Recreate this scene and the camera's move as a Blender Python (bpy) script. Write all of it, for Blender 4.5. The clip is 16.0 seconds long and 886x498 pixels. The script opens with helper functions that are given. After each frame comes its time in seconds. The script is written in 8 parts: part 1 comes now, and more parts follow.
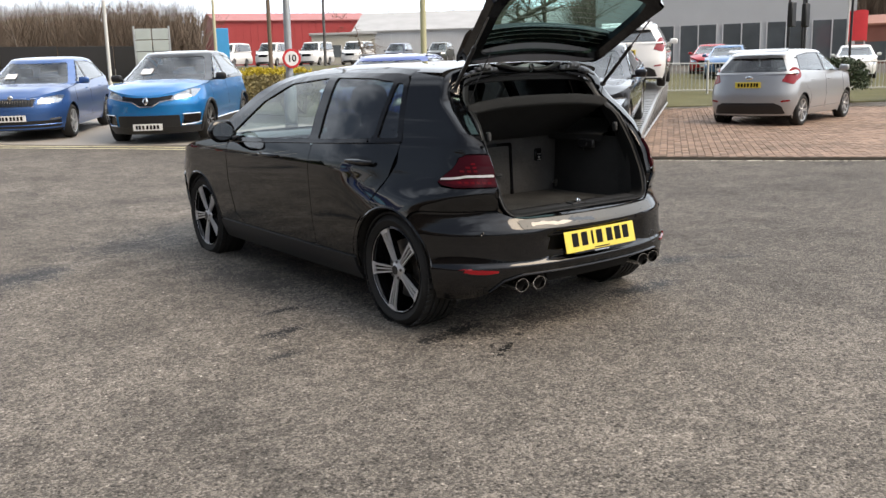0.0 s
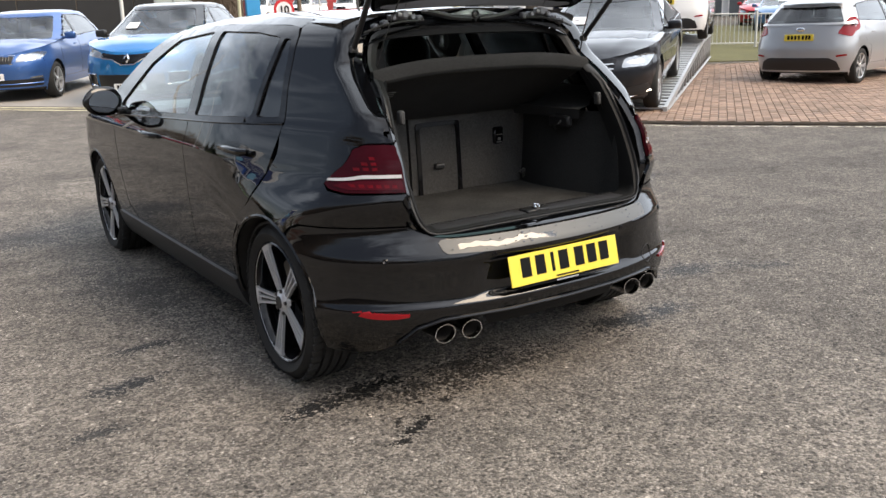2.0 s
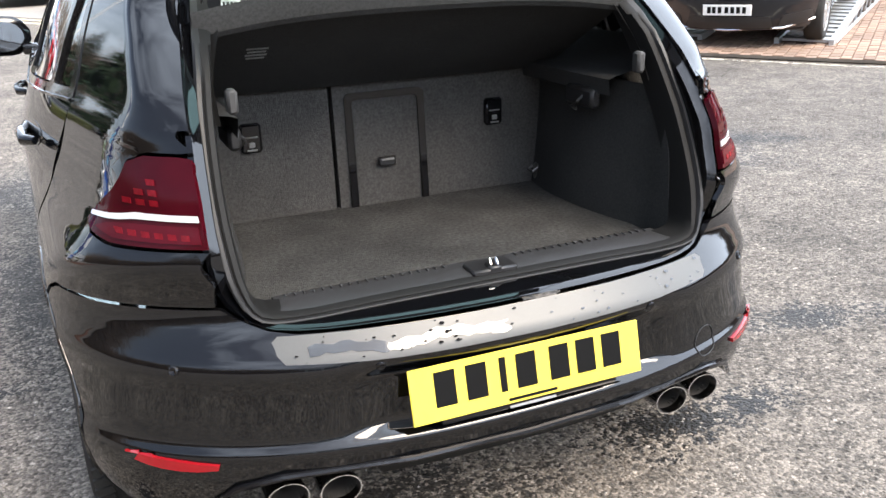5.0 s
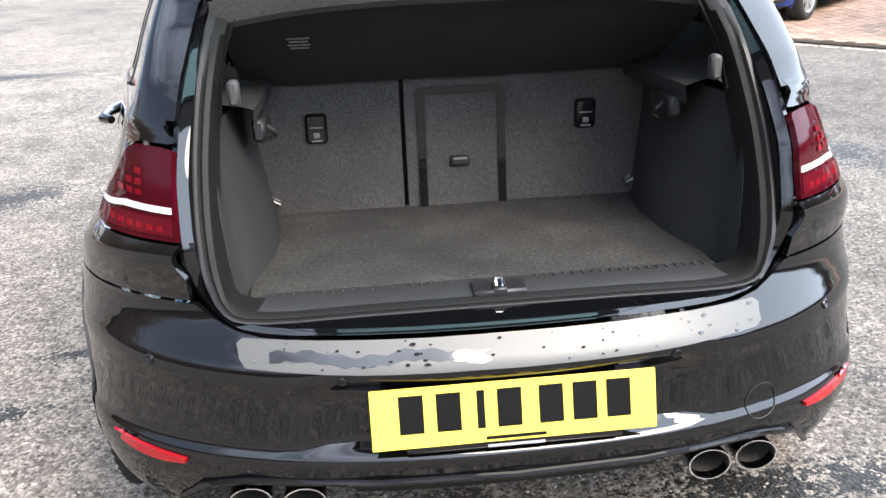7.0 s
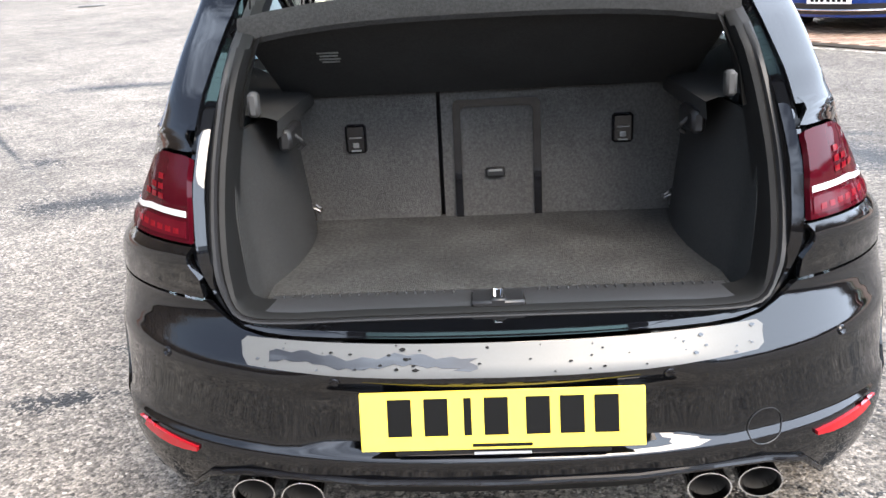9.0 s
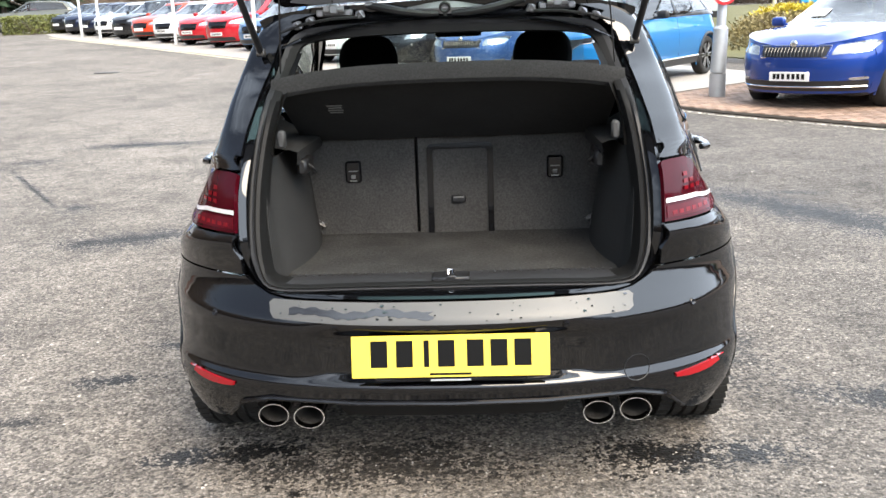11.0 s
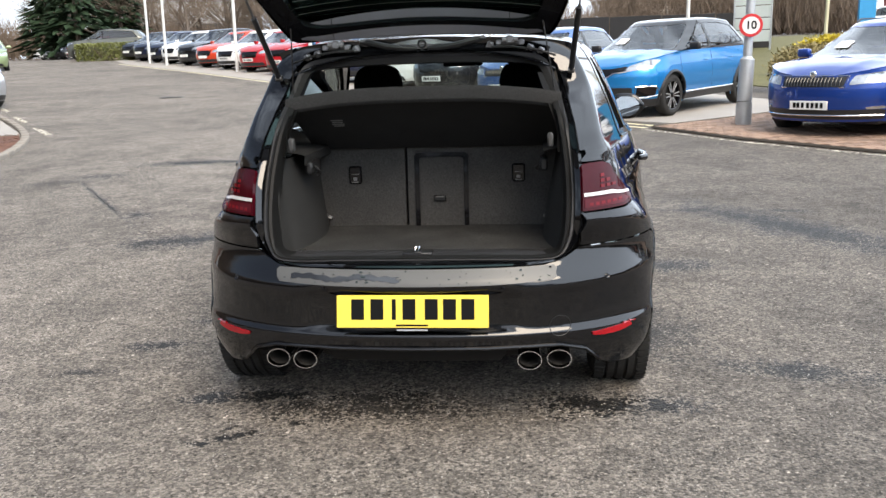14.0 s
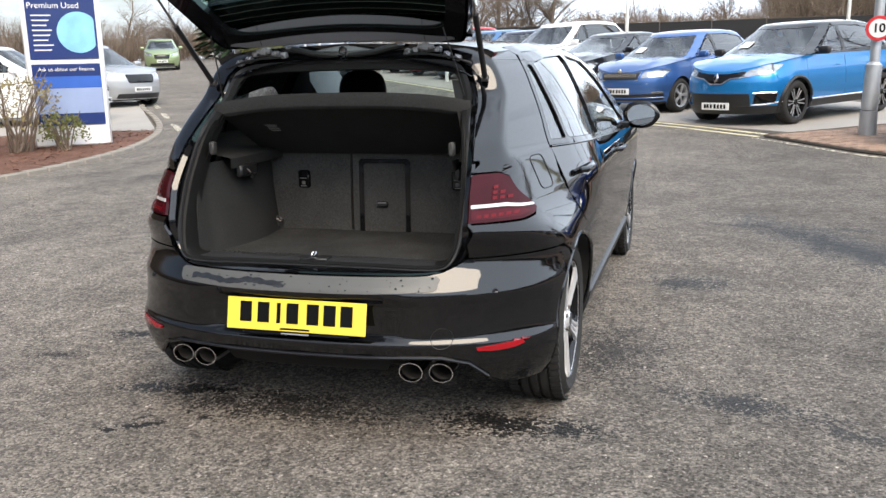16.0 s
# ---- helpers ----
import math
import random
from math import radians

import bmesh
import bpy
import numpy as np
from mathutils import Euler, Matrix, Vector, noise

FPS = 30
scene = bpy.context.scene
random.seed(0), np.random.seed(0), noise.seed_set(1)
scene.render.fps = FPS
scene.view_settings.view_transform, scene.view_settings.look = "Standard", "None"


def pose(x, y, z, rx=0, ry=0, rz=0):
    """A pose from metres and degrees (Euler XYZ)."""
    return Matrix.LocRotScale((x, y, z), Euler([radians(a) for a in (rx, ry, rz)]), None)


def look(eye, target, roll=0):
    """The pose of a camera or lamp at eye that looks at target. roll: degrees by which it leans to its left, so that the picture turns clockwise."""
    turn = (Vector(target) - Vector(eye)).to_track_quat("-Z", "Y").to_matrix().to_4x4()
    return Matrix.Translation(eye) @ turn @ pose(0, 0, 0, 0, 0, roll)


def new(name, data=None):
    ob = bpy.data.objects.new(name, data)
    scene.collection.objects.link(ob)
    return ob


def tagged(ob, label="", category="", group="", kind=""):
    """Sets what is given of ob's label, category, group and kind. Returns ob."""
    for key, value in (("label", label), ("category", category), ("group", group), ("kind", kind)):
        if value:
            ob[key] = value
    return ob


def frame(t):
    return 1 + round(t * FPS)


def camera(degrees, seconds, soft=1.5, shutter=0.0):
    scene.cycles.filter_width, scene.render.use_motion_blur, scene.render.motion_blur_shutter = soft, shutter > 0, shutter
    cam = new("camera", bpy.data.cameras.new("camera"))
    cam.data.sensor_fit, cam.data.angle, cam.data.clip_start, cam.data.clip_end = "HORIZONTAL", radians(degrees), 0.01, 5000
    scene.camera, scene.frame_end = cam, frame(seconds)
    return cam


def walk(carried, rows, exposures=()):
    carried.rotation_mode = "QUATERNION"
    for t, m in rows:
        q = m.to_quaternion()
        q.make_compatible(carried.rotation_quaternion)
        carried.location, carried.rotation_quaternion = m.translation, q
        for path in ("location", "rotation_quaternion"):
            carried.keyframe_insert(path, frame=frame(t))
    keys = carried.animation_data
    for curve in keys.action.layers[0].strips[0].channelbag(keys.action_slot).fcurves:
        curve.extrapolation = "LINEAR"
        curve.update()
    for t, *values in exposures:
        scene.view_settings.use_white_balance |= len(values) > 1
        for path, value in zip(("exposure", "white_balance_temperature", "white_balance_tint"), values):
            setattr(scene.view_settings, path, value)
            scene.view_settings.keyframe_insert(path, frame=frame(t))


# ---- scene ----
cam = camera(54.1, 16.0)
PATH = [
    (0, (-3.334, -3.147, 1.344), (-2.172, -1.569, 0.943), -1.7),
    (0.5, (-3.069, -2.922, 1.349), (-1.898, -1.359, 0.919), -1.5),
    (1, (-2.708, -2.754, 1.312), (-1.56, -1.175, 0.879), -2.0),
    (1.5, (-2.36, -2.588, 1.317), (-1.256, -0.986, 0.855), -1.9),
    (2, (-2.067, -2.347, 1.316), (-1.002, -0.729, 0.818), -2.0),
    (2.5, (-1.757, -2.152, 1.296), (-0.749, -0.502, 0.784), -2.0),
    (3, (-1.485, -1.965, 1.287), (-0.531, -0.289, 0.757), -1.9),
    (3.5, (-1.27, -1.741, 1.292), (-0.349, -0.064, 0.713), -2.3),
    (3.7, (-1.183, -1.676, 1.282), (-0.283, 0.008, 0.69), -2.5),
    (5.8, (-0.575, -1.329, 1.281), (-0.032, 0.462, 0.577), -1.8),
    (6, (-0.528, -1.325, 1.276), (-0.051, 0.483, 0.564), -2.0),
    (6.5, (-0.379, -1.358, 1.276), (-0.077, 0.49, 0.574), -2.5),
    (7, (-0.247, -1.375, 1.269), (-0.069, 0.499, 0.593), -2.3),
    (7.5, (-0.143, -1.343, 1.266), (-0.061, 0.541, 0.601), -2.1),
    (8, (-0.077, -1.346, 1.272), (-0.09, 0.543, 0.615), -2.2),
    (8.5, (-0.039, -1.387, 1.275), (-0.123, 0.5, 0.618), -2.8),
    (9, (-0.018, -1.423, 1.274), (-0.116, 0.468, 0.63), -3.1),
    (9.2, (-0.005, -1.444, 1.284), (-0.106, 0.447, 0.641), -3.0),
    (11.3, (0.093, -2.298, 1.298), (0.011, -0.356, 0.825), -1.8),
    (11.5, (0.096, -2.389, 1.299), (0.015, -0.445, 0.834), -1.6),
    (12, (0.101, -2.612, 1.29), (0.029, -0.664, 0.84), -1.8),
    (12.5, (0.107, -2.744, 1.31), (0.032, -0.798, 0.855), -2.0),
    (13, (0.128, -2.802, 1.312), (0.044, -0.854, 0.865), -2.0),
    (13.5, (0.22, -2.823, 1.311), (0.097, -0.875, 0.875), -1.9),
    (14, (0.415, -2.824, 1.299), (0.205, -0.882, 0.871), -1.8),
    (14.5, (0.601, -2.759, 1.275), (0.3, -0.828, 0.85), -1.6),
    (15, (0.811, -2.667, 1.307), (0.402, -0.759, 0.87), -1.5),
    (15.5, (1.092, -2.617, 1.299), (0.574, -0.733, 0.87), -1.7),
    (16, (1.314, -2.619, 1.295), (0.751, -0.745, 0.88), -1.4),
]
walk(cam, [(t, look(eye, target, roll)) for t, eye, target, roll in PATH],
     exposures=[(0, -.10, 7950, 14), (1.5, -.06, 7950, 14), (2.5, .40, 7650, 15), (3.5, .76, 7500, 15), (6, 1.34, 7100, 14), (9, 1.44, 7000, 14), (11.5, .82, 7400, 12), (12.5, .56, 7400, 12), (13.5, .46, 7400, 12.5), (14, .36, 7450, 13), (14.5, .22, 7450, 13), (16, .22, 7400, 13)])

# ---- world and light ----
SUN_EL, SUN_AZ = 47.0, 150.0   # degrees; azimuth clockwise from +y, where the sun stands
world = bpy.data.worlds.new("sky")
scene.world = world
world.use_nodes = True
_nt = world.node_tree
_bg = _nt.nodes["Background"]
_sky = _nt.nodes.new("ShaderNodeTexSky")
_sky.sky_type = "NISHITA"
_sky.sun_disc = False
_sky.sun_elevation = radians(SUN_EL)
_sky.sun_rotation = radians(SUN_AZ)
_sky.air_density, _sky.dust_density, _sky.ozone_density = 1.0, 3.0, 1.0
# thin broken cloud over the blue
_tc = _nt.nodes.new("ShaderNodeTexCoord")
_mp = _nt.nodes.new("ShaderNodeMapping")
_mp.inputs["Scale"].default_value = (1.0, 1.0, 2.6)
_mp.inputs["Location"].default_value = (3.1, 1.7, 0.4)
_cn = _nt.nodes.new("ShaderNodeTexNoise")
_cn.inputs["Scale"].default_value, _cn.inputs["Detail"].default_value, _cn.inputs["Roughness"].default_value = 2.2, 6.0, 0.6
_cr = _nt.nodes.new("ShaderNodeMapRange")
_cr.inputs["From Min"].default_value, _cr.inputs["From Max"].default_value = 0.22, 0.66
_cr.inputs["To Min"].default_value, _cr.inputs["To Max"].default_value = 0.04, 0.97
_mx = _nt.nodes.new("ShaderNodeMix")
_mx.data_type = "RGBA"
_mx.inputs["B"].default_value = (15.0, 18.6, 23.6, 1)
_nt.links.new(_tc.outputs["Generated"], _mp.inputs["Vector"])
_nt.links.new(_mp.outputs["Vector"], _cn.inputs["Vector"])
_sx = _nt.nodes.new("ShaderNodeSeparateXYZ")
_nt.links.new(_tc.outputs["Generated"], _sx.inputs[0])
_g1 = _nt.nodes.new("ShaderNodeMath")          # cloud thickens to one side
_g1.operation = "MULTIPLY_ADD"
_g1.inputs[1].default_value = 0.46
_nt.links.new(_sx.outputs["X"], _g1.inputs[0])
_nt.links.new(_cn.outputs["Fac"], _g1.inputs[2])
_g2 = _nt.nodes.new("ShaderNodeMapRange")      # haze over the horizon
_g2.inputs["From Min"].default_value, _g2.inputs["From Max"].default_value = 0.0, 0.24
_g2.inputs["To Min"].default_value, _g2.inputs["To Max"].default_value = 0.21, 0.0
_nt.links.new(_sx.outputs["Z"], _g2.inputs["Value"])
_g3 = _nt.nodes.new("ShaderNodeMath")
_nt.links.new(_g1.outputs[0], _g3.inputs[0])
_nt.links.new(_g2.outputs["Result"], _g3.inputs[1])
_nt.links.new(_g3.outputs[0], _cr.inputs["Value"])
_nt.links.new(_cr.outputs["Result"], _mx.inputs["Factor"])
_nt.links.new(_sky.outputs["Color"], _mx.inputs["A"])
_nt.links.new(_mx.outputs["Result"], _bg.inputs["Color"])
_bg.inputs["Strength"].default_value = 0.125
sun = new("sun", bpy.data.lights.new("sun", "SUN"))
sun.data.energy, sun.data.angle, sun.data.color = 3.0, radians(36.0), (1.0, 0.92, 0.80)
_a, _e = radians(SUN_AZ), radians(SUN_EL)
sun.matrix_world = look((40 * math.sin(_a), 40 * math.cos(_a), 40 * math.tan(_e)), (0, 0, 0))


# ---- small tools ----
def table(rows):
    a = np.array(rows, float)
    return lambda v: float(np.interp(v, a[:, 0], a[:, 1]))


def smooth_table(rows):
    """Like table(), but with a smooth curve through the rows."""
    a = np.array(rows, float)
    h = np.diff(a[:, 0])
    d = np.diff(a[:, 1]) / h
    m = np.concatenate([[d[0]], np.where(d[1:] * d[:-1] > 0, 2 * d[1:] * d[:-1] / np.where(d[1:] + d[:-1] == 0, 1, d[1:] + d[:-1]), 0), [d[-1]]])
    X, Y = a[:, 0].tolist(), a[:, 1].tolist()

    def f(v):
        v = min(max(v, X[0]), X[-1])
        i = min(max(bisect(X, v) - 1, 0), len(X) - 2)
        t = (v - X[i]) / h[i]
        return float(Y[i] * (1 + 2 * t) * (1 - t) ** 2 + h[i] * m[i] * t * (1 - t) ** 2 + Y[i + 1] * t * t * (3 - 2 * t) + h[i] * m[i + 1] * t * t * (t - 1))
    return f


def bisect(X, v):
    for i, x in enumerate(X):
        if v < x:
            return i
    return len(X)


def sp(u):
    return math.log1p(math.exp(u * 1.2)) / 1.2 if u < 30 else u


def gz(x, y):
    """Height of the ground: level round the car, rising gently away from it."""
    return 0.0285 * sp(y - 3) + 0.0215 * sp(y - 15) - 0.033 * sp(y - 45)


def mesh_of(bm, name, smooth=True):
    me = bpy.data.meshes.new(name)
    bm.to_mesh(me)
    bm.free()
    if smooth:
        me.shade_smooth()
        me.set_sharp_from_angle(angle=radians(38))
    return me


def part(name, bm, material, parent=None, label="", smooth=True):
    """One mesh object from a bmesh, under a thing or a part."""
    me = mesh_of(bm, name, smooth)
    me.materials.append(material)
    ob = new(name, me)
    ob.parent = parent
    if label:
        tagged(ob, label)
    return ob


def thing(name, label, category, group="", kind="", m=None):
    ob = new(name)
    ob.empty_display_size = 0.2
    if m is not None:
        ob.matrix_world = m
    return tagged(ob, label, category, group, kind)


def box(bm, c, s, bevel=0.0, rot=None, seg=1):
    r = bmesh.ops.create_cube(bm, size=1.0)
    vs = r["verts"]
    bmesh.ops.scale(bm, vec=s, verts=vs)
    if bevel:
        es = list({e for v in vs for e in v.link_edges})
        g = bmesh.ops.bevel(bm, geom=es, offset=bevel, segments=seg, affect="EDGES", profile=0.6)
        vs = list({v for f in g["faces"] for v in f.verts} | {v for v in vs if v.is_valid})
    if rot is not None:
        bmesh.ops.transform(bm, matrix=rot, verts=vs)
    bmesh.ops.translate(bm, vec=c, verts=vs)
    return vs


def tube(bm, pts, r, n=8, closed=False, caps=True):
    """A round bar along points; r a number or one radius a point."""
    pts = [Vector(p) for p in pts]
    rs = r if isinstance(r, (list, tuple)) else [r] * len(pts)
    rings = []
    up = Vector((0.03, 0.02, 1)).normalized()
    for i, p in enumerate(pts):
        a = pts[i - 1] if (i or closed) else pts[i]
        b = pts[(i + 1) % len(pts)] if (i + 1 < len(pts) or closed) else pts[i]
        d = (b - a).normalized()
        u = d.cross(up)
        u = u.normalized() if u.length > 1e-3 else Vector((1, 0, 0))
        w = d.cross(u)
        rings.append([bm.verts.new(p + (u * math.cos(2 * math.pi * k / n) + w * math.sin(2 * math.pi * k / n)) * rs[i]) for k in range(n)])
    m = len(rings)
    for i in range(m if closed else m - 1):
        a, b = rings[i], rings[(i + 1) % m]
        for k in range(n):
            bm.faces.new((a[k], a[(k + 1) % n], b[(k + 1) % n], b[k]))
    if caps and not closed:
        bm.faces.new(rings[0][::-1])
        bm.faces.new(rings[-1])


def loft(bm, loops, closed=True, cap=(False, False), wrap=False):
    """Skin between loops of equal count."""
    rows = [[bm.verts.new(p) for p in lp] for lp in loops]
    n = len(rows[0])
    pairs = list(zip(rows, rows[1:])) + ([(rows[-1], rows[0])] if wrap else [])
    for a, b in pairs:
        for k in range(n if closed else n - 1):
            k2 = (k + 1) % n
            try:
                bm.faces.new((a[k], a[k2], b[k2], b[k]))
            except ValueError:
                pass
    if cap[0]:
        bm.faces.new(rows[0][::-1])
    if cap[1]:
        bm.faces.new(rows[-1])
    return rows


def spin(bm, prof, n=32, axis="x"):
    """A body of revolution about x: prof is rows of (along, radius)."""
    loops = []
    for k in range(n):
        a = 2 * math.pi * k / n
        loops.append([(h, r * math.cos(a), r * math.sin(a)) for h, r in prof])
    loft(bm, loops, closed=False, wrap=True)


def rpoly(pts, r=0.03, seg=4, step=0.03):
    """A polygon with rounded corners, as a dense list of 2D points; r a number or one a corner."""
    out = []
    n = len(pts)
    for i in range(n):
        p, a, b = (Vector(pts[j % n]) for j in (i, i - 1, i + 1))
        ri = r[i] if isinstance(r, (list, tuple)) else r
        da, db = a - p, b - p
        k = min(ri, da.length * 0.48, db.length * 0.48)
        if k < 1e-4:
            out.append(tuple(p))
            continue
        s, e = p + da.normalized() * k, p + db.normalized() * k
        for j in range(seg + 1):
            t = j / seg
            out.append(tuple(s * (1 - t) ** 2 + p * 2 * t * (1 - t) + e * t * t))
    dense = []
    for i, p in enumerate(out):
        q = out[(i + 1) % len(out)]
        d = math.dist(p, q)
        m = max(1, int(d / step))
        dense += [(p[0] + (q[0] - p[0]) * j / m, p[1] + (q[1] - p[1]) * j / m) for j in range(m)]
    return dense


def curve(pts, closed=True, m=6):
    """A smooth dense line through 2D points."""
    n = len(pts)
    out = []
    for i in range(n if closed else n - 1):
        p = [np.array(pts[(i + k) % n if closed else min(max(i + k, 0), n - 1)], float) for k in (-1, 0, 1, 2)]
        for j in range(m):
            t = j / m
            out.append(tuple(0.5 * (2 * p[1] + (p[2] - p[0]) * t + (2 * p[0] - 5 * p[1] + 4 * p[2] - p[3]) * t * t + (3 * p[1] - p[0] - 3 * p[2] + p[3]) * t ** 3)))
    if not closed:
        out.append(tuple(pts[-1]))
    return out


def _inside(loops, P):
    r = np.zeros(len(P), bool)
    for lp in loops:
        a = np.array(lp)
        b = np.roll(a, -1, 0)
        for (x1, y1), (x2, y2) in zip(a, b):
            if y1 == y2:
                continue
            c = ((y1 > P[:, 1]) != (y2 > P[:, 1])) & (P[:, 0] < (x2 - x1) * (P[:, 1] - y1) / (y2 - y1) + x1)
            r ^= c
    return r


def trim(outer, fn, holes=(), cell=0.03, rim=0.012, flip=False, cx=None):
    """A panel: the part of the surface fn(u, v) inside an outline, with clean edges that fold inwards."""
    loops = [np.array(outer, float)] + [np.array(h, float) for h in holes]
    cu, cv = (cx or cell), cell
    lo, hi = loops[0].min(0), loops[0].max(0)
    nu, nv = max(2, int(math.ceil((hi[0] - lo[0]) / cu))), max(2, int(math.ceil((hi[1] - lo[1]) / cv)))
    us, vs = np.linspace(lo[0], hi[0], nu + 1), np.linspace(lo[1], hi[1], nv + 1)
    C = np.array([((us[i] + us[i + 1]) / 2, (vs[j] + vs[j + 1]) / 2) for i in range(nu) for j in range(nv)])
    keep = _inside(loops, C)
    cells = [(k // nv, k % nv) for k in range(len(C)) if keep[k]]
    edges = {}
    for i, j in cells:
        q = [(i, j), (i + 1, j), (i + 1, j + 1), (i, j + 1)]
        for a, b in zip(q, q[1:] + q[:1]):
            key = (min(a, b), max(a, b))
            edges[key] = edges.get(key, 0) + 1
    rimv = sorted({v for e, c in edges.items() if c == 1 for v in e})
    pos = {}
    for i, j in cells:
        for v in ((i, j), (i + 1, j), (i + 1, j + 1), (i, j + 1)):
            pos[v] = (us[v[0]], vs[v[1]])
    A = np.concatenate(loops)
    B = np.concatenate([np.roll(l, -1, 0) for l in loops])
    D = B - A
    L2 = np.maximum((D ** 2).sum(1), 1e-12)
    for v in rimv:
        p = np.array(pos[v])
        t = np.clip(((p - A) * D).sum(1) / L2, 0, 1)
        Q = A + D * t[:, None]
        k = ((Q - p) ** 2).sum(1).argmin()
        pos[v] = tuple(Q[k])
    for l in loops:
        d1 = l - np.roll(l, 1, 0)
        d2 = np.roll(l, -1, 0) - l
        c = (d1 * d2).sum(1) / np.maximum(np.linalg.norm(d1, axis=1) * np.linalg.norm(d2, axis=1), 1e-9)
        for p in l[c < 0.8]:
            v = min(rimv, key=lambda w: (pos[w][0] - p[0]) ** 2 + (pos[w][1] - p[1]) ** 2, default=None)
            if v:
                pos[v] = tuple(p)
    bm = bmesh.new()
    vm = {v: bm.verts.new(fn(*pos[v])) for v in pos}
    for i, j in cells:
        q = [vm[(i, j)], vm[(i + 1, j)], vm[(i + 1, j + 1)], vm[(i, j + 1)]]
        if flip:
            q.reverse()
        try:
            bm.faces.new(q)
        except ValueError:
            pass
    bmesh.ops.remove_doubles(bm, verts=bm.verts[:], dist=0.0004)
    if rim:
        bm.normal_update()
        be = [e for e in bm.edges if e.is_boundary]
        nrm = {v: v.normal.copy() for e in be for v in e.verts}
        g = bmesh.ops.extrude_edge_only(bm, edges=be)
        co = {tuple(round(c, 5) for c in v.co): n for v, n in nrm.items()}
        for v in [x for x in g["geom"] if isinstance(x, bmesh.types.BMVert)]:
            n = co.get(tuple(round(c, 5) for c in v.co))
            if n is not None:
                v.co = v.co - n * rim
    return bm


def mirror_x(bm):
    for v in bm.verts:
        v.co.x = -v.co.x
    bmesh.ops.reverse_faces(bm, faces=bm.faces[:])
    return bm


# ---- materials ----
def material(name, color, rough=0.5, metal=0.0, coat=0.0, spec=0.5, noise_scale=0.0, noise_amt=0.0, bump=0.0, bump_scale=80.0, grain=0.0,
             grain_scale=400.0, transmission=0.0, rough_amt=0.0, emit=0.0, alpha=1.0):
    m = bpy.data.materials.new(name)
    m.use_nodes = True
    nt = m.node_tree
    b = nt.nodes["Principled BSDF"]
    b.inputs["Base Color"].default_value = (*color, 1)
    b.inputs["Roughness"].default_value, b.inputs["Metallic"].default_value = rough, metal
    b.inputs["Coat Weight"].default_value, b.inputs["Coat Roughness"].default_value = coat, 0.03
    b.inputs["Specular IOR Level"].default_value = spec
    b.inputs["Transmission Weight"].default_value = transmission
    b.inputs["Alpha"].default_value = alpha
    if emit:
        b.inputs["Emission Color"].default_value = (*color, 1)
        b.inputs["Emission Strength"].default_value = emit
    tc = nt.nodes.new("ShaderNodeTexCoord")
    fac = None
    if noise_amt or grain or rough_amt:
        n1 = nt.nodes.new("ShaderNodeTexNoise")
        n1.inputs["Scale"].default_value, n1.inputs["Detail"].default_value = noise_scale or 3.0, 5.0
        nt.links.new(tc.outputs["Object"], n1.inputs["Vector"])
        n2 = nt.nodes.new("ShaderNodeTexNoise")
        n2.inputs["Scale"].default_value, n2.inputs["Detail"].default_value = grain_scale, 2.0
        nt.links.new(tc.outputs["Object"], n2.inputs["Vector"])
        s1 = nt.nodes.new("ShaderNodeMath")
        s1.operation = "MULTIPLY_ADD"
        s1.inputs[1].default_value, s1.inputs[2].default_value = 2 * noise_amt, 1 - noise_amt
        nt.links.new(n1.outputs["Fac"], s1.inputs[0])
        s2 = nt.nodes.new("ShaderNodeMath")
        s2.operation = "MULTIPLY_ADD"
        s2.inputs[1].default_value, s2.inputs[2].default_value = 2 * grain, 1 - grain
        nt.links.new(n2.outputs["Fac"], s2.inputs[0])
        pr = nt.nodes.new("ShaderNodeMath")
        pr.operation = "MULTIPLY"
        nt.links.new(s1.outputs[0], pr.inputs[0])
        nt.links.new(s2.outputs[0], pr.inputs[1])
        vm = nt.nodes.new("ShaderNodeVectorMath")
        vm.operation = "SCALE"
        vm.inputs[0].default_value = color
        nt.links.new(pr.outputs[0], vm.inputs["Scale"])
        nt.links.new(vm.outputs["Vector"], b.inputs["Base Color"])
        if rough_amt:
            s3 = nt.nodes.new("ShaderNodeMath")
            s3.operation = "MULTIPLY_ADD"
            s3.inputs[1].default_value, s3.inputs[2].default_value = 2 * rough_amt, rough - rough_amt
            nt.links.new(n1.outputs["Fac"], s3.inputs[0])
            nt.links.new(s3.outputs[0], b.inputs["Roughness"])
    if bump:
        nb = nt.nodes.new("ShaderNodeTexNoise")
        nb.inputs["Scale"].default_value, nb.inputs["Detail"].default_value = bump_scale, 4.0
        nt.links.new(tc.outputs["Object"], nb.inputs["Vector"])
        bp = nt.nodes.new("ShaderNodeBump")
        bp.inputs["Strength"].default_value, bp.inputs["Distance"].default_value = bump, 0.01
        nt.links.new(nb.outputs["Fac"], bp.inputs["Height"])
        nt.links.new(bp.outputs["Normal"], b.inputs["Normal"])
    return m


def paint(name, color, metal=0.35):
    return material(name, color, rough=0.36, metal=min(1, metal * 1.6), coat=1.0, spec=0.1, noise_scale=2.5, noise_amt=0.04, grain=0.06, grain_scale=900, rough_amt=0.05)


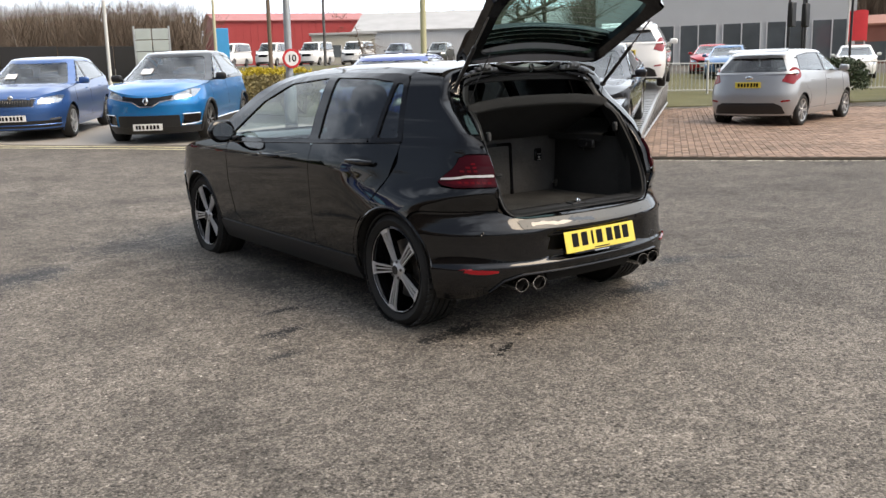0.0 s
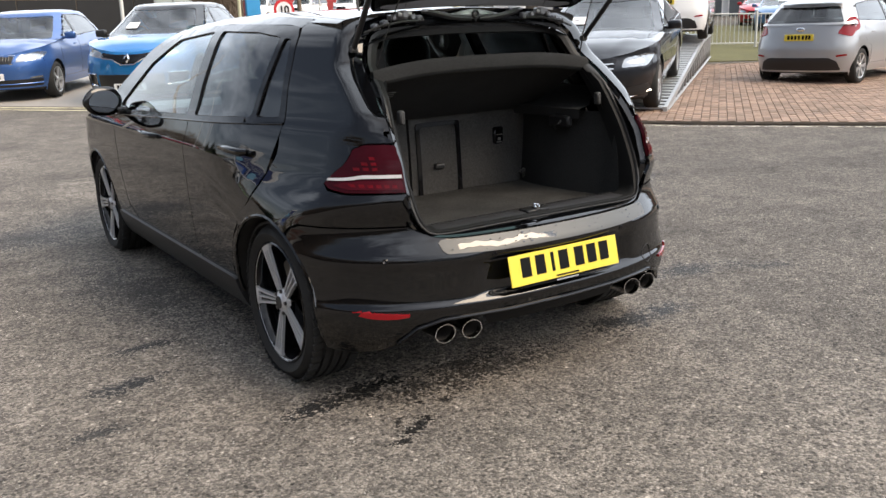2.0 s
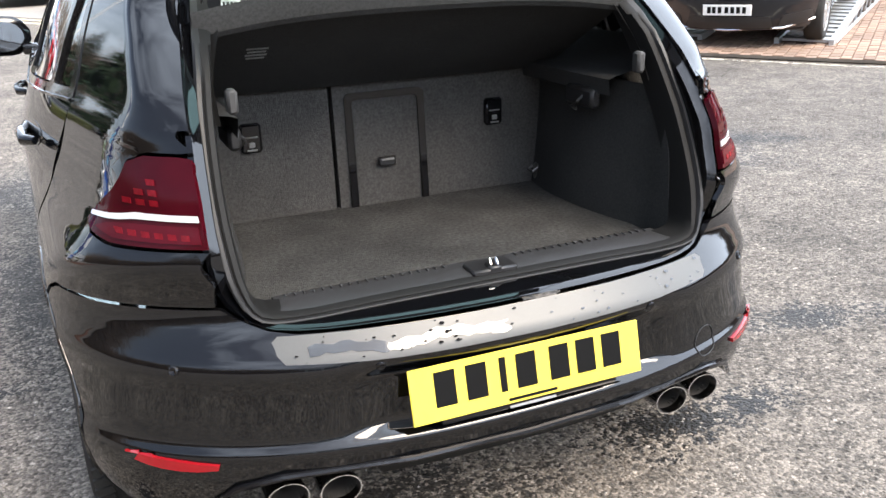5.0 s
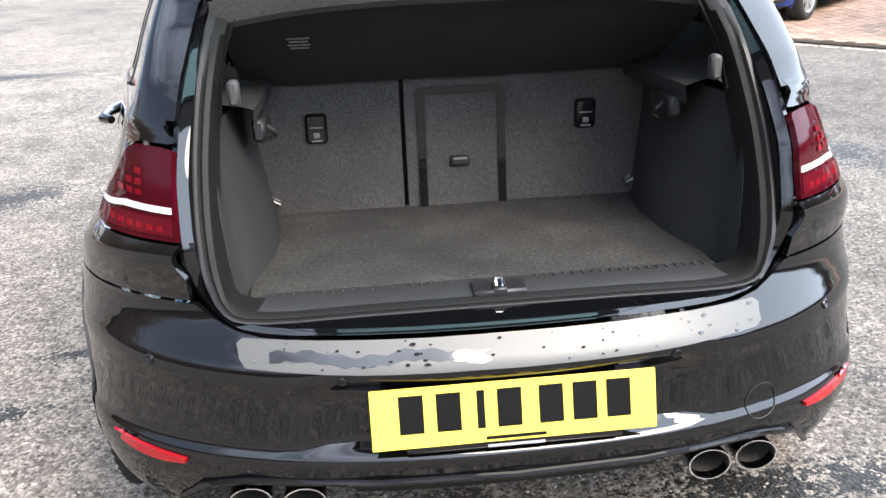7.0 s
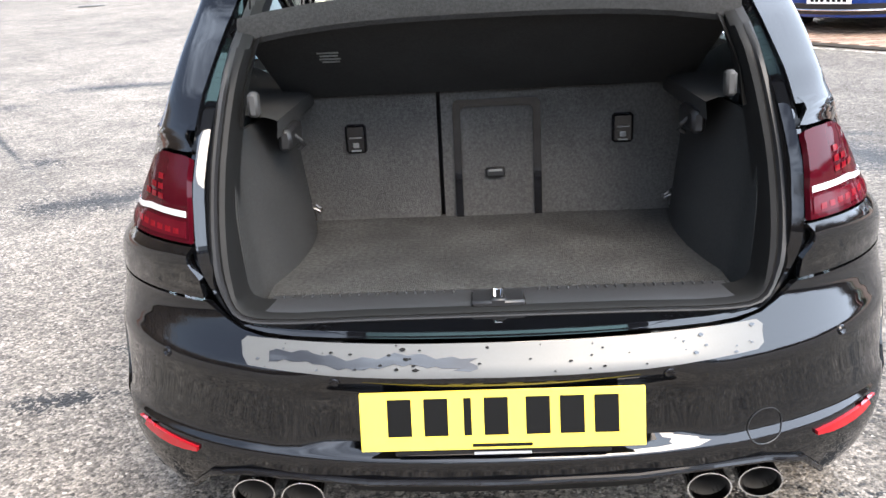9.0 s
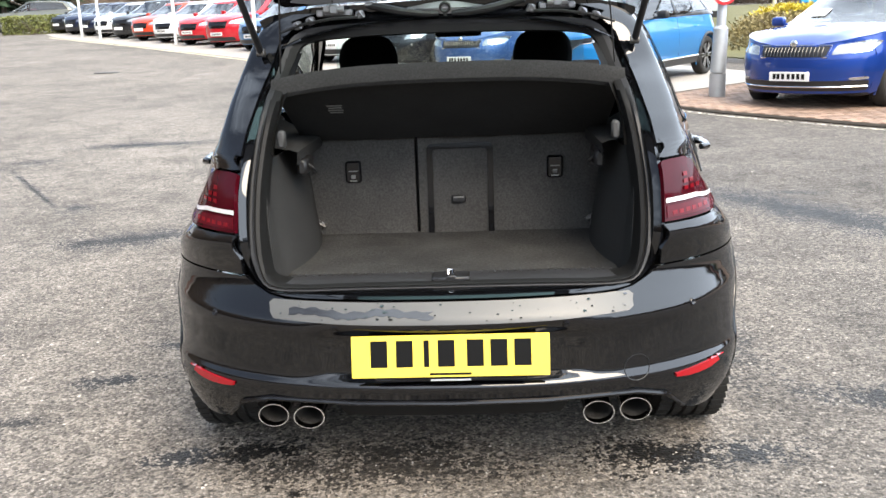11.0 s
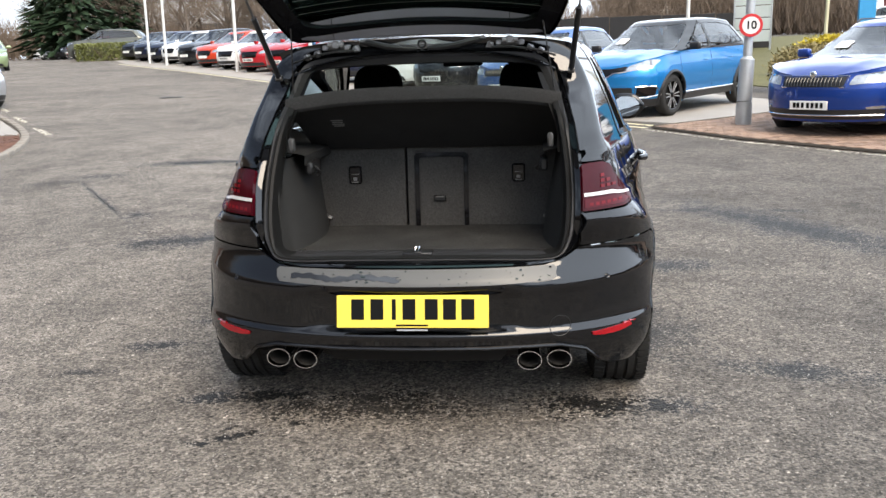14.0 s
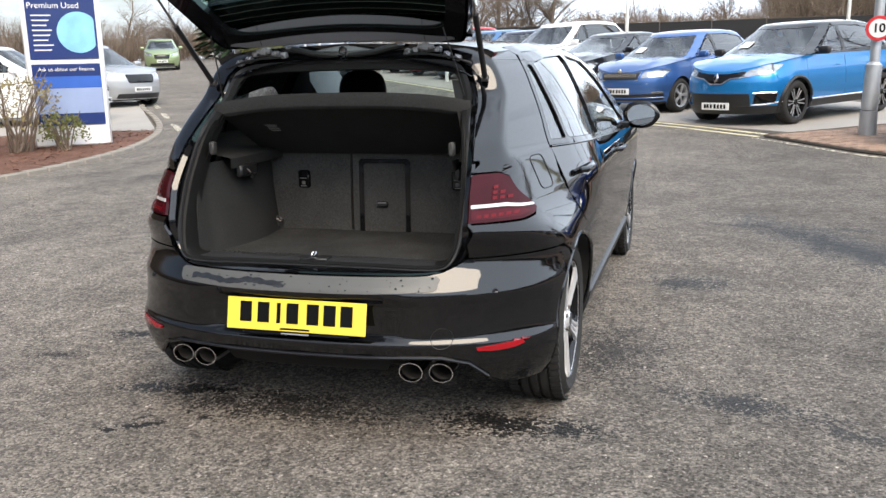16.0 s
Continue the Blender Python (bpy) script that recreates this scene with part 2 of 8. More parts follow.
def glass_mat(name, color, rough=0.01, sheen=(1, 1, 1)):
    """Thin pane: see-through tinted, with a gloss that grows towards the edges."""
    m = bpy.data.materials.new(name)
    m.use_nodes = True
    nt = m.node_tree
    out = nt.nodes["Material Output"]
    nt.nodes.remove(nt.nodes["Principled BSDF"])
    tr = nt.nodes.new("ShaderNodeBsdfTransparent")
    tr.inputs["Color"].default_value = (*color, 1)
    gl = nt.nodes.new("ShaderNodeBsdfGlossy")
    gl.inputs["Roughness"].default_value = rough
    gl.inputs["Color"].default_value = (*sheen, 1)
    fr = nt.nodes.new("ShaderNodeFresnel")
    fr.inputs["IOR"].default_value = 1.5
    ad = nt.nodes.new("ShaderNodeMath")
    ad.operation = "MULTIPLY_ADD"
    ad.inputs[1].default_value, ad.inputs[2].default_value = 1.3, 0.02
    mx = nt.nodes.new("ShaderNodeMixShader")
    nt.links.new(fr.outputs[0], ad.inputs[0])
    nt.links.new(ad.outputs[0], mx.inputs["Fac"])
    nt.links.new(tr.outputs[0], mx.inputs[1])
    nt.links.new(gl.outputs[0], mx.inputs[2])
    nt.links.new(mx.outputs[0], out.inputs["Surface"])
    return m


M_BLACK = material("black_paint", (0.0025, 0.0027, 0.0034), rough=0.25, coat=1.0, spec=0.0, noise_scale=3, noise_amt=0.15, grain=0.1, grain_scale=1200, rough_amt=0.06, bump=0.004, bump_scale=7)
M_BLACK.node_tree.nodes["Principled BSDF"].inputs["Coat IOR"].default_value = 1.58
M_BLACKTRIM = material("satin_black_trim", (0.012, 0.012, 0.013), rough=0.42, noise_scale=8, noise_amt=0.15, bump=0.05, bump_scale=500)
M_GLOSSBLK = material("gloss_black", (0.006, 0.006, 0.007), rough=0.12, coat=0.6, spec=0.1)
M_PLASTIC = material("grey_boot_plastic", (0.022, 0.022, 0.0235), rough=0.42, noise_scale=6, noise_amt=0.12, grain=0.1, grain_scale=700, bump=0.08, bump_scale=900)
M_TGTRIM = material("grey_tailgate_plastic", (0.115, 0.115, 0.125), rough=0.5, noise_scale=6, noise_amt=0.12, grain=0.1, grain_scale=700, bump=0.06, bump_scale=900)
M_CARPET = material("black_boot_carpet", (0.062, 0.060, 0.0575), rough=0.95, spec=0.1, noise_scale=5, noise_amt=0.42, grain=0.6, grain_scale=150, bump=0.5, bump_scale=380)
M_FLOORC = material("worn_boot_carpet", (0.052, 0.0515, 0.050), rough=0.97, spec=0.05, noise_scale=7, noise_amt=0.6, grain=0.75, grain_scale=110, bump=0.8, bump_scale=300)
M_FELT = material("dark_felt", (0.030, 0.030, 0.0298), rough=0.9, spec=0.15, noise_scale=5, noise_amt=0.35, grain=0.5, grain_scale=190, bump=0.3, bump_scale=500)
M_DIFF = material("dull_black_plastic", (0.007, 0.007, 0.007), rough=0.6, spec=0.2, noise_scale=8, noise_amt=0.15)
M_SEAT = material("dark_seat_cloth", (0.011, 0.011, 0.012), rough=0.85, spec=0.2, noise_scale=9, noise_amt=0.2, grain=0.2, bump=0.2, bump_scale=600)
M_HEAD = material("light_headlining", (0.30, 0.29, 0.27), rough=0.95, spec=0.1, noise_scale=5, noise_amt=0.06, grain=0.1)
M_RUBBER = material("tyre_rubber", (0.024, 0.0235, 0.0225), rough=0.8, spec=0.3, noise_scale=9, noise_amt=0.3, grain=0.25, grain_scale=300, bump=0.15, bump_scale=300)
M_SEAL = material("rubber_seal", (0.012, 0.012, 0.013), rough=0.5, spec=0.4, noise_scale=10, noise_amt=0.15)
M_ALLOY = material("polished_alloy", (0.66, 0.66, 0.67), rough=0.30, metal=0.45, noise_scale=10, noise_amt=0.08, grain=0.05)
M_SILVER = material("silver_wheel_paint", (0.48, 0.49, 0.50), rough=0.35, metal=0.7, coat=0.4, noise_scale=8, noise_amt=0.1)
M_CHROME = material("chrome", (0.75, 0.75, 0.76), rough=0.08, metal=1.0, noise_scale=12, noise_amt=0.05)
M_HINGE = material("bare_hinge_steel", (0.24, 0.24, 0.25), rough=0.38, metal=0.55, noise_scale=18, noise_amt=0.3, grain=0.1)
M_STEELDK = material("brake_steel", (0.16, 0.155, 0.15), rough=0.45, metal=0.9, noise_scale=14, noise_amt=0.3)
M_SOOT = material("sooty_pipe", (0.012, 0.011, 0.010), rough=0.8, noise_scale=20, noise_amt=0.3)
M_RED = material("red_lens", (0.060, 0.003, 0.007), rough=0.08, coat=0.4, spec=0.0, noise_scale=20, noise_amt=0.25)
M_REDDK = material("dark_red_lens", (0.038, 0.002, 0.005), rough=0.07, coat=0.35, spec=0.0, noise_scale=14, noise_amt=0.3)
M_LED = material("red_lamp_cells", (0.12, 0.004, 0.008), rough=0.2, coat=0.4, spec=0.0, noise_scale=90, noise_amt=0.5)
M_REFLRED = material("red_reflector", (0.26, 0.006, 0.010), rough=0.15, coat=0.8, spec=0.1, noise_scale=60, noise_amt=0.12)
M_CLEARBAR = material("clear_lamp_bar", (0.62, 0.60, 0.60), rough=0.12, coat=1.0, noise_scale=60, noise_amt=0.15)
M_YELLOW = material("yellow_plate", (0.80, 0.62, 0.075), rough=0.35, coat=0.35, noise_scale=8, noise_amt=0.06, grain=0.05)
M_WHITEPL = material("white_plate", (0.78, 0.78, 0.76), rough=0.35, coat=0.3, noise_scale=8, noise_amt=0.05)
M_INK = material("plate_ink", (0.003, 0.003, 0.003), rough=0.5, spec=0.15)
M_WHITE = material("white_paint_mark", (0.72, 0.72, 0.70), rough=0.6, noise_scale=9, noise_amt=0.12)
M_MARK = material("faded_print", (0.16, 0.16, 0.155), rough=0.7, noise_scale=60, noise_amt=0.3)
M_FILM = material("clear_protector_film", (0.075, 0.076, 0.074), rough=0.40, coat=0.0, noise_scale=6, noise_amt=0.1, grain=0.08, grain_scale=300, rough_amt=0.08)
M_WET = material("wet_film", (0.012, 0.012, 0.012), rough=0.06, coat=1.0)
M_LAMP = material("clear_headlamp", (0.36, 0.38, 0.40), rough=0.08, metal=0.7, coat=1.0, noise_scale=16, noise_amt=0.35)
M_DKGLASS = material("dark_car_glass", (0.008, 0.011, 0.012), rough=0.03, coat=0.6, spec=0.0, noise_scale=2.2, noise_amt=0.5)
G_TINT = glass_mat("privacy_glass", (0.15, 0.19, 0.20))
G_CLEAR = glass_mat("car_glass", (0.70, 0.82, 0.80))
G_HATCH = glass_mat("green_heated_glass", (0.42, 0.64, 0.58), 0.01, (0.7, 1, 0.92))

# ---- ground ----
def asphalt():
    m = bpy.data.materials.new("worn_asphalt")
    m.use_nodes = True
    nt = m.node_tree
    N, Lk = nt.nodes.new, nt.links.new
    b = nt.nodes["Principled BSDF"]
    geo = N("ShaderNodeNewGeometry")
    pos = geo.outputs["Position"]

    def noise_(scale, detail=3.0, rough=.55):
        n = N("ShaderNodeTexNoise")
        n.inputs["Scale"].default_value, n.inputs["Detail"].default_value, n.inputs["Roughness"].default_value = scale, detail, rough
        Lk(pos, n.inputs["Vector"])
        return n.outputs["Fac"]

    def rng(v, a, c, lo, hi):
        r = N("ShaderNodeMapRange")
        r.inputs["From Min"].default_value, r.inputs["From Max"].default_value = a, c
        r.inputs["To Min"].default_value, r.inputs["To Max"].default_value = lo, hi
        Lk(v, r.inputs["Value"])
        return r.outputs["Result"]

    def op(o, x, y):
        n = N("ShaderNodeMath")
        n.operation = o
        for k, v in ((0, x), (1, y)):
            if isinstance(v, (int, float)):
                n.inputs[k].default_value = v
            else:
                Lk(v, n.inputs[k])
        return n.outputs[0]

    # chippings of many tones
    vo = N("ShaderNodeTexVoronoi")
    vo.inputs["Scale"].default_value = 95
    Lk(pos, vo.inputs["Vector"])
    vo2 = N("ShaderNodeTexVoronoi")
    vo2.inputs["Scale"].default_value = 210
    Lk(pos, vo2.inputs["Vector"])
    sep = N("ShaderNodeSeparateColor")
    Lk(vo.outputs["Color"], sep.inputs[0])
    sep2 = N("ShaderNodeSeparateColor")
    Lk(vo2.outputs["Color"], sep2.inputs[0])
    chip = op("ADD", op("MULTIPLY", sep.outputs[0], .6), op("MULTIPLY", sep2.outputs[0], .4))
    ramp = N("ShaderNodeValToRGB")
    e = ramp.color_ramp.elements
    e[0].position, e[0].color = .12, (.060, .0530, .0455, 1)
    e[1].position, e[1].color = .92, (.337, .295, .252, 1)
    k = e.new(.5)
    k.color = (.150, .1315, .1125, 1)
    k = e.new(.75)
    k.color = (.252, .220, .187, 1)
    Lk(chip, ramp.inputs[0])
    # dark pits where stones are lost, and a few pale stones
    vo3 = N("ShaderNodeTexVoronoi")
    vo3.inputs["Scale"].default_value = 58
    Lk(pos, vo3.inputs["Vector"])
    sep3 = N("ShaderNodeSeparateColor")
    Lk(vo3.outputs["Color"], sep3.inputs[0])
    inner = rng(vo3.outputs["Distance"], .30, .52, 1, 0)
    lost = op("MULTIPLY", inner, rng(op("ADD", sep3.outputs[0], op("MULTIPLY", noise_(3.1, 4), .6)), 1.02, 1.14, 0, .62))
    pale = op("MULTIPLY", inner, rng(sep3.outputs[1], .972, .985, 0, 1.5))
    tone = op("MULTIPLY", rng(noise_(.35, 4), .3, .7, .76, 1.22), rng(noise_(2.4, 6, .65), .3, .7, .78, 1.20))
    tone = op("MULTIPLY", tone, rng(noise_(11, 5, .65), .3, .72, .66, 1.22))
    # bald patches where the dark binder has come up between the stones
    tone = op("MULTIPLY", tone, rng(noise_(1.1, 7, .72), .50, .64, 1.0, .70))
    tone = op("MULTIPLY", tone, op("SUBTRACT", op("ADD", 1.01, pale), lost))
    # the tone falls to .74 towards the paving, along a noisy edge
    sx = N("ShaderNodeSeparateXYZ")
    Lk(pos, sx.inputs[0])
    tone = op("MULTIPLY", tone, rng(op("ADD", sx.outputs[0], op("MULTIPLY", noise_(.8, 5), 2.0)), 1.0, 3.2, 1.0, .74))
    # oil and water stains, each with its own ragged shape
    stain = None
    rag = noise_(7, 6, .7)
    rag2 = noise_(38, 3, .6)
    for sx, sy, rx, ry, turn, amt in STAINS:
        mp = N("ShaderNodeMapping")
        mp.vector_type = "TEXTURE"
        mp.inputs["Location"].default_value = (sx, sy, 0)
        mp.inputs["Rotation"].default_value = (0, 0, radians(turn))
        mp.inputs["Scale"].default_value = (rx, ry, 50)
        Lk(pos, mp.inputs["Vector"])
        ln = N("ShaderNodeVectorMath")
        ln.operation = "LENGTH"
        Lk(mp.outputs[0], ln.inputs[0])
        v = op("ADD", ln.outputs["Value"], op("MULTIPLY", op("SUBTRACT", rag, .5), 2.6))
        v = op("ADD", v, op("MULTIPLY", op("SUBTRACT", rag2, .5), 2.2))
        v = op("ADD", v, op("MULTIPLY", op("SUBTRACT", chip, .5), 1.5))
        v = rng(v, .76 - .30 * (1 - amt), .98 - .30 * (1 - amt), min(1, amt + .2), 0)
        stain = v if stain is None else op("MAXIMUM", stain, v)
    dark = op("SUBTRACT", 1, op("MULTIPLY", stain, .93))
    vm = N("ShaderNodeVectorMath")
    vm.operation = "SCALE"
    Lk(ramp.outputs["Color"], vm.inputs[0])
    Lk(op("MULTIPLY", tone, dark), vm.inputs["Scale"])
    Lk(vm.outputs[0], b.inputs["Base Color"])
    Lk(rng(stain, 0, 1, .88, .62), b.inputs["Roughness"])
    b.inputs["Specular IOR Level"].default_value = .35
    bp = N("ShaderNodeBump")
    bp.inputs["Strength"].default_value, bp.inputs["Distance"].default_value = .65, .008
    h = op("ADD", op("MULTIPLY", vo.outputs["Distance"], -1.0), op("MULTIPLY", noise_(160, 2), .5))
    h = op("SUBTRACT", op("ADD", h, op("MULTIPLY", chip, .6)), op("MULTIPLY", lost, 1.2))
    Lk(h, bp.inputs["Height"])
    Lk(bp.outputs[0], b.inputs["Normal"])
    return m


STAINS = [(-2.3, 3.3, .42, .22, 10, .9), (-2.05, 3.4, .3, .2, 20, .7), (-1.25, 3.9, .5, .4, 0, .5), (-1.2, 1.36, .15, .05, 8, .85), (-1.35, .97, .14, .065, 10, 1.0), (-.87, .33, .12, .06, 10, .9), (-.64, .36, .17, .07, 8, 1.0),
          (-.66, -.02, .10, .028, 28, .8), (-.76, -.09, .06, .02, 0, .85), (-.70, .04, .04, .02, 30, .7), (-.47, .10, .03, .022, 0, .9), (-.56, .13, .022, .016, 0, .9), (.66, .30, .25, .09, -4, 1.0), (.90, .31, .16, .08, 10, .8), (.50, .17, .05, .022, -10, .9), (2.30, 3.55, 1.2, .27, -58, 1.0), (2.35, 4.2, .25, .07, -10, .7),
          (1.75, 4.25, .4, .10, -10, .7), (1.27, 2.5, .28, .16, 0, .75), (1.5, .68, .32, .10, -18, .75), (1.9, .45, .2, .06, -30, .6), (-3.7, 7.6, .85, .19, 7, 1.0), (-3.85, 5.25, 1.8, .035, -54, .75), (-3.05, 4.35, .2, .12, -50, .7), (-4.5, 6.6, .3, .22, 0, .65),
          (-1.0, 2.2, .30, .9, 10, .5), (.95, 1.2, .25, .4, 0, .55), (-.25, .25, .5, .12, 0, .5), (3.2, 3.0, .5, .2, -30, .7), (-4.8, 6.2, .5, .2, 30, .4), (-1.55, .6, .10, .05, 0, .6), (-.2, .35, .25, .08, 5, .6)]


def ground_sheet():
    xs = sorted({round(v, 3) for v in list(np.linspace(-30, 30, 61)) + [-3000, -1200, -500, -250, -150, -100, -70, -50, -40, 40, 50, 70, 100, 150, 250, 500, 1200, 3000]})
    ys = sorted({round(v, 3) for v in list(np.linspace(-12, 70, 83)) + [-3000, -1200, -500, -200, -100, -50, -25, 85, 100, 130, 160, 200, 300, 500, 900, 1500, 3000]})
    bm = bmesh.new()
    vs = [[bm.verts.new((x, y, gz(x, y) if y < 160 else gz(x, 160) + 0 * y)) for y in ys] for x in xs]
    for i in range(len(xs) - 1):
        for j in range(len(ys) - 1):
            bm.faces.new((vs[i][j], vs[i + 1][j], vs[i + 1][j + 1], vs[i][j + 1]))
    return bm


gr = part("ground", ground_sheet(), asphalt(), None)
tagged(gr, "worn grey asphalt yard with dark oil stains", "ground", "", "structure")

# ---- the black hatchback ----
gW = smooth_table([(.15, .79), (.25, .845), (.35, .872), (.5, .890), (.65, .898), (.75, .901), (.835, .901), (.862, .893), (.92, .872), (.97, .852), (1.0, .835), (1.1, .795), (1.2, .748), (1.3, .693), (1.345, .645), (1.38, .56), (1.40, .4), (1.413, .02)])
gY0 = smooth_table([(.2, .03), (.26, 0), (.32, -.018), (.345, -.022), (.374, -.0255), (.381, -.022), (.388, -.017), (.396, -.0155), (.45, -.0175), (.5, -.022), (.535, -.028), (.553, -.024), (.575, -.009), (.60, .013), (.625, .031), (.65, .040), (.66, .041), (.70, .030), (.757, .016), (.85, .012), (.92, .05), (.97, .135), (1.04, .241), (1.12, .345), (1.2, .448), (1.3, .493), (1.36, .53), (1.42, .6)])
gLR = smooth_table([(.2, .46), (.33, .52), (.45, .63), (.56, .68), (.62, .60), (.70, .47), (.757, .39), (.85, .385), (.92, .36), (.97, .22), (1.04, .11), (1.12, .09), (1.2, .08), (1.3, .07), (1.4, .07)])
gK = smooth_table([(.45, 0), (.55, .03), (.62, .15), (.70, .40), (.78, .80), (.85, 1.0), (1.5, 1.0)])
GN = 2.4
roof_z = table([(0, 1.413), (.4, 1.40), (.54, 1.38), (.615, 1.345)])


def sm(a, b, v):
    t = min(max((v - a) / (b - a), 0), 1)
    return t * t * (3 - 2 * t)


def dent(x, z):
    """The hollow of the bumper's middle, round the plate."""
    return .026 * sm(.38, .30, abs(x)) * sm(.382, .402, z) * sm(.56, .50, z)




def g_drop(y):
    return 0.032 * ((1.6 - y) / 1.1) ** 2 if y < 1.6 else 0.045 * ((y - 1.6) / .8) ** 2


def g_tap(y):
    """How far the flank draws in towards the rear."""
    return 0.0 if y >= 1.35 else (.22 * (1.35 - y) ** 2 if y > .85 else .055 + .22 * (.85 - y))


def g_w(y, z):
    k = min(max((z - .95) / .4, 0), 1)
    front = 1 - .02 * max(0, (y - 2.4) / 1.6) ** 2
    return (gW(z + (g_drop(y) * k if y > 1.6 else 0)) - gK(z) * g_tap(y)) * front


def gx(y, z):
    """Half width of the body at (y, z)."""
    w, y0, L = g_w(y, z), gY0(z), gLR(z)
    if y < y0 + L:
        t = min(max((y0 + L - y) / L, 0), 1)
        return w * (1 - t ** GN) ** (1 / GN)
    y1, lf = 4.21 - .3 * max(0, z - .6), .8
    if y > y1 - lf:
        t = min((y - y1 + lf) / lf, 1)
        return w * (1 - t ** 2.3) ** (1 / 2.3)
    return w


def _corner(x, z):
    y0, L, y, f = gY0(z), gLR(z), gY0(z) + .1, 0
    for _ in range(14):
        f = min(abs(x) / g_w(y, z), .9999)
        y = .5 * y + .5 * (y0 + L * (1 - (1 - f ** GN) ** (1 / GN)))
    return y, f


def gyr(x, z):
    """The y of the body's rear at (x, z)."""
    return _corner(x, z)[0] + dent(x, z)


def u_x(x, z):
    f = _corner(x, z)[1]
    return math.copysign(math.asin(f ** (GN / 2)) * 2 * gLR(z) / math.pi, x)


def u_y(y, z, side=1):
    y0, L = gY0(z), gLR(z)
    d = y - y0
    return side * (d if d >= L else math.acos(min(1, max(0, 1 - d / L)) ** (GN / 2)) * 2 * L / math.pi)


def g_wrap(off=0.0):
    """The chart that goes round the rear: u from the middle line, z up."""
    def raw(u, z):
        y0, L = gY0(z), gLR(z)
        a = abs(u)
        if a < L:
            q = a / L * math.pi / 2
            y = y0 + L * (1 - max(0, math.cos(q)) ** (2 / GN))
            x = g_w(y, z) * math.sin(q) ** (2 / GN)
            y += dent(x, z)
        else:
            y = y0 + a
            x = gx(y, z)
        return Vector((math.copysign(x, u), y, z))

    def fn(u, z):
        p = raw(u, z)
        if off:
            e = .004
            n = (raw(u + e, z) - raw(u - e, z)).cross(raw(u, z + e) - raw(u, z - e))
            n.normalize()
            if n.y > 0 and abs(u) < .3:
                n = -n
            if n.x * p.x < 0 and abs(u) >= .3:
                n = -n
            p = p + n * off
        return p
    return fn


def g_side(off=0.0):
    """The chart of the right side: (y, z)."""
    return lambda y, z: (gx(y, z) + off, y, z)


def wrapped(rows):
    """Points ('x' or 'y', value, z) as (u, z) on the right side."""
    return [((u_x(v, z) if k == "x" else u_y(v, z)), z) for k, v, z in rows]


def mir(pts):
    return [(-u, z) for u, z in pts][::-1]


def arc(cy, cz, r, a0, a1, n=10):
    return [(cy + r * math.cos(radians(a0 + (a1 - a0) * i / n)), cz + r * math.sin(radians(a0 + (a1 - a0) * i / n))) for i in range(n + 1)]


RW, FW, HUB = .68, 3.31, .303
golf = thing("hatchback_car", "glossy black five-door hatchback with its tailgate open, parked on the asphalt", "car")


def both(name, make, mat, label=""):
    """A panel on the right side and its mirror on the left."""
    part(name, make(), mat, golf, label)
    part(name, mirror_x(make()), mat, golf, label)


# rear bumper, round both corners
_bR = wrapped([("x", .0, .325), ("x", .50, .325), ("x", .58, .305), ("x", .63, .25), ("x", .68, .218), ("x", .74, .206)]) + [(u_y(y, z), z) for y, z in arc(RW, HUB, .345, 196, 122, 9)] + wrapped([("y", .475, .632), ("y", .43, .65), ("x", .70, .65), ("x", .568, .65), ("x", .545, .634), ("x", .50, .612), ("x", .44, .602), ("x", .30, .602)])
part("rear_bumper", trim(_bR + mir(_bR), g_wrap(), cell=.0065, cx=.022, rim=.015, flip=False), M_BLACK, golf)


ap_x = table([(.85, .577), (.94, .572), (1.04, .560), (1.16, .535), (1.27, .498), (1.318, .45), (1.36, .36)])


win_y = table([(.96, .688), (.985, .694), (1.12, .742), (1.303, .783), (1.325, .802), (1.36, .80)])


def quarter():
    o = wrapped([("y", .485, .638), ("y", .437, .656), ("x", .60, .656), ("x", .575, .656), ("x", .573, .70), ("x", .576, .769), ("x", .68, .768), ("y", .27, .767), ("y", .345, .776), ("y", .379, .798), ("y", .353, .834), ("y", .305, .918), ("y", .275, .936), ("x", .60, .936), ("x", .575, .936)])
    o += wrapped([("x", .580, .984), ("x", .62, .984), ("y", .45, .984), ("y", .694, .984), ("y", .698, .93), ("y", .725, .80), ("y", .826, .675), ("y", .972, .528), ("y", 1.036, .42), ("y", 1.060, .333), ("y", 1.026, .333)])
    o += [(u_y(y, z), z) for y, z in arc(RW, HUB, .345, 6, 118, 14)]
    bm = trim(o, g_wrap(), cell=.0105, cx=.018, rim=.012, flip=False)
    # the pillar between the opening and the side window
    w, wi, rows = g_wrap(-.0006), g_wrap(-.014), []
    for z in np.linspace(.974, 1.354, 42):
        a, L, b = u_x(ap_x(z) + .006, z), gLR(z), u_y(win_y(z), z)
        us = [a + (L - a) * k / 8 for k in range(8)] + [L + (b - L) * k / 12 for k in range(13)]
        rows.append([wi(a, z)] + [w(u, z) for u in us] + [wi(b, z)])
    loft(bm, rows, closed=False)
    return bm


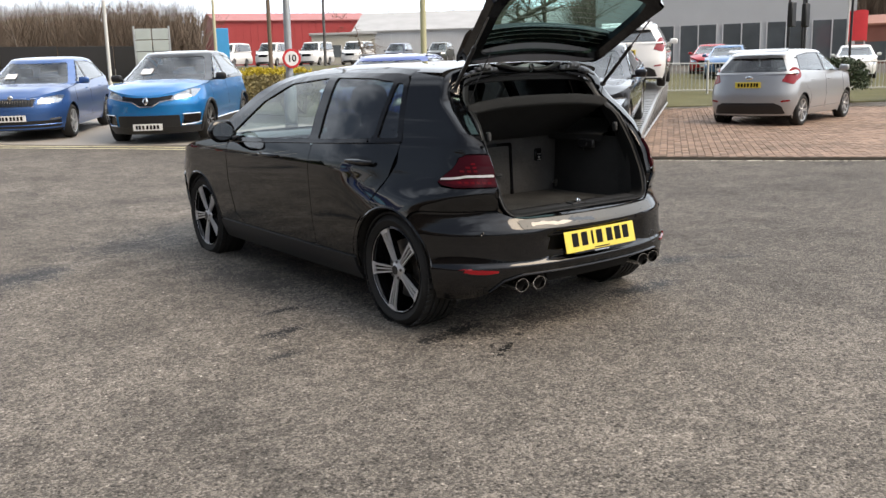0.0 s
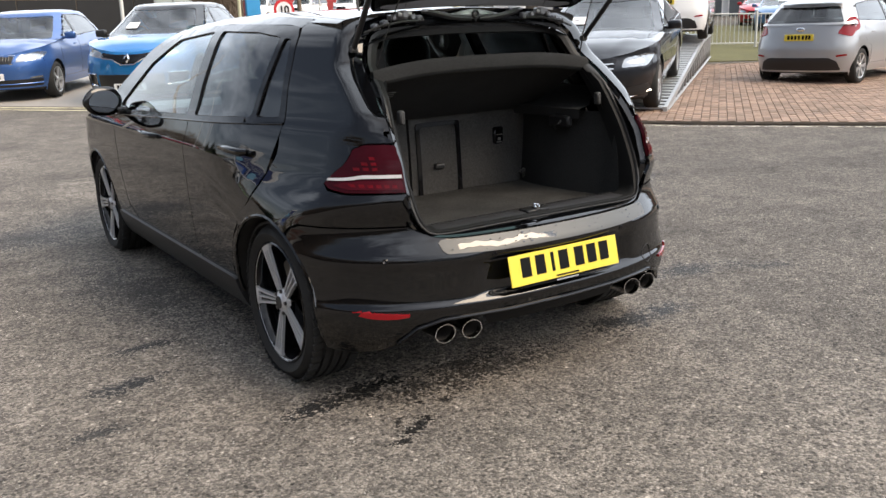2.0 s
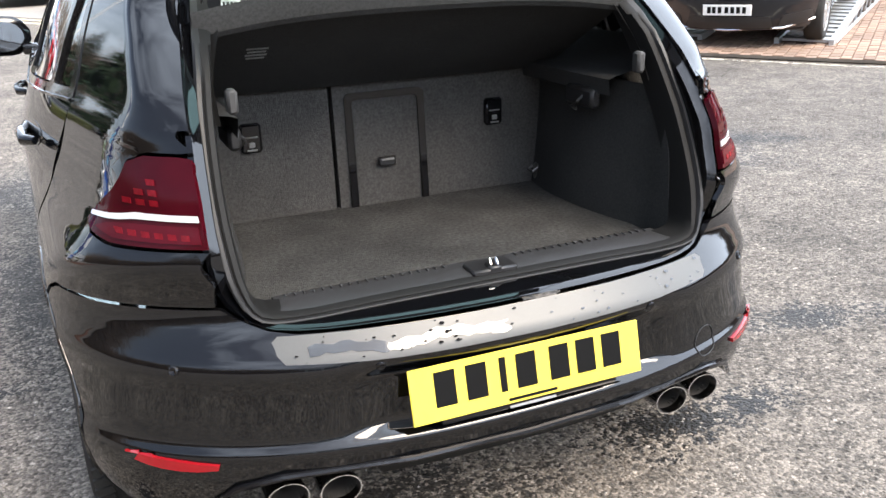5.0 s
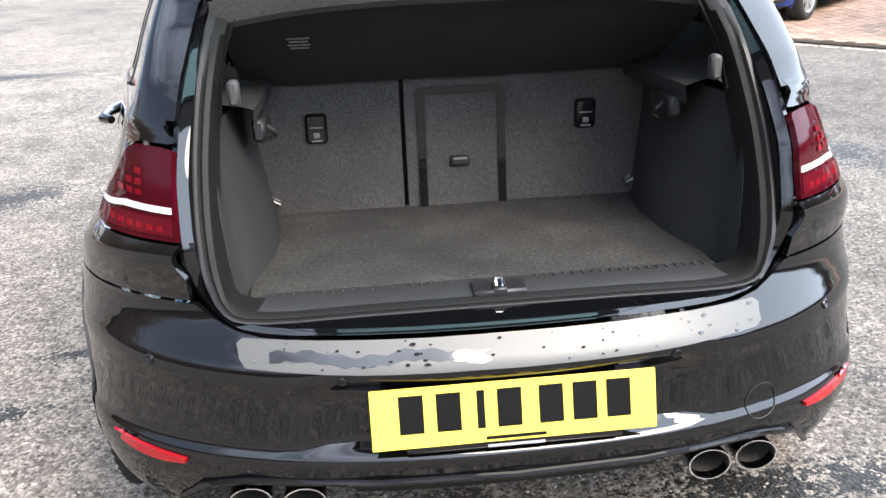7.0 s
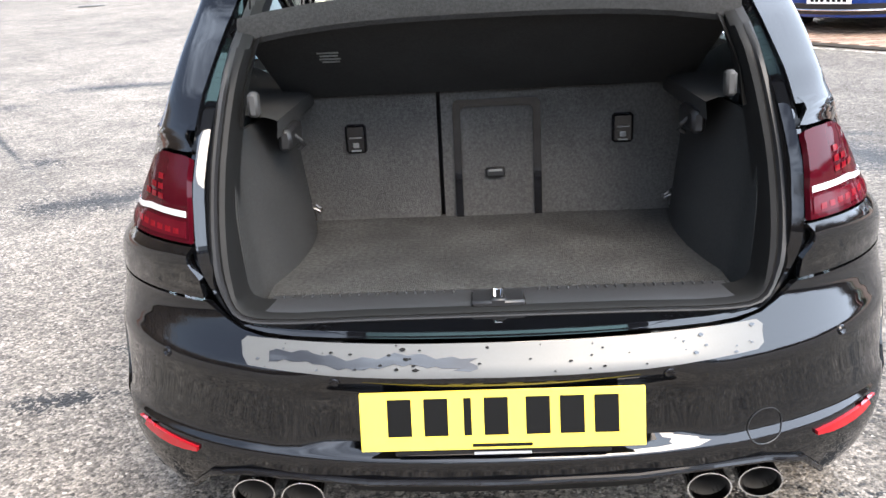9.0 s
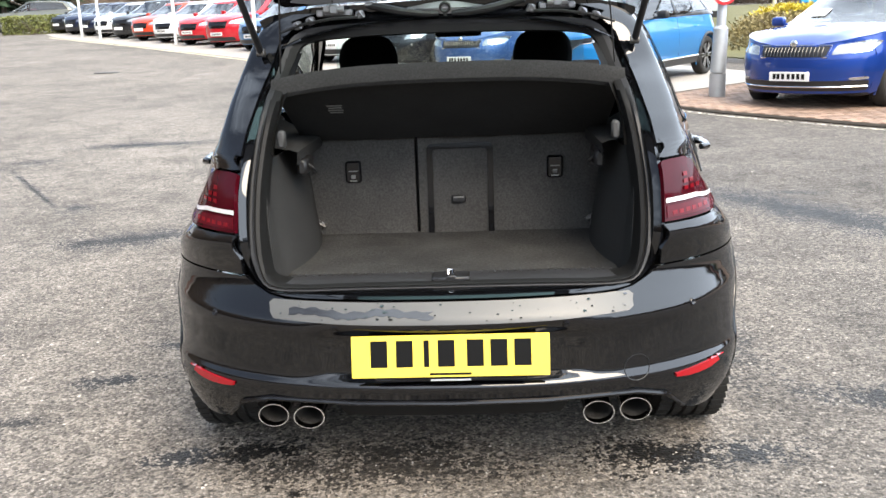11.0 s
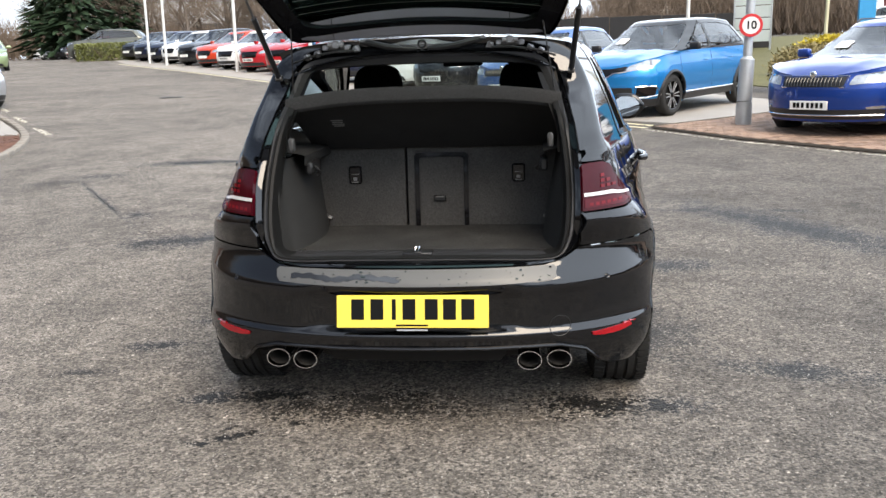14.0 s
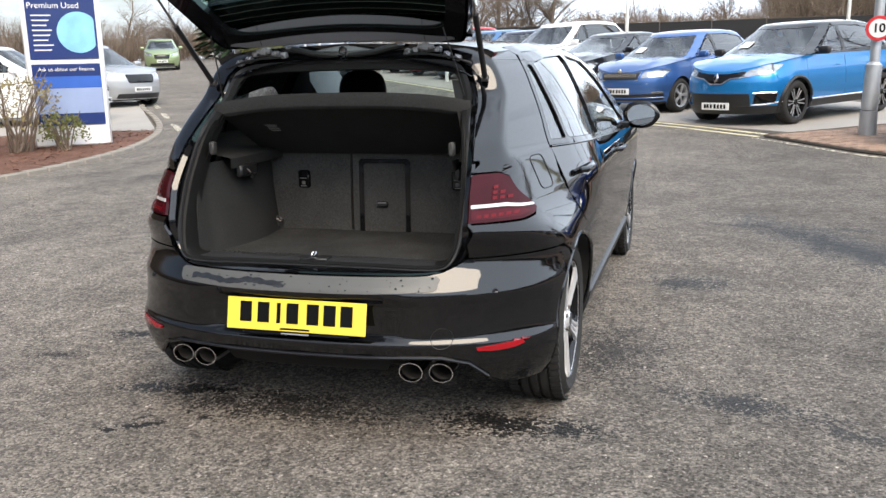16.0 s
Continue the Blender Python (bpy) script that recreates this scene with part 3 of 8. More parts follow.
both("quarter_panel", quarter, M_BLACK)
both("rear_door", lambda: trim(rpoly([(1.4955, .33), (1.4955, .949), (.700, .980), (.704, .93), (.731, .803), (.831, .678), (.977, .53), (1.041, .42), (1.065, .33)], .008), g_side(), cell=.03, flip=False), M_BLACK)
both("front_door", lambda: trim(rpoly([(1.500, .33), (2.52, .33), (2.66, .40), (2.715, .62), (2.715, .902), (1.500, .949)], .03), g_side(), cell=.03, flip=False), M_BLACK)
_wing = [(2.53, .33), (2.67, .40), (2.723, .62), (2.723, .90), (2.98, .915), (3.3, .875), (3.7, .80), (4.02, .70), (4.03, .60)] + arc(FW, HUB, .345, 25, 175, 14) + [(2.95, .33)]
both("front_wing", lambda: trim(_wing, g_side(), cell=.03, flip=False), M_BLACK)
both("side_skirt", lambda: trim(rpoly([(1.03, .19), (1.045, .325), (2.95, .325), (2.955, .19)], .01), g_side(.012), cell=.035, rim=.03, flip=False), M_BLACKTRIM)


# window surround, one to each side, with three panes
GL_Q = rpoly([(.738, 1.003), (.818, 1.286), (.868, 1.292), (.888, .998)], .012)
GL_R = rpoly([(.918, .996), (.898, 1.297), (1.1, 1.318), (1.472, 1.327), (1.450, .975)], .012)
GL_F = rpoly([(1.555, .971), (1.572, 1.327), (2.03, 1.295), (2.36, 1.18), (2.66, .985), (2.655, .935)], .012)
_fr = curve([(.697, .986), (.747, 1.15), (.788, 1.30)], False, 3) + curve([(.815, 1.325), (.90, 1.338), (1.5, 1.352), (2.06, 1.322), (2.45, 1.19), (3.0, .92)], False, 5) + [(2.72, .908), (1.5, .953)]
both("window_surround", lambda: trim(_fr, g_side(.002), holes=[GL_Q, GL_R, GL_F], cell=.02, rim=.014, flip=False), M_GLOSSBLK)
for nm, gl, mt in (("quarter_window", GL_Q, G_TINT), ("rear_door_window", GL_R, G_TINT), ("front_door_window", GL_F, G_CLEAR)):
    both(nm, lambda gl=gl: trim(gl, g_side(-.008), cell=.05, rim=0, flip=False), mt)
# polished strip along the belt
def belt():
    bm = bmesh.new()
    tube(bm, [(gx(y, z) + .003, y, z) for y, z in zip(np.linspace(.70, 2.72, 28), np.interp(np.linspace(.70, 2.72, 28), [.70, 1.5, 2.72], [.981, .951, .906]))], .0042, 6)
    return bm


both("belt_strip", belt, M_GLOSSBLK)
# roof rail and windscreen pillar
_rail = [(.808, 1.327), (.90, 1.341), (1.5, 1.355), (2.06, 1.326), (2.45, 1.195), (2.98, .93), (3.06, .93), (2.52, 1.235), (2.2, 1.345), (1.6, 1.387), (1.1, 1.377), (.795, 1.359)]
both("roof_rail", lambda: trim(_rail, g_side(), cell=.022, cx=.05, rim=.01, flip=False), M_BLACK)


def roof():
    o = []
    for y in np.linspace(.565, 2.28, 14):
        o.append((.590 - .02 * abs(y - 1.5), y))
    o = o + [(.4, 2.35), (0, 2.38), (-.4, 2.35)] + [(-x, y) for x, y in o[::-1]] + [(-.3, .552), (0, .545), (.3, .552)]
    return trim(o, lambda x, y: (x, y, roof_z(abs(x)) - g_drop(y)), cell=.045, rim=.03)


part("roof", roof(), M_BLACK, golf)


def top_z(y):
    return float(np.interp(y, [2.7, 3.0, 3.3, 3.7, 4.02, 4.15], [.90, .915, .875, .80, .70, .62]))


def bonnet_xy(x, y):
    w = gx(y, top_z(y))
    return (x, y, top_z(y) + .055 * (1 - min(1, (x / w) ** 2)) + .012)


_bo = [(gx(y, top_z(y)) - .02, y) for y in np.linspace(3.12, 4.0, 8)]
part("bonnet", trim(_bo + [(.35, 4.10), (0, 4.13), (-.35, 4.10)] + [(-x, y) for x, y in _bo[::-1]] + [(-.4, 3.32), (0, 3.36), (.4, 3.32)], bonnet_xy, cell=.05), M_BLACK, golf)


def front_end(off=0):
    def fn(x, z):
        w = gW(z)
        t = min(abs(x) / w, .9999)
        return (x, 4.21 - .3 * max(0, z - .6) - .8 * (1 - (1 - t ** 2.3) ** (1 / 2.3)) + off, z)
    return fn


part("front_bumper", trim(rpoly([(-.84, .22), (.84, .22), (.85, .60), (.40, .64), (-.40, .64), (-.85, .60)], .03), front_end(), cell=.04, flip=True), M_BLACK, golf)
both("headlamp", lambda: trim(rpoly([(.42, .63), (.82, .61), (.80, .73), (.62, .74), (.44, .70)], .03), front_end(.004), cell=.03, flip=True), M_LAMP, "clear headlamp unit")
part("grille", trim(rpoly([(-.41, .62), (.41, .62), (.43, .70), (-.43, .70)], .01), front_end(.002), cell=.04, flip=True), M_GLOSSBLK, golf)


def wscreen(x, t):
    hw = .74 - .15 * t
    y = 3.32 - .98 * t - .26 * (x / hw) ** 2 * (1 - .45 * t)
    return (x, y, .955 + .44 * t - .05 * max(0, t - .6) - .012 * (x / hw) ** 2)


part("windscreen", trim([(-.74, 0), (.74, 0), (.59, 1), (-.59, 1)], wscreen, cell=.1, rim=0), G_CLEAR, golf)

# ---- tail lamps ----
LAMP = [("x", .577, .775), ("x", .68, .774), ("y", .266, .773), ("y", .34, .783), ("y", .371, .799), ("y", .346, .832), ("y", .298, .914), ("y", .27, .929), ("x", .60, .929)] + [("x", .577, z) for z in (.926, .905, .885, .865, .845, .825, .805, .79)]
for s in (1, -1):
    f = (lambda bm: bm) if s == 1 else mirror_x
    lamp = part("tail_lamp", f(trim(wrapped(LAMP), g_wrap(.006), cell=.012, rim=.012, flip=False)), M_REDDK, golf, "dark red tail lamp with a white light bar")
    part("light_bar", f(trim(wrapped([("x", .581, .822), ("x", .68, .820), ("y", .28, .811), ("y", .358, .807), ("y", .36, .815), ("y", .28, .822), ("x", .68, .832), ("x", .581, .834)]), g_wrap(.0085), cell=.008, cx=.02, rim=.002, flip=False)), M_CLEARBAR, lamp, "white light bar")
    part("stop_light", f(trim(wrapped([("x", .583, .784), ("x", .68, .783), ("y", .262, .782), ("y", .325, .792), ("y", .30, .803), ("x", .68, .812), ("x", .583, .814)]), g_wrap(.0082), cell=.01, cx=.02, rim=.002, flip=False)), M_RED, lamp, "bright red lower lens")
    cells = [(.600 + .021 * j, .789 + .0004 * j) for j in range(6)] + [(.640 + .021 * j, .846 + .017 * i) for i in range(3) for j in range(3 - i)]
    for x0, z0 in cells:
        part("led_block", f(trim(wrapped([("x", x0, z0), ("x", x0 + .013, z0), ("x", x0 + .013, z0 + .010), ("x", x0, z0 + .010)]), g_wrap(.0086), cell=.01, cx=.012, rim=.001, flip=False)), M_LED, lamp)

# reflectors, sensors, bumper film, diffuser
for s in (1, -1):
    f = (lambda bm: bm) if s == 1 else mirror_x
    part("rear_reflector", f(trim(wrapped([("x", .612, .350), ("x", .66, .344), ("x", .72, .348), ("x", .755, .358), ("x", .768, .371), ("x", .70, .367), ("x", .610, .360)]), g_wrap(.007), cell=.008, cx=.02, rim=.008, flip=False)), M_REFLRED, golf, "narrow red rear reflector")
    for x, z in ((.305, .537), (.665, .545)):
        bm = bmesh.new()
        spin(bm, [(0, .0001), (.004, .008), (.002, .0105), (-.004, .0115)], 16)
        u = u_x(x, z)
        p, q = g_wrap()(u, z), g_wrap(.01)(u, z)
        d = (q - p).normalized()
        bmesh.ops.transform(bm, matrix=Matrix.Translation(p) @ d.to_track_quat("X", "Z").to_matrix().to_4x4(), verts=bm.verts[:])
        part("parking_sensor", f(bm), M_GLOSSBLK, golf)
bm = bmesh.new()
_c = [g_wrap(.001)(u_x(.5 + .036 * math.cos(a), .395 + .034 * math.sin(a)), .395 + .034 * math.sin(a)) for a in np.linspace(0, 2 * math.pi, 25)[:-1]]
tube(bm, _c, .0011, 5, closed=True)
part("tow_eye_cover", bm, M_BLACKTRIM, golf)

_fR = wrapped([("x", 0, .551), ("x", .30, .552), ("x", .474, .557), ("x", .487, .565), ("x", .490, .592), ("x", .478, .601), ("x", .3, .601), ("x", .0, .601)])
part("bumper_protector", trim(_fR + mir(_fR), g_wrap(.003), cell=.01, cx=.03, rim=.002, flip=False), M_FILM, golf, "cloudy clear protector film with a water streak")
random.seed(4)
_st = [(-.43 + .015 * i, .574 + .004 * math.sin(i * .45) + random.uniform(-.0008, .0008)) for i in range(27)]
_up = [(u_x(x, z + .008 + .003 * math.sin(i * 1.7)), z + .008 + .003 * math.sin(i * 1.7)) for i, (x, z) in enumerate(_st)]
_dn = [(u_x(x, z - .007 - .002 * math.sin(i * 2.3)), z - .007 - .002 * math.sin(i * 2.3)) for i, (x, z) in enumerate(_st)]
part("water_streak", trim(_dn + _up[::-1], g_wrap(.0045), cell=.004, cx=.012, rim=0, flip=False), M_WET, golf, "dark wet streak on the film")
bm = bmesh.new()
for i in range(46):
    x, z = random.uniform(-.46, .47), random.uniform(.556, .598)
    r = random.choice((.0012, .0018, .0025, .004))
    k = g_wrap(.004)(u_x(x, z), z)
    v = [bm.verts.new(k + Vector((r * random.uniform(.8, 1.9) * math.cos(a), r * .8 * math.sin(a), r * .5 * math.sin(a))) + Vector((0, -.001, .0012))) for a in np.linspace(0, 2 * math.pi, 7)[:-1]]
    bm.faces.new(v)
tagged(part("water_drops", bm, M_WET, golf, "dark water drops on the film"), kind="stuff")

_dR = wrapped([("x", 0, .245), ("x", .30, .243), ("x", .34, .318), ("x", .56, .312), ("x", .575, .275), ("x", .585, .285), ("x", .58, .303), ("x", .5, .329), ("x", 0, .331)])
part("diffuser", trim(_dR + mir(_dR), g_wrap(-.045), cell=.014, cx=.02, rim=.03, flip=False), M_DIFF, golf, "satin black diffuser under the bumper")
bm = bmesh.new()
_l = wrapped([("x", .64, .25), ("x", .585, .306), ("x", .5, .330), ("x", .25, .332), ("x", 0, .332)])
tube(bm, [g_wrap(.006)(u, z) for u, z in _l] + [g_wrap(.006)(-u, z) for u, z in _l[::-1][1:]], .007, 8)
part("diffuser_lip", bm, M_GLOSSBLK, golf, "gloss black lip of the diffuser")
bm = bmesh.new()
box(bm, (0, .88, .20), (.9, 1.0, .08), .03)
box(bm, (0, 2.2, .19), (1.5, 2.4, .06), .03)
part("underbody", bm, M_SOOT, golf)
for x in (-.497, -.395, .395, .497):
    bm = bmesh.new()
    spin(bm, [(.22, .046), (.0, .0495), (-.012, .0515), (-.017, .051), (-.017, .0475), (.0, .046), (.02, .0445)], 32)
    bmesh.ops.scale(bm, vec=(1, .84, .66), verts=bm.verts[:])
    # axis x -> y
    for v in bm.verts:
        v.co = Vector((v.co.y, v.co.x, v.co.z))
    bmesh.ops.reverse_faces(bm, faces=bm.faces[:])
    bmesh.ops.translate(bm, vec=(x, .045 + (.012 if abs(x) > .45 else -.005), .276), verts=bm.verts[:])
    tip = part("exhaust_tip", bm, M_CHROME, golf, "oval chrome exhaust tip")
    bm = bmesh.new()
    spin(bm, [(.20, .0001), (.2, .043), (.02, .0440), (.0, .0455)], 28)
    bmesh.ops.scale(bm, vec=(1, .84, .66), verts=bm.verts[:])
    for v in bm.verts:
        v.co = Vector((v.co.y, v.co.x, v.co.z))
    bmesh.ops.translate(bm, vec=(x, .05 + (.012 if abs(x) > .45 else -.005), .276), verts=bm.verts[:])
    part("pipe", bm, M_SOOT, tip, "sooty inside of the pipe")

# number plate: its characters stand as plain bars
_pm = Matrix.Translation((0, -.024, .466)) @ Matrix.Rotation(radians(-13), 4, "X")
bm = bmesh.new()
box(bm, (0, 0, 0), (.52, .004, .111), .0015, _pm.to_3x3().to_4x4())
bmesh.ops.translate(bm, vec=_pm.translation, verts=bm.verts[:])
plate = part("number_plate", bm, M_YELLOW, golf, "yellow rear number plate")
for i, x in enumerate((-.165, -.098, -.04, .012, .088, .150, .212)):
    bm = bmesh.new()
    w = .014 if i == 2 else .044
    box(bm, (0, 0, 0), (w, .0015, .070))
    bmesh.ops.transform(bm, matrix=_pm @ Matrix.Translation((x - .022, -.0028, .007)), verts=bm.verts[:])
    part("plate_bar", bm, M_INK, plate)
bm = bmesh.new()
box(bm, (0, 0, 0), (.11, .0012, .006))
bmesh.ops.transform(bm, matrix=_pm @ Matrix.Translation((0, -.003, -.047)), verts=bm.verts[:])
part("plate_bar", bm, M_INK, plate)
bm = bmesh.new()
box(bm, (0, .006, -.006), (.40, .006, .122), .004)
bmesh.ops.transform(bm, matrix=_pm, verts=bm.verts[:])
part("plate_holder", bm, M_GLOSSBLK, golf)
bm = bmesh.new()
box(bm, (0, 0, 0), (.105, .001, .005))
bmesh.ops.transform(bm, matrix=_pm @ Matrix.Translation((0, .0015, -.0635)), verts=bm.verts[:])
part("dealer_line", bm, M_SILVER, golf)

# ---- load opening ----
_ah = [(0, .604), (.25, .604), (.44, .604), (.52, .622), (.562, .68), (.575, .76), (.577, .85), (.572, .94), (.560, 1.04), (.535, 1.16), (.498, 1.27), (.45, 1.318), (.36, 1.335), (.18, 1.342), (0, 1.344)]
_half = curve(_ah, False, 3)
APER = np.array(_half + [(-x, z) for x, z in _half[::-1][1:-1]])
_t = np.roll(APER, -1, 0) - np.roll(APER, 1, 0)
_t /= np.linalg.norm(_t, axis=1)[:, None]
AN = np.stack([-_t[:, 1], _t[:, 0]], 1)      # inwards
seal_y = table([(.55, .10), (.604, .118), (.68, .15), (.75, .175), (.9, .245), (1.04, .325), (1.2, .43), (1.30, .495), (1.36, .52)])


def ring(inset, dy, shell=False):
    out = []
    for (x, z), n in zip(APER, AN):
        k = 1 - .62 * max(0, n[1]) ** 2
        x2, z2 = x + n[0] * inset * k, z + n[1] * inset * k
        y = gyr(x, min(z, 1.41)) + dy if shell else seal_y(z2) + dy
        out.append((x2, max(y, gyr(x, min(z, 1.41)) if not shell else -1), z2))
    return out


bm = bmesh.new()
loft(bm, [ring(-.008, .022, True), ring(.002, .014, True), ring(.006, .017, True), ring(.021, .024, True), ring(.024, .032, True), ring(.026, .004)])
part("opening_gutter", bm, M_BLACK, golf, "black painted gutter round the load opening")
bm = bmesh.new()
_sl = [[] for _ in range(6)]
for k in range(6):
    a = 2 * math.pi * k / 6
    _sl[k] = ring(.027 + .008 * math.cos(a), -.006 + .012 * math.sin(a))
loft(bm, _sl, wrap=True)
part("opening_seal", bm, M_SEAL, golf, "black rubber seal of the load opening")
bm = bmesh.new()
loft(bm, [ring(.032, -.004), ring(.040, -.010), ring(.050, -.006), ring(.057, .02), ring(.061, .07)])
part("opening_trim", bm, M_DIFF, golf, "dark grey plastic trim inside the opening")
# sill plate with the latch
bm = bmesh.new()
loft(bm, [[(x, .118, .612), (x, .140, .627), (x, .215, .628), (x, .235, .612), (x, .235, .57)] for x in np.linspace(-.455, .455, 15)], closed=False)
bmesh.ops.reverse_faces(bm, faces=bm.faces[:])
part("sill_trim", bm, M_PLASTIC, golf, "grey plastic load sill")
bm = bmesh.new()
for i in range(46):
    x = -.43 + .86 * i / 45
    if abs(x) > .07:
        box(bm, (x, .205, .6300), (.004, .014, .004), .001)
tagged(part("sill_ribbing", bm, M_PLASTIC, golf), kind="stuff")
bm = bmesh.new()
box(bm, (.003, .160, .628), (.105, .06, .014), .004)
box(bm, (.003, .145, .633), (.030, .030, .012), .003)
latch = part("boot_latch", bm, M_BLACKTRIM, golf, "black latch cover in the sill")
bm = bmesh.new()
tube(bm, [(-.004, .142, .640), (-.004, .150, .652), (.010, .150, .652), (.010, .137, .640)], .0035, 6)
part("striker", bm, M_CHROME, latch)

# boot floor, side walls and seat backs
bm = trim(rpoly([(-.485, .225), (.485, .225), (.49, .85), (-.49, .85)], .03), lambda x, y: (x, y, .600 + .003 * noise.noise(Vector((x * 4, y * 4, 0)))), cell=.03, rim=.02)
part("boot_floor", bm, M_FLOORC, golf, "black carpeted boot floor")


def boot_side():
    def fn(y, z):
        k = max(0, 1 - ((y - .60) / .28) ** 2) * max(0, 1 - ((z - .60) / .38) ** 2)
        return (.492 + .028 * math.sin(min(1, (z - .56) / .35) * math.pi / 2) - .045 * k - .01 * (y - .2), y, z)
    return trim(rpoly([(.20, .58), (.86, .58), (.86, .945), (.30, .945), (.24, .80)], .02), fn, cell=.03, rim=.012, flip=True)


both("boot_side_trim", boot_side, M_FELT, "felt-covered side wall of the boot")


def ledge():
    bm = bmesh.new()
    loft(bm, [[(.455, y, .915), (.450, y, .955), (.470, y, .962), (.53, y + .02, .968), (.57, y + .06, .985), (.665, y + .06, 1.035)] for y in np.linspace(.40, .87, 8)], closed=False)
    return bm


both("shelf_support", ledge, M_FELT)


def pillar_trim():
    bm = bmesh.new()
    rows = []
    for k in range(9):
        z = .96 + .035 * k
        y = seal_y(z) + .03
        rows.append([(.50 - .09 * max(0, z - 1.04) / .26, y, z), (.53 - .1 * max(0, z - 1.04) / .26, y + .03, z), (.60 - .12 * max(0, z - 1.04) / .26, y + .06, z), (.655 - .16 * max(0, z - 1.04) / .26, y + .17, z)])
    loft(bm, rows, closed=False)
    return bm


both("pillar_trim", pillar_trim, M_DIFF)
for s in (1, -1):
    bm = bmesh.new()
    box(bm, (s * .452, .52, .90), (.03, .13, .05), .008)
    tube(bm, [(s * .44, .50, .905), (s * .425, .50, .89), (s * .425, .53, .875), (s * .44, .53, .865)], .005, 6)
    part("bag_hook", bm, M_BLACKTRIM, golf)
    bm = bmesh.new()
    box(bm, (s * .478, .80, .635), (.016, .035, .05), .006)
    tube(bm, [(s * .47, .785, .65), (s * .455, .785, .64), (s * .455, .815, .64), (s * .47, .815, .65)], .004, 6)
    part("lashing_eye", bm, M_STEELDK, golf)
    # pale bump stop for the shelf cord
    bm = bmesh.new()
    box(bm, (s * .474, .315, 1.005), (.022, .03, .05), .006)
    part("shelf_clip", bm, material("pale_clip", (.035, .035, .035), .6), golf)


def seat_y(z):
    return .828 + .05 * (z - .6)


def seat_panel(x0, x1, z0, z1, off, r=.02, rim=.03):
    return trim(rpoly([(x0, z0), (x1, z0), (x1, z1), (x0, z1)], r), lambda x, z: (x, seat_y(z) + .02 - off + .006 * ((z - .78) / .2) ** 4, z), cell=.03, rim=rim, flip=False)


part("seat_back", seat_panel(-.52, -.134, .575, .968, .02), M_CARPET, golf, "carpeted rear seat back, narrow part")
part("seat_back", seat_panel(-.122, .52, .575, .968, .02), M_CARPET, golf, "carpeted rear seat back, wide part")
part("load_through_frame", trim(rpoly([(-.092, .58), (.138, .58), (.138, .912), (-.092, .912)], .02), lambda x, z: (x, seat_y(z) - .006, z), holes=[rpoly([(-.072, .585), (.118, .585), (.118, .893), (-.072, .893)], .015)], cell=.01, rim=.012), M_GLOSSBLK, golf)
lt = part("load_through_flap", seat_panel(-.069, .115, .585, .890, .023, .012, .01), M_CARPET, golf, "flap of the load-through opening")
bm = bmesh.new()
box(bm, (.016, seat_y(.72) - .012, .72), (.05, .014, .026), .004)
part("flap_handle", bm, M_BLACKTRIM, lt)
bm = bmesh.new()
box(bm, (.016, seat_y(.72) - .0205, .726), (.036, .003, .005))
part("flap_mark", bm, M_MARK, lt)
for x in (-.349, .35):
    bm = bmesh.new()
    box(bm, (x, seat_y(.82) - .004, .822), (.056, .020, .078), .007)
    ca = part("belt_catch", bm, M_GLOSSBLK, golf, "black catch in the seat back")
    bm = bmesh.new()
    box(bm, (x, seat_y(.82) - .015, .826), (.032, .004, .003))
    box(bm, (x, seat_y(.82) - .015, .806), (.016, .004, .014), .002)
    box(bm, (x, seat_y(.82) - .015, .792), (.026, .004, .004))
    part("catch_label", bm, M_MARK, ca)

# parcel shelf, lifted by its cords
bm = bmesh.new()
loft(bm, [[(x, .82, .962), (x, .63, 1.078), (x, .455, 1.182), (x, .43, 1.196), (x, .425, 1.166), (x, .437, 1.148), (x, .46, 1.152), (x, .63, 1.052), (x, .82, .938)] for x in np.linspace(-.515, .515, 17)], cap=(True, True))
bmesh.ops.recalc_face_normals(bm, faces=bm.faces[:])
for v in bm.verts:
    v.co.z -= .035 * (abs(v.co.x) / .515) ** 3 * (.82 - v.co.y) / .39
shelf = part("parcel_shelf", bm, M_FELT, golf, "dark parcel shelf lifted at its rear edge")
bm = bmesh.new()
loft(bm, [[(x, .447, 1.193), (x, .425, 1.203), (x, .416, 1.188), (x, .418, 1.155), (x, .428, 1.144)] for x in np.linspace(-.517, .517, 17)], closed=False)
bmesh.ops.recalc_face_normals(bm, faces=bm.faces[:])
for v in bm.verts:
    v.co.z -= .035 * (abs(v.co.x) / .515) ** 3
part("shelf_edge", bm, M_FELT, shelf, "grey edge of the parcel shelf")
bm = bmesh.new()
for i in range(4):
    box(bm, (-.36, .575 + .014 * i, 1.0735 - .0082 * i), (.05 - .008 * (i % 2), .007, .0012), 0, Matrix.Rotation(radians(-30), 4, "X"))
part("shelf_label", bm, M_MARK, shelf)
for s in (1, -1):
    bm = bmesh.new()
    tube(bm, [(s * .49, .44, 1.185), (s * .475, .40, 1.28), (s * .45, .32, 1.42)], .0025, 5)
    part("shelf_cord", bm, M_BLACKTRIM, golf)

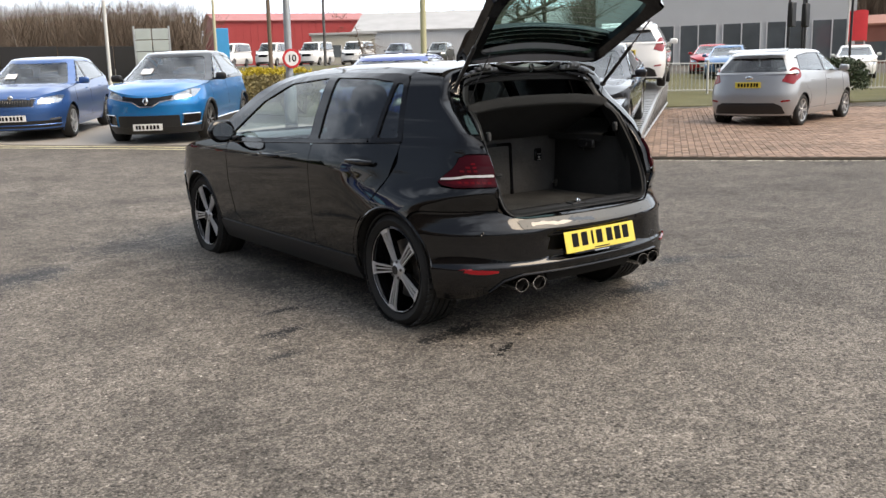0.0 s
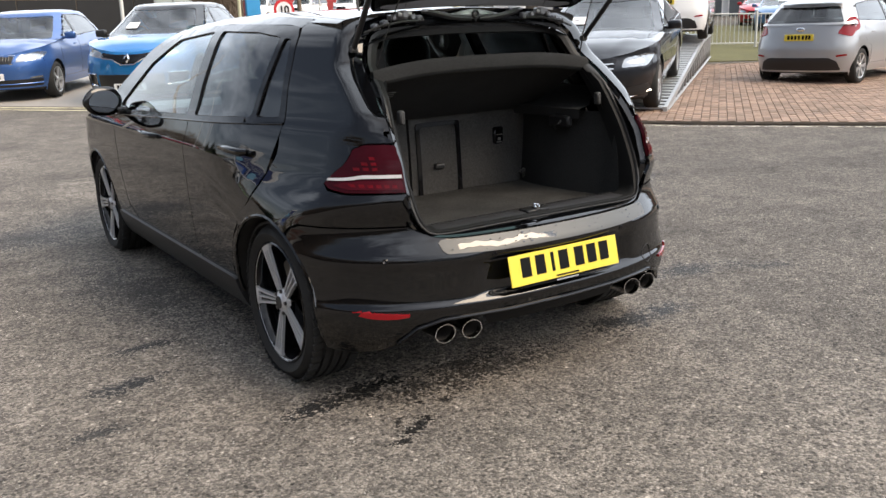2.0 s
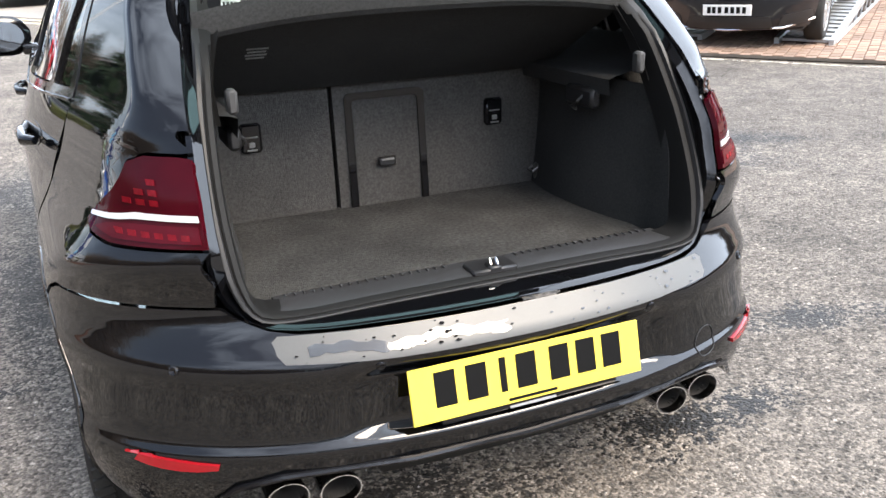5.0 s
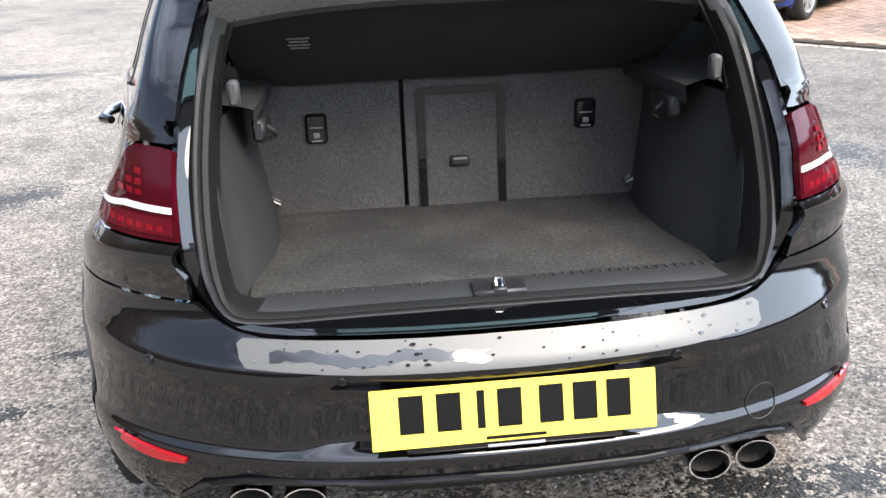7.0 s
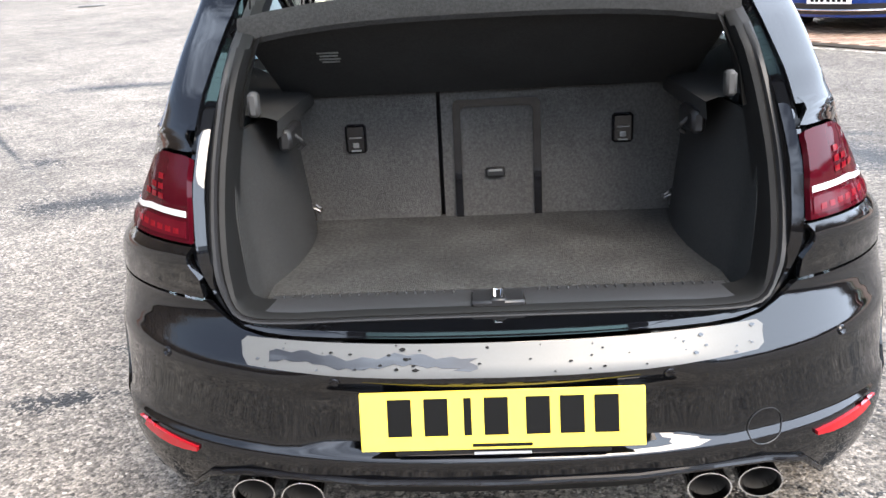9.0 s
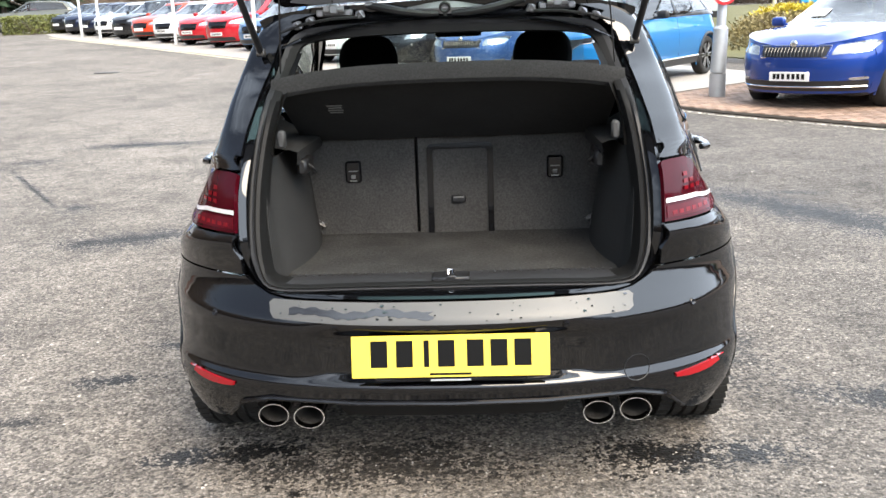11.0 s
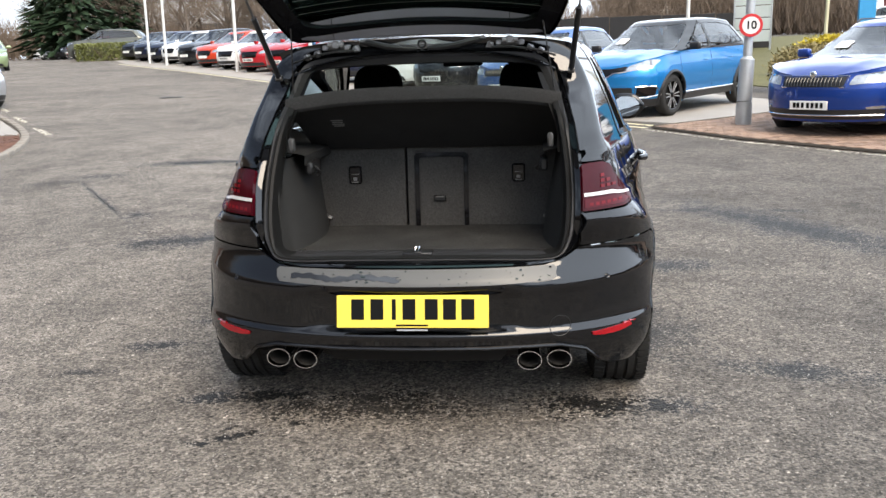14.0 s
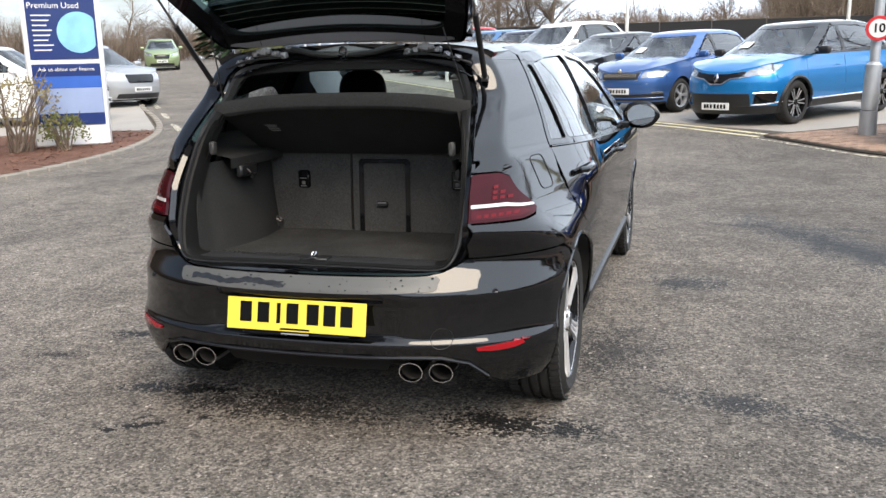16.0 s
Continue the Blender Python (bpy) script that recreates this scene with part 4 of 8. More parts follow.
# ---- cabin ----
def headrest(x, y, z, w=.25, h=.19):
    bm = bmesh.new()
    box(bm, (x, y, z), (w, .11, h), .0, None)
    bmesh.ops.subdivide_edges(bm, edges=bm.edges[:], cuts=5, use_grid_fill=True)
    for v in bm.verts:
        q = Vector(((v.co.x - x) / w * 2, (v.co.y - y) / .11 * 2, (v.co.z - z) / h * 2))
        f = (sum(abs(c) ** 3.2 for c in q)) ** (1 / 3.2)
        q = q / f * max(abs(c) for c in q)
        v.co = Vector((x + q.x * w / 2 * (1 - .12 * max(0, q.z)), y + q.y * .055, z + q.z * h / 2))
    part("headrest", bm, M_SEAT, golf)
    for d in (-.07, .07):
        bm = bmesh.new()
        tube(bm, [(x + d, y, z - h / 2 - .07), (x + d, y, z - h / 2 + .02)], .007, 6)
        part("headrest_post", bm, M_CHROME, golf)


for x in (-.37, .37):
    headrest(x, 1.62, 1.185)
    bm = bmesh.new()
    box(bm, (x, 1.70, .80), (.50, .14, .60), .06, None, 3)
    box(bm, (x, 1.98, .50), (.50, .52, .16), .05, None, 2)
    part("front_seat", bm, M_SEAT, golf)
for x in (-.36, 0, .36):
    headrest(x, .90, 1.03, .24, .12)
bm = bmesh.new()
box(bm, (0, .95, .74), (1.30, .14, .46), .05, None, 2)
box(bm, (0, 1.22, .48), (1.30, .48, .16), .05, None, 2)
part("rear_bench", bm, M_SEAT, golf)
bm = bmesh.new()
box(bm, (0, 2.75, .82), (1.42, .50, .24), .07, None, 2)
part("dashboard", bm, M_BLACKTRIM, golf)
bm = bmesh.new()
tube(bm, [(.36 + .185 * math.cos(a), 2.42 + .06 * math.sin(a), .86 + .175 * math.sin(a)) for a in np.linspace(0, 2 * math.pi, 25)[:-1]], .016, 8, closed=True)
box(bm, (.36, 2.44, .86), (.30, .03, .05), .012)
part("steering_wheel", bm, M_BLACKTRIM, golf)
bm = bmesh.new()
box(bm, (0, 2.42, 1.285), (.24, .03, .065), .015, None, 2)
part("inside_mirror", bm, M_GLOSSBLK, golf)
part("headlining", trim([(-.56, .56), (.56, .56), (.54, 2.3), (-.54, 2.3)], lambda x, y: (x, y, roof_z(abs(x)) - g_drop(y) - .045), cell=.1, rim=0, flip=True), M_HEAD, golf, "pale headlining")
bm = bmesh.new()
box(bm, (0, 2.0, .27), (1.5, 2.4, .03))
part("cabin_floor", bm, M_CARPET, golf)

# ---- tailgate, open ----
HO, HD, HN = Vector((0, .455, 1.375)), Vector((0, -.77, .638)).normalized(), Vector((0, .638, .77)).normalized()


def hatch(off):
    return lambda x, u: HO + HD * u + HN * (off + .09 - .22 * x * x) + Vector((x, 0, 0))


def sym(right):
    return right + [(-x, u) for x, u in right[::-1]]


_ho = sym(curve([(.0, -.045), (.30, -.042), (.44, -.03), (.50, .0), (.545, .15), (.595, .36), (.622, .445), (.618, .468), (.575, .488), (.562, .53), (.555, .66), (.54, .82), (.52, .90), (.40, .925), (.0, .93)], False, 4)[1:-1])
_hgo = sym(curve([(.0, .02), (.30, .02), (.43, .04), (.46, .10), (.515, .33), (.52, .43), (.48, .475), (.20, .487), (.0, .49)], False, 4)[1:-1])
_hg = sym(curve([(.0, .03), (.30, .032), (.41, .055), (.44, .11), (.492, .33), (.495, .42), (.455, .462), (.20, .475), (.0, .478)], False, 4)[1:-1])
tg = part("tailgate", trim(_ho, hatch(.02), holes=[_hgo], cell=.03, rim=.045, flip=True), M_BLACK, golf, "open black tailgate with a glazed upper half")
part("tailgate_inner", trim(sym(curve([(.0, -.035), (.38, -.03), (.44, -.015), (.485, .02), (.58, .36), (.605, .44), (.60, .46), (.55, .492), (.54, .68), (.50, .89), (.0, .915)], False, 4)[1:-1]), hatch(-.03), holes=[_hg], cell=.025, rim=.03, flip=False), M_GLOSSBLK, tg, "black inner frame of the tailgate")
part("tailgate_panel", trim(sym(curve([(.0, .50), (.40, .50), (.50, .53), (.50, .66), (.47, .86), (.0, .885)], False, 4)[1:-1]), hatch(-.05), cell=.03, rim=.03, flip=False), M_TGTRIM, tg, "grey plastic inner panel of the tailgate")


def header_trim(x0, x1):
    """The padded trim between the hinges and the glass."""
    bm = bmesh.new()
    rows = []
    for x in np.linspace(x0, x1, max(3, int(abs(x1 - x0) / .03))):
        k = max(0, (abs(x) - .34) / .11) ** 2
        up = .055 * (abs(x) / .45) ** 2
        sec = [(-.030, .060), (-.036, .046), (-.026, .043), (-.004, .054), (.022, .072), (.040, .086), (.052, .100)]
        rows.append([HO + HD * (u + .035 * k * (1 - i / 6)) + HN * (n - up * i / 6 - .008 * (x / .4) ** 2) + Vector((x, 0, 0)) for i, (u, n) in enumerate(sec)])
    loft(bm, rows, closed=False)
    bmesh.ops.recalc_face_normals(bm, faces=bm.faces[:])
    return bm


for x0, x1 in ((-.45, -.332), (-.330, .330), (.332, .45)):
    part("tailgate_trim", header_trim(x0, x1), M_TGTRIM, tg, "grey padded plastic trim below the glass")
part("tailgate_window", trim(_hgo, hatch(.012), cell=.06, rim=0), G_HATCH, tg, "green-tinted heated rear window")
for i in range(11):
    u = .09 + .034 * i
    bm = bmesh.new()
    tube(bm, [hatch(.008)(x, u) for x in np.linspace(-.45, .45, 9)], .0008, 4)
    part("heating_line", bm, M_STEELDK, tg)
bm = bmesh.new()
loft(bm, [[HO + HD * u + HN * (o + .09 - .19 * x * x) + Vector((x, 0, 0)) for u, o in ((-.05, .02), (-.03, .045), (.10, .075), (.15, .065), (.15, .035), (.0, .022))] for x in np.linspace(-.50, .50, 15)], cap=(True, True))
bmesh.ops.recalc_face_normals(bm, faces=bm.faces[:])
part("roof_spoiler", bm, M_BLACK, tg)
for s in (1, -1):
    a, b = Vector((s * .555, .488, 1.245)), hatch(-.035)(s * .585, .36)
    bm = bmesh.new()
    tube(bm, [a, a.lerp(b, .62)], .0105, 10)
    st = part("gas_strut", bm, M_BLACKTRIM, golf, "black gas strut of the tailgate")
    bm = bmesh.new()
    tube(bm, [a.lerp(b, .6), b], .0045, 8)
    part("strut_rod", bm, M_STEELDK, st)
    bm = bmesh.new()
    spin(bm, [(-.012, .0001), (-.012, .012), (.012, .012), (.012, .0001)], 12)
    bmesh.ops.translate(bm, vec=a, verts=bm.verts[:])
    part("strut_joint", bm, M_STEELDK, st)
    # hinge and the cable sleeve beside it
    bm = bmesh.new()
    box(bm, (s * .33, .545, 1.350), (.075, .05, .016), .005)
    box(bm, (s * .33, .512, 1.362), (.030, .05, .030), .006)
    box(bm, (s * .372, .520, 1.352), (.022, .04, .020), .004)
    box(bm, (s * .288, .520, 1.352), (.022, .04, .020), .004)
    tube(bm, [(s * .36, .500, 1.362), (s * .30, .500, 1.362)], .010, 8)
    part("tailgate_hinge", bm, M_HINGE, golf, "grey steel tailgate hinge")
    bm = bmesh.new()
    tube(bm, [(s * .235, .525, 1.372), (s * .20, .508, 1.366), (s * .13, .500, 1.350), (s * .06, .500, 1.341), (s * .02, .505, 1.340)], [.009, .012, .0115, .010, .007], 8)
    part("cable_sleeve", bm, M_SEAL, golf)
    bm = bmesh.new()
    spin(bm, [(0, .0001), (.004, .008), (.0, .012)], 12)
    bmesh.ops.transform(bm, matrix=Matrix.Translation((s * .565, .292, .945)) @ Matrix.Rotation(radians(-90), 4, "Z"), verts=bm.verts[:])
    part("trim_screw", bm, M_STEELDK, golf)
def hinge_gutter():
    bm = bmesh.new()
    rows = []
    for x in np.linspace(-.50, .50, 25):
        d = .055 * (x / .5) ** 2 + .02 * (x / .5) ** 6
        rows.append([(x, .575, 1.386 - d), (x, .556, 1.380 - d), (x, .548, 1.352 - d), (x, .535, 1.338 - d), (x, .512, 1.334 - d), (x, .505, 1.326 - d)])
    loft(bm, rows, closed=False)
    bmesh.ops.recalc_face_normals(bm, faces=bm.faces[:])
    return bm


part("hinge_gutter", hinge_gutter(), M_BLACK, golf, "black painted gutter under the roof edge")
bm = bmesh.new()
loft(bm, [[(x, .515, 1.357 + .019 * (1 - (abs(x) / .125) ** 1.5)), (x, .506, 1.356), (x, .512, 1.350 - .011 * (1 - (abs(x) / .125) ** 1.5))] for x in np.linspace(-.125, .125, 21)], closed=False)
part("centre_plate", bm, M_HINGE, golf, "bare metal plate between the hinges")
bm = bmesh.new()
tube(bm, [(.014 * math.cos(a), .503, 1.357 + .013 * math.sin(a)) for a in np.linspace(0, 2 * math.pi, 17)[:-1]], .0045, 6, closed=True)
tube(bm, [(0, .505, 1.346), (0, .505, 1.332)], .005, 6)
part("stopper", bm, M_BLACKTRIM, golf)
for s in (1, -1):
    for x, dz in ((.255, -.004), (.405, -.018), (.445, -.03)):
        bm = bmesh.new()
        box(bm, (s * x, .522, 1.350 + dz), (.024, .03, .022), .004, Matrix.Rotation(s * x, 4, "Y"))
        tube(bm, [(s * (x - .013), .507, 1.342 + dz), (s * x, .498, 1.358 + dz), (s * (x + .013), .507, 1.342 + dz)], .004, 5)
        part("hinge_bracket", bm, M_HINGE, golf)
    bm = bmesh.new()
    tube(bm, [(s * .26, .505, 1.338), (s * .34, .500, 1.336), (s * .43, .502, 1.322), (s * .50, .506, 1.300)], .005, 6)
    part("gutter_cable", bm, M_SEAL, golf)
    bm = bmesh.new()
    box(bm, (s * .215, .517, 1.373), (.05, .02, .008), .002)
    part("cable_clip", bm, M_HINGE, golf)

# ---- handles, mirrors, fuel flap ----
for y, z in ((.975, .872), (2.03, .850)):
    def handle(y=y, z=z):
        bm = bmesh.new()
        x = gx(y, z)
        pts = [(x - .006, y + .125, z), (x + .018, y + .10, z), (x + .026, y, z + .002), (x + .018, y - .10, z), (x - .006, y - .125, z)]
        tube(bm, pts, [.010, .014, .0155, .014, .010], 10)
        return bm
    both("door_handle", handle, M_BLACK)
    both("handle_recess", lambda y=y, z=z: trim([(y + .11 * math.cos(a), z + .028 * math.sin(a)) for a in np.linspace(0, 2 * math.pi, 25)[:-1]], g_side(.0015), cell=.014, rim=.001, flip=False), M_GLOSSBLK)


def mirror_shell():
    bm = bmesh.new()
    rows = []
    for k in range(9):
        t = k / 8
        x = .865 + .212 * t
        r = (1 - (2 * t - 1) ** 4 * .75) * (1.0 if t < .5 else 1 - .25 * (2 * t - 1) ** 2)
        rows.append([(x, 2.62 + (.075 * math.sin(a) if math.sin(a) > 0 else .022 * math.sin(a)) * r - .05 * t, .985 + .078 * math.cos(a) * r) for a in np.linspace(0, 2 * math.pi, 17)[:-1]])
    loft(bm, rows, cap=(True, True))
    box(bm, (.855, 2.60, .93), (.10, .05, .045), .012, None, 2)
    bmesh.ops.recalc_face_normals(bm, faces=bm.faces[:])
    return bm


for s in (1, -1):
    f = (lambda b: b) if s == 1 else mirror_x
    mr = part("door_mirror", f(mirror_shell()), M_BLACK, golf, "black door mirror")
    bm = trim([(.970 + .080 * math.cos(a), .985 + .06 * math.sin(a)) for a in np.linspace(0, 2 * math.pi, 25)[:-1]], lambda x, z: (x, 2.588 - .05 * (x - .865) / .235, z), cell=.02, rim=.004, flip=False)
    part("mirror_glass", f(bm), material("mirror_glass", (.75, .78, .8), .02, 1.0), mr)
bm = bmesh.new()
_c = [(gx(y, z) + .0005, y, z) for y, z in rpoly([(.485, .845), (.60, .845), (.585, .965), (.47, .965)], .03)]
tube(bm, _c, .0022, 5, closed=True)
part("fuel_flap", bm, M_SEAL, golf, "outline of the fuel flap")

# ---- wheels ----
def tyre_mesh(R, w, rim):
    bm = bmesh.new()
    spin(bm, [(-w * .40, rim - .006), (-w * .47, rim + .02), (-w * .5, (R + rim) / 2), (-w * .45, R - .02), (-w * .36, R - .004), (0, R), (w * .36, R - .004), (w * .45, R - .02), (w * .5, (R + rim) / 2), (w * .47, rim + .02), (w * .40, rim - .006)], 48)
    bmesh.ops.recalc_face_normals(bm, faces=bm.faces[:])
    return mesh_of(bm, "tyre")


def tread_mesh(R, w):
    bm = bmesh.new()
    for k in range(60):
        a = 2 * math.pi * k / 60
        for sgn in (-1, 1):
            box(bm, (sgn * w * .365, (R - .001) * math.cos(a), (R - .001) * math.sin(a)), (w * .17, .026, .010), 0, Matrix.Rotation(a - math.pi / 2, 4, "X") @ Matrix.Rotation(sgn * .2, 4, "Z"))
    for c in (-.17, 0, .17):
        spin(bm, [(c * w - .013, R - .006), (c * w - .0125, R + .003), (c * w - .011, R + .004), (c * w + .011, R + .004), (c * w + .0125, R + .003), (c * w + .013, R - .006)], 48)
    return mesh_of(bm, "tread", False)


def spoke_bar(bm, a, r0, r1, w0, w1, x0, x1, th=.012, off0=0.0, off1=0.0):
    """A radial bar in the wheel's face; a in radians about x, outer face at +x."""
    c, s = math.cos(a), math.sin(a)
    v = []
    for r, w, x, of in ((r0, w0, x0, off0), (r1, w1, x1, off1)):
        for dx, dw in ((0, -1), (0, 1), (-th, 1), (-th, -1)):
            t = dw * w / 2 + of
            v.append(bm.verts.new((x + dx, r * c - t * s, r * s + t * c)))
    for q in ((0, 1, 5, 4), (1, 2, 6, 5), (2, 3, 7, 6), (3, 0, 4, 7), (3, 2, 1, 0), (4, 5, 6, 7)):
        bm.faces.new([v[i] for i in q])


ME_TYRE, ME_TREAD = tyre_mesh(.3085, .222, .235), tread_mesh(.3125, .222)
ME_TYRE.materials.append(M_RUBBER)
ME_TREAD.materials.append(M_RUBBER)


def five_spoke(turn):
    """Face parts of the black and silver five-spoke wheel: list of (name, mesh)."""
    bm = bmesh.new()
    spin(bm, [(.07, .236), (.098, .238), (.102, .232), (.095, .226), (.06, .216), (-.09, .21), (-.10, .236)], 56)
    bmesh.ops.recalc_face_normals(bm, faces=bm.faces[:])
    lip = mesh_of(bm, "rim")
    lip.materials.append(M_GLOSSBLK)
    bm = bmesh.new()
    spin(bm, [(.096, .2265), (.0985, .2295), (.0995, .2320), (.098, .2345)], 56)
    ring_ = mesh_of(bm, "rim_edge")
    ring_.materials.append(M_ALLOY)
    out = []
    for k in range(5):
        a = turn + 2 * math.pi * k / 5
        face, dark, bolt = bmesh.new(), bmesh.new(), bmesh.new()
        for d in (-1, 0, 1):
            spoke_bar(face, a, .050, .212, .0075 if d else .0045, .0095 if d else .0065, .086, .0985, .016, d * .0125, d * .0255)
        spoke_bar(face, a, .208, .229, .062, .082, .0965, .0985, .012)
        spoke_bar(dark, a, .03, .228, .036, .070, .074, .088, .03)
        a += math.pi / 5
        c = Vector((.086, .045 * math.cos(a), .045 * math.sin(a)))
        tube(bolt, [c, c + Vector((.008, 0, 0))], .008, 6)
        for nm, bm, mt in (("spoke", face, M_ALLOY), ("spoke_back", dark, M_GLOSSBLK), ("wheel_bolt", bolt, M_STEELDK)):
            me = mesh_of(bm, nm, False)
            me.materials.append(mt)
            out.append((nm, me))
    bm = bmesh.new()
    spin(bm, [(.0965, .0001), (.0965, .026), (.092, .030), (.086, .046), (.07, .054)], 30)
    hub = mesh_of(bm, "hub")
    hub.materials.append(M_ALLOY)
    bm = bmesh.new()
    spin(bm, [(.0985, .0001), (.0995, .024), (.094, .0275)], 24)
    cap = mesh_of(bm, "centre_cap")
    cap.materials.append(M_BLACKTRIM)
    bm = bmesh.new()
    spin(bm, [(.02, .06), (.02, .16), (.0, .16), (.0, .06)], 40)
    disc = mesh_of(bm, "brake_disc")
    disc.materials.append(M_STEELDK)
    return [("rim", lip), ("rim_edge", ring_), ("hub", hub), ("centre_cap", cap), ("brake_disc", disc)] + out


_five = five_spoke(radians(42))
for y in (RW, FW):
    for s in (1, -1):
        wh = new("wheel", ME_TYRE)
        wh.parent = golf
        xc = .745 if y == RW else .755
        wh.matrix_local = Matrix.Translation((s * xc, y, HUB)) @ (Matrix.Identity(4) if s == 1 else Matrix.Rotation(math.pi, 4, "Z"))
        tagged(wh, "wheel with a black and silver five-spoke alloy")
        for nm, me in [("tread", ME_TREAD)] + _five:
            o = new(nm, me)
            o.parent = wh
for y in (RW, FW):
    def liner(y=y):
        bm = bmesh.new()
        loft(bm, [[(x, yy, zz) for yy, zz in arc(y, HUB, .343, -12, 192, 16)] for x in (.50, .70)] + [[(gx(yy, zz) - .012, yy, zz) for yy, zz in arc(y, HUB, .343, -12, 192, 16)]], closed=False)
        return bm
    both("arch_liner", liner, M_SOOT)

    def lip(y=y):
        bm = bmesh.new()
        pts = [(gx(yy, zz) - .004, yy, zz) for yy, zz in arc(y, HUB, .345, (-5 if y == RW else 5), (188 if y == RW else 180), 20)]
        tube(bm, pts, .008, 6)
        return bm
    both("arch_lip", lip, M_BLACK)

# ---- other vehicles ----
def wheel_set(n, R, rimr, style_mat, seed=0, two_tone=False):
    """Meshes of a plain alloy wheel: tyre, rim face."""
    ty = tyre_mesh(R, .205, rimr)
    ty.materials.append(M_RUBBER)
    bm = bmesh.new()
    spin(bm, [(.06, rimr), (.095, rimr + .002), (.09, rimr - .012), (.05, rimr - .02), (-.08, rimr - .025)], 36)
    bmesh.ops.recalc_face_normals(bm, faces=bm.faces[:])
    faces = []
    for k in range(n):
        a = 2 * math.pi * k / n + seed
        if two_tone:
            fb = bmesh.new()
            spoke_bar(bm, a, .03, rimr - .004, .05, .085, .066, .078, .02)
            for d in (-1, 1):
                spoke_bar(fb, a, .05, rimr - .004, .011, .014, .080, .090, .010, d * .012, d * .036)
            sp = mesh_of(fb, "spoke", False)
            sp.materials.append(style_mat)
            faces.append(("spoke", sp))
        else:
            spoke_bar(bm, a - .09, .03, rimr - .004, .03, .024, .078, .088, .02)
            spoke_bar(bm, a + .09, .03, rimr - .004, .03, .024, .078, .088, .02)
    spin(bm, [(.088, .0001), (.088, .035), (.075, .05)], 20)
    fm = mesh_of(bm, "rim", False)
    fm.materials.append(M_GLOSSBLK if two_tone else style_mat)
    bm = bmesh.new()
    spin(bm, [(.03, .0001), (.03, rimr - .02)], 24)
    dk = mesh_of(bm, "wheel_well", False)
    dk.materials.append(M_SOOT)
    return ty, [("rim", fm), ("wheel_well", dk)] + faces


WHEELS = {}


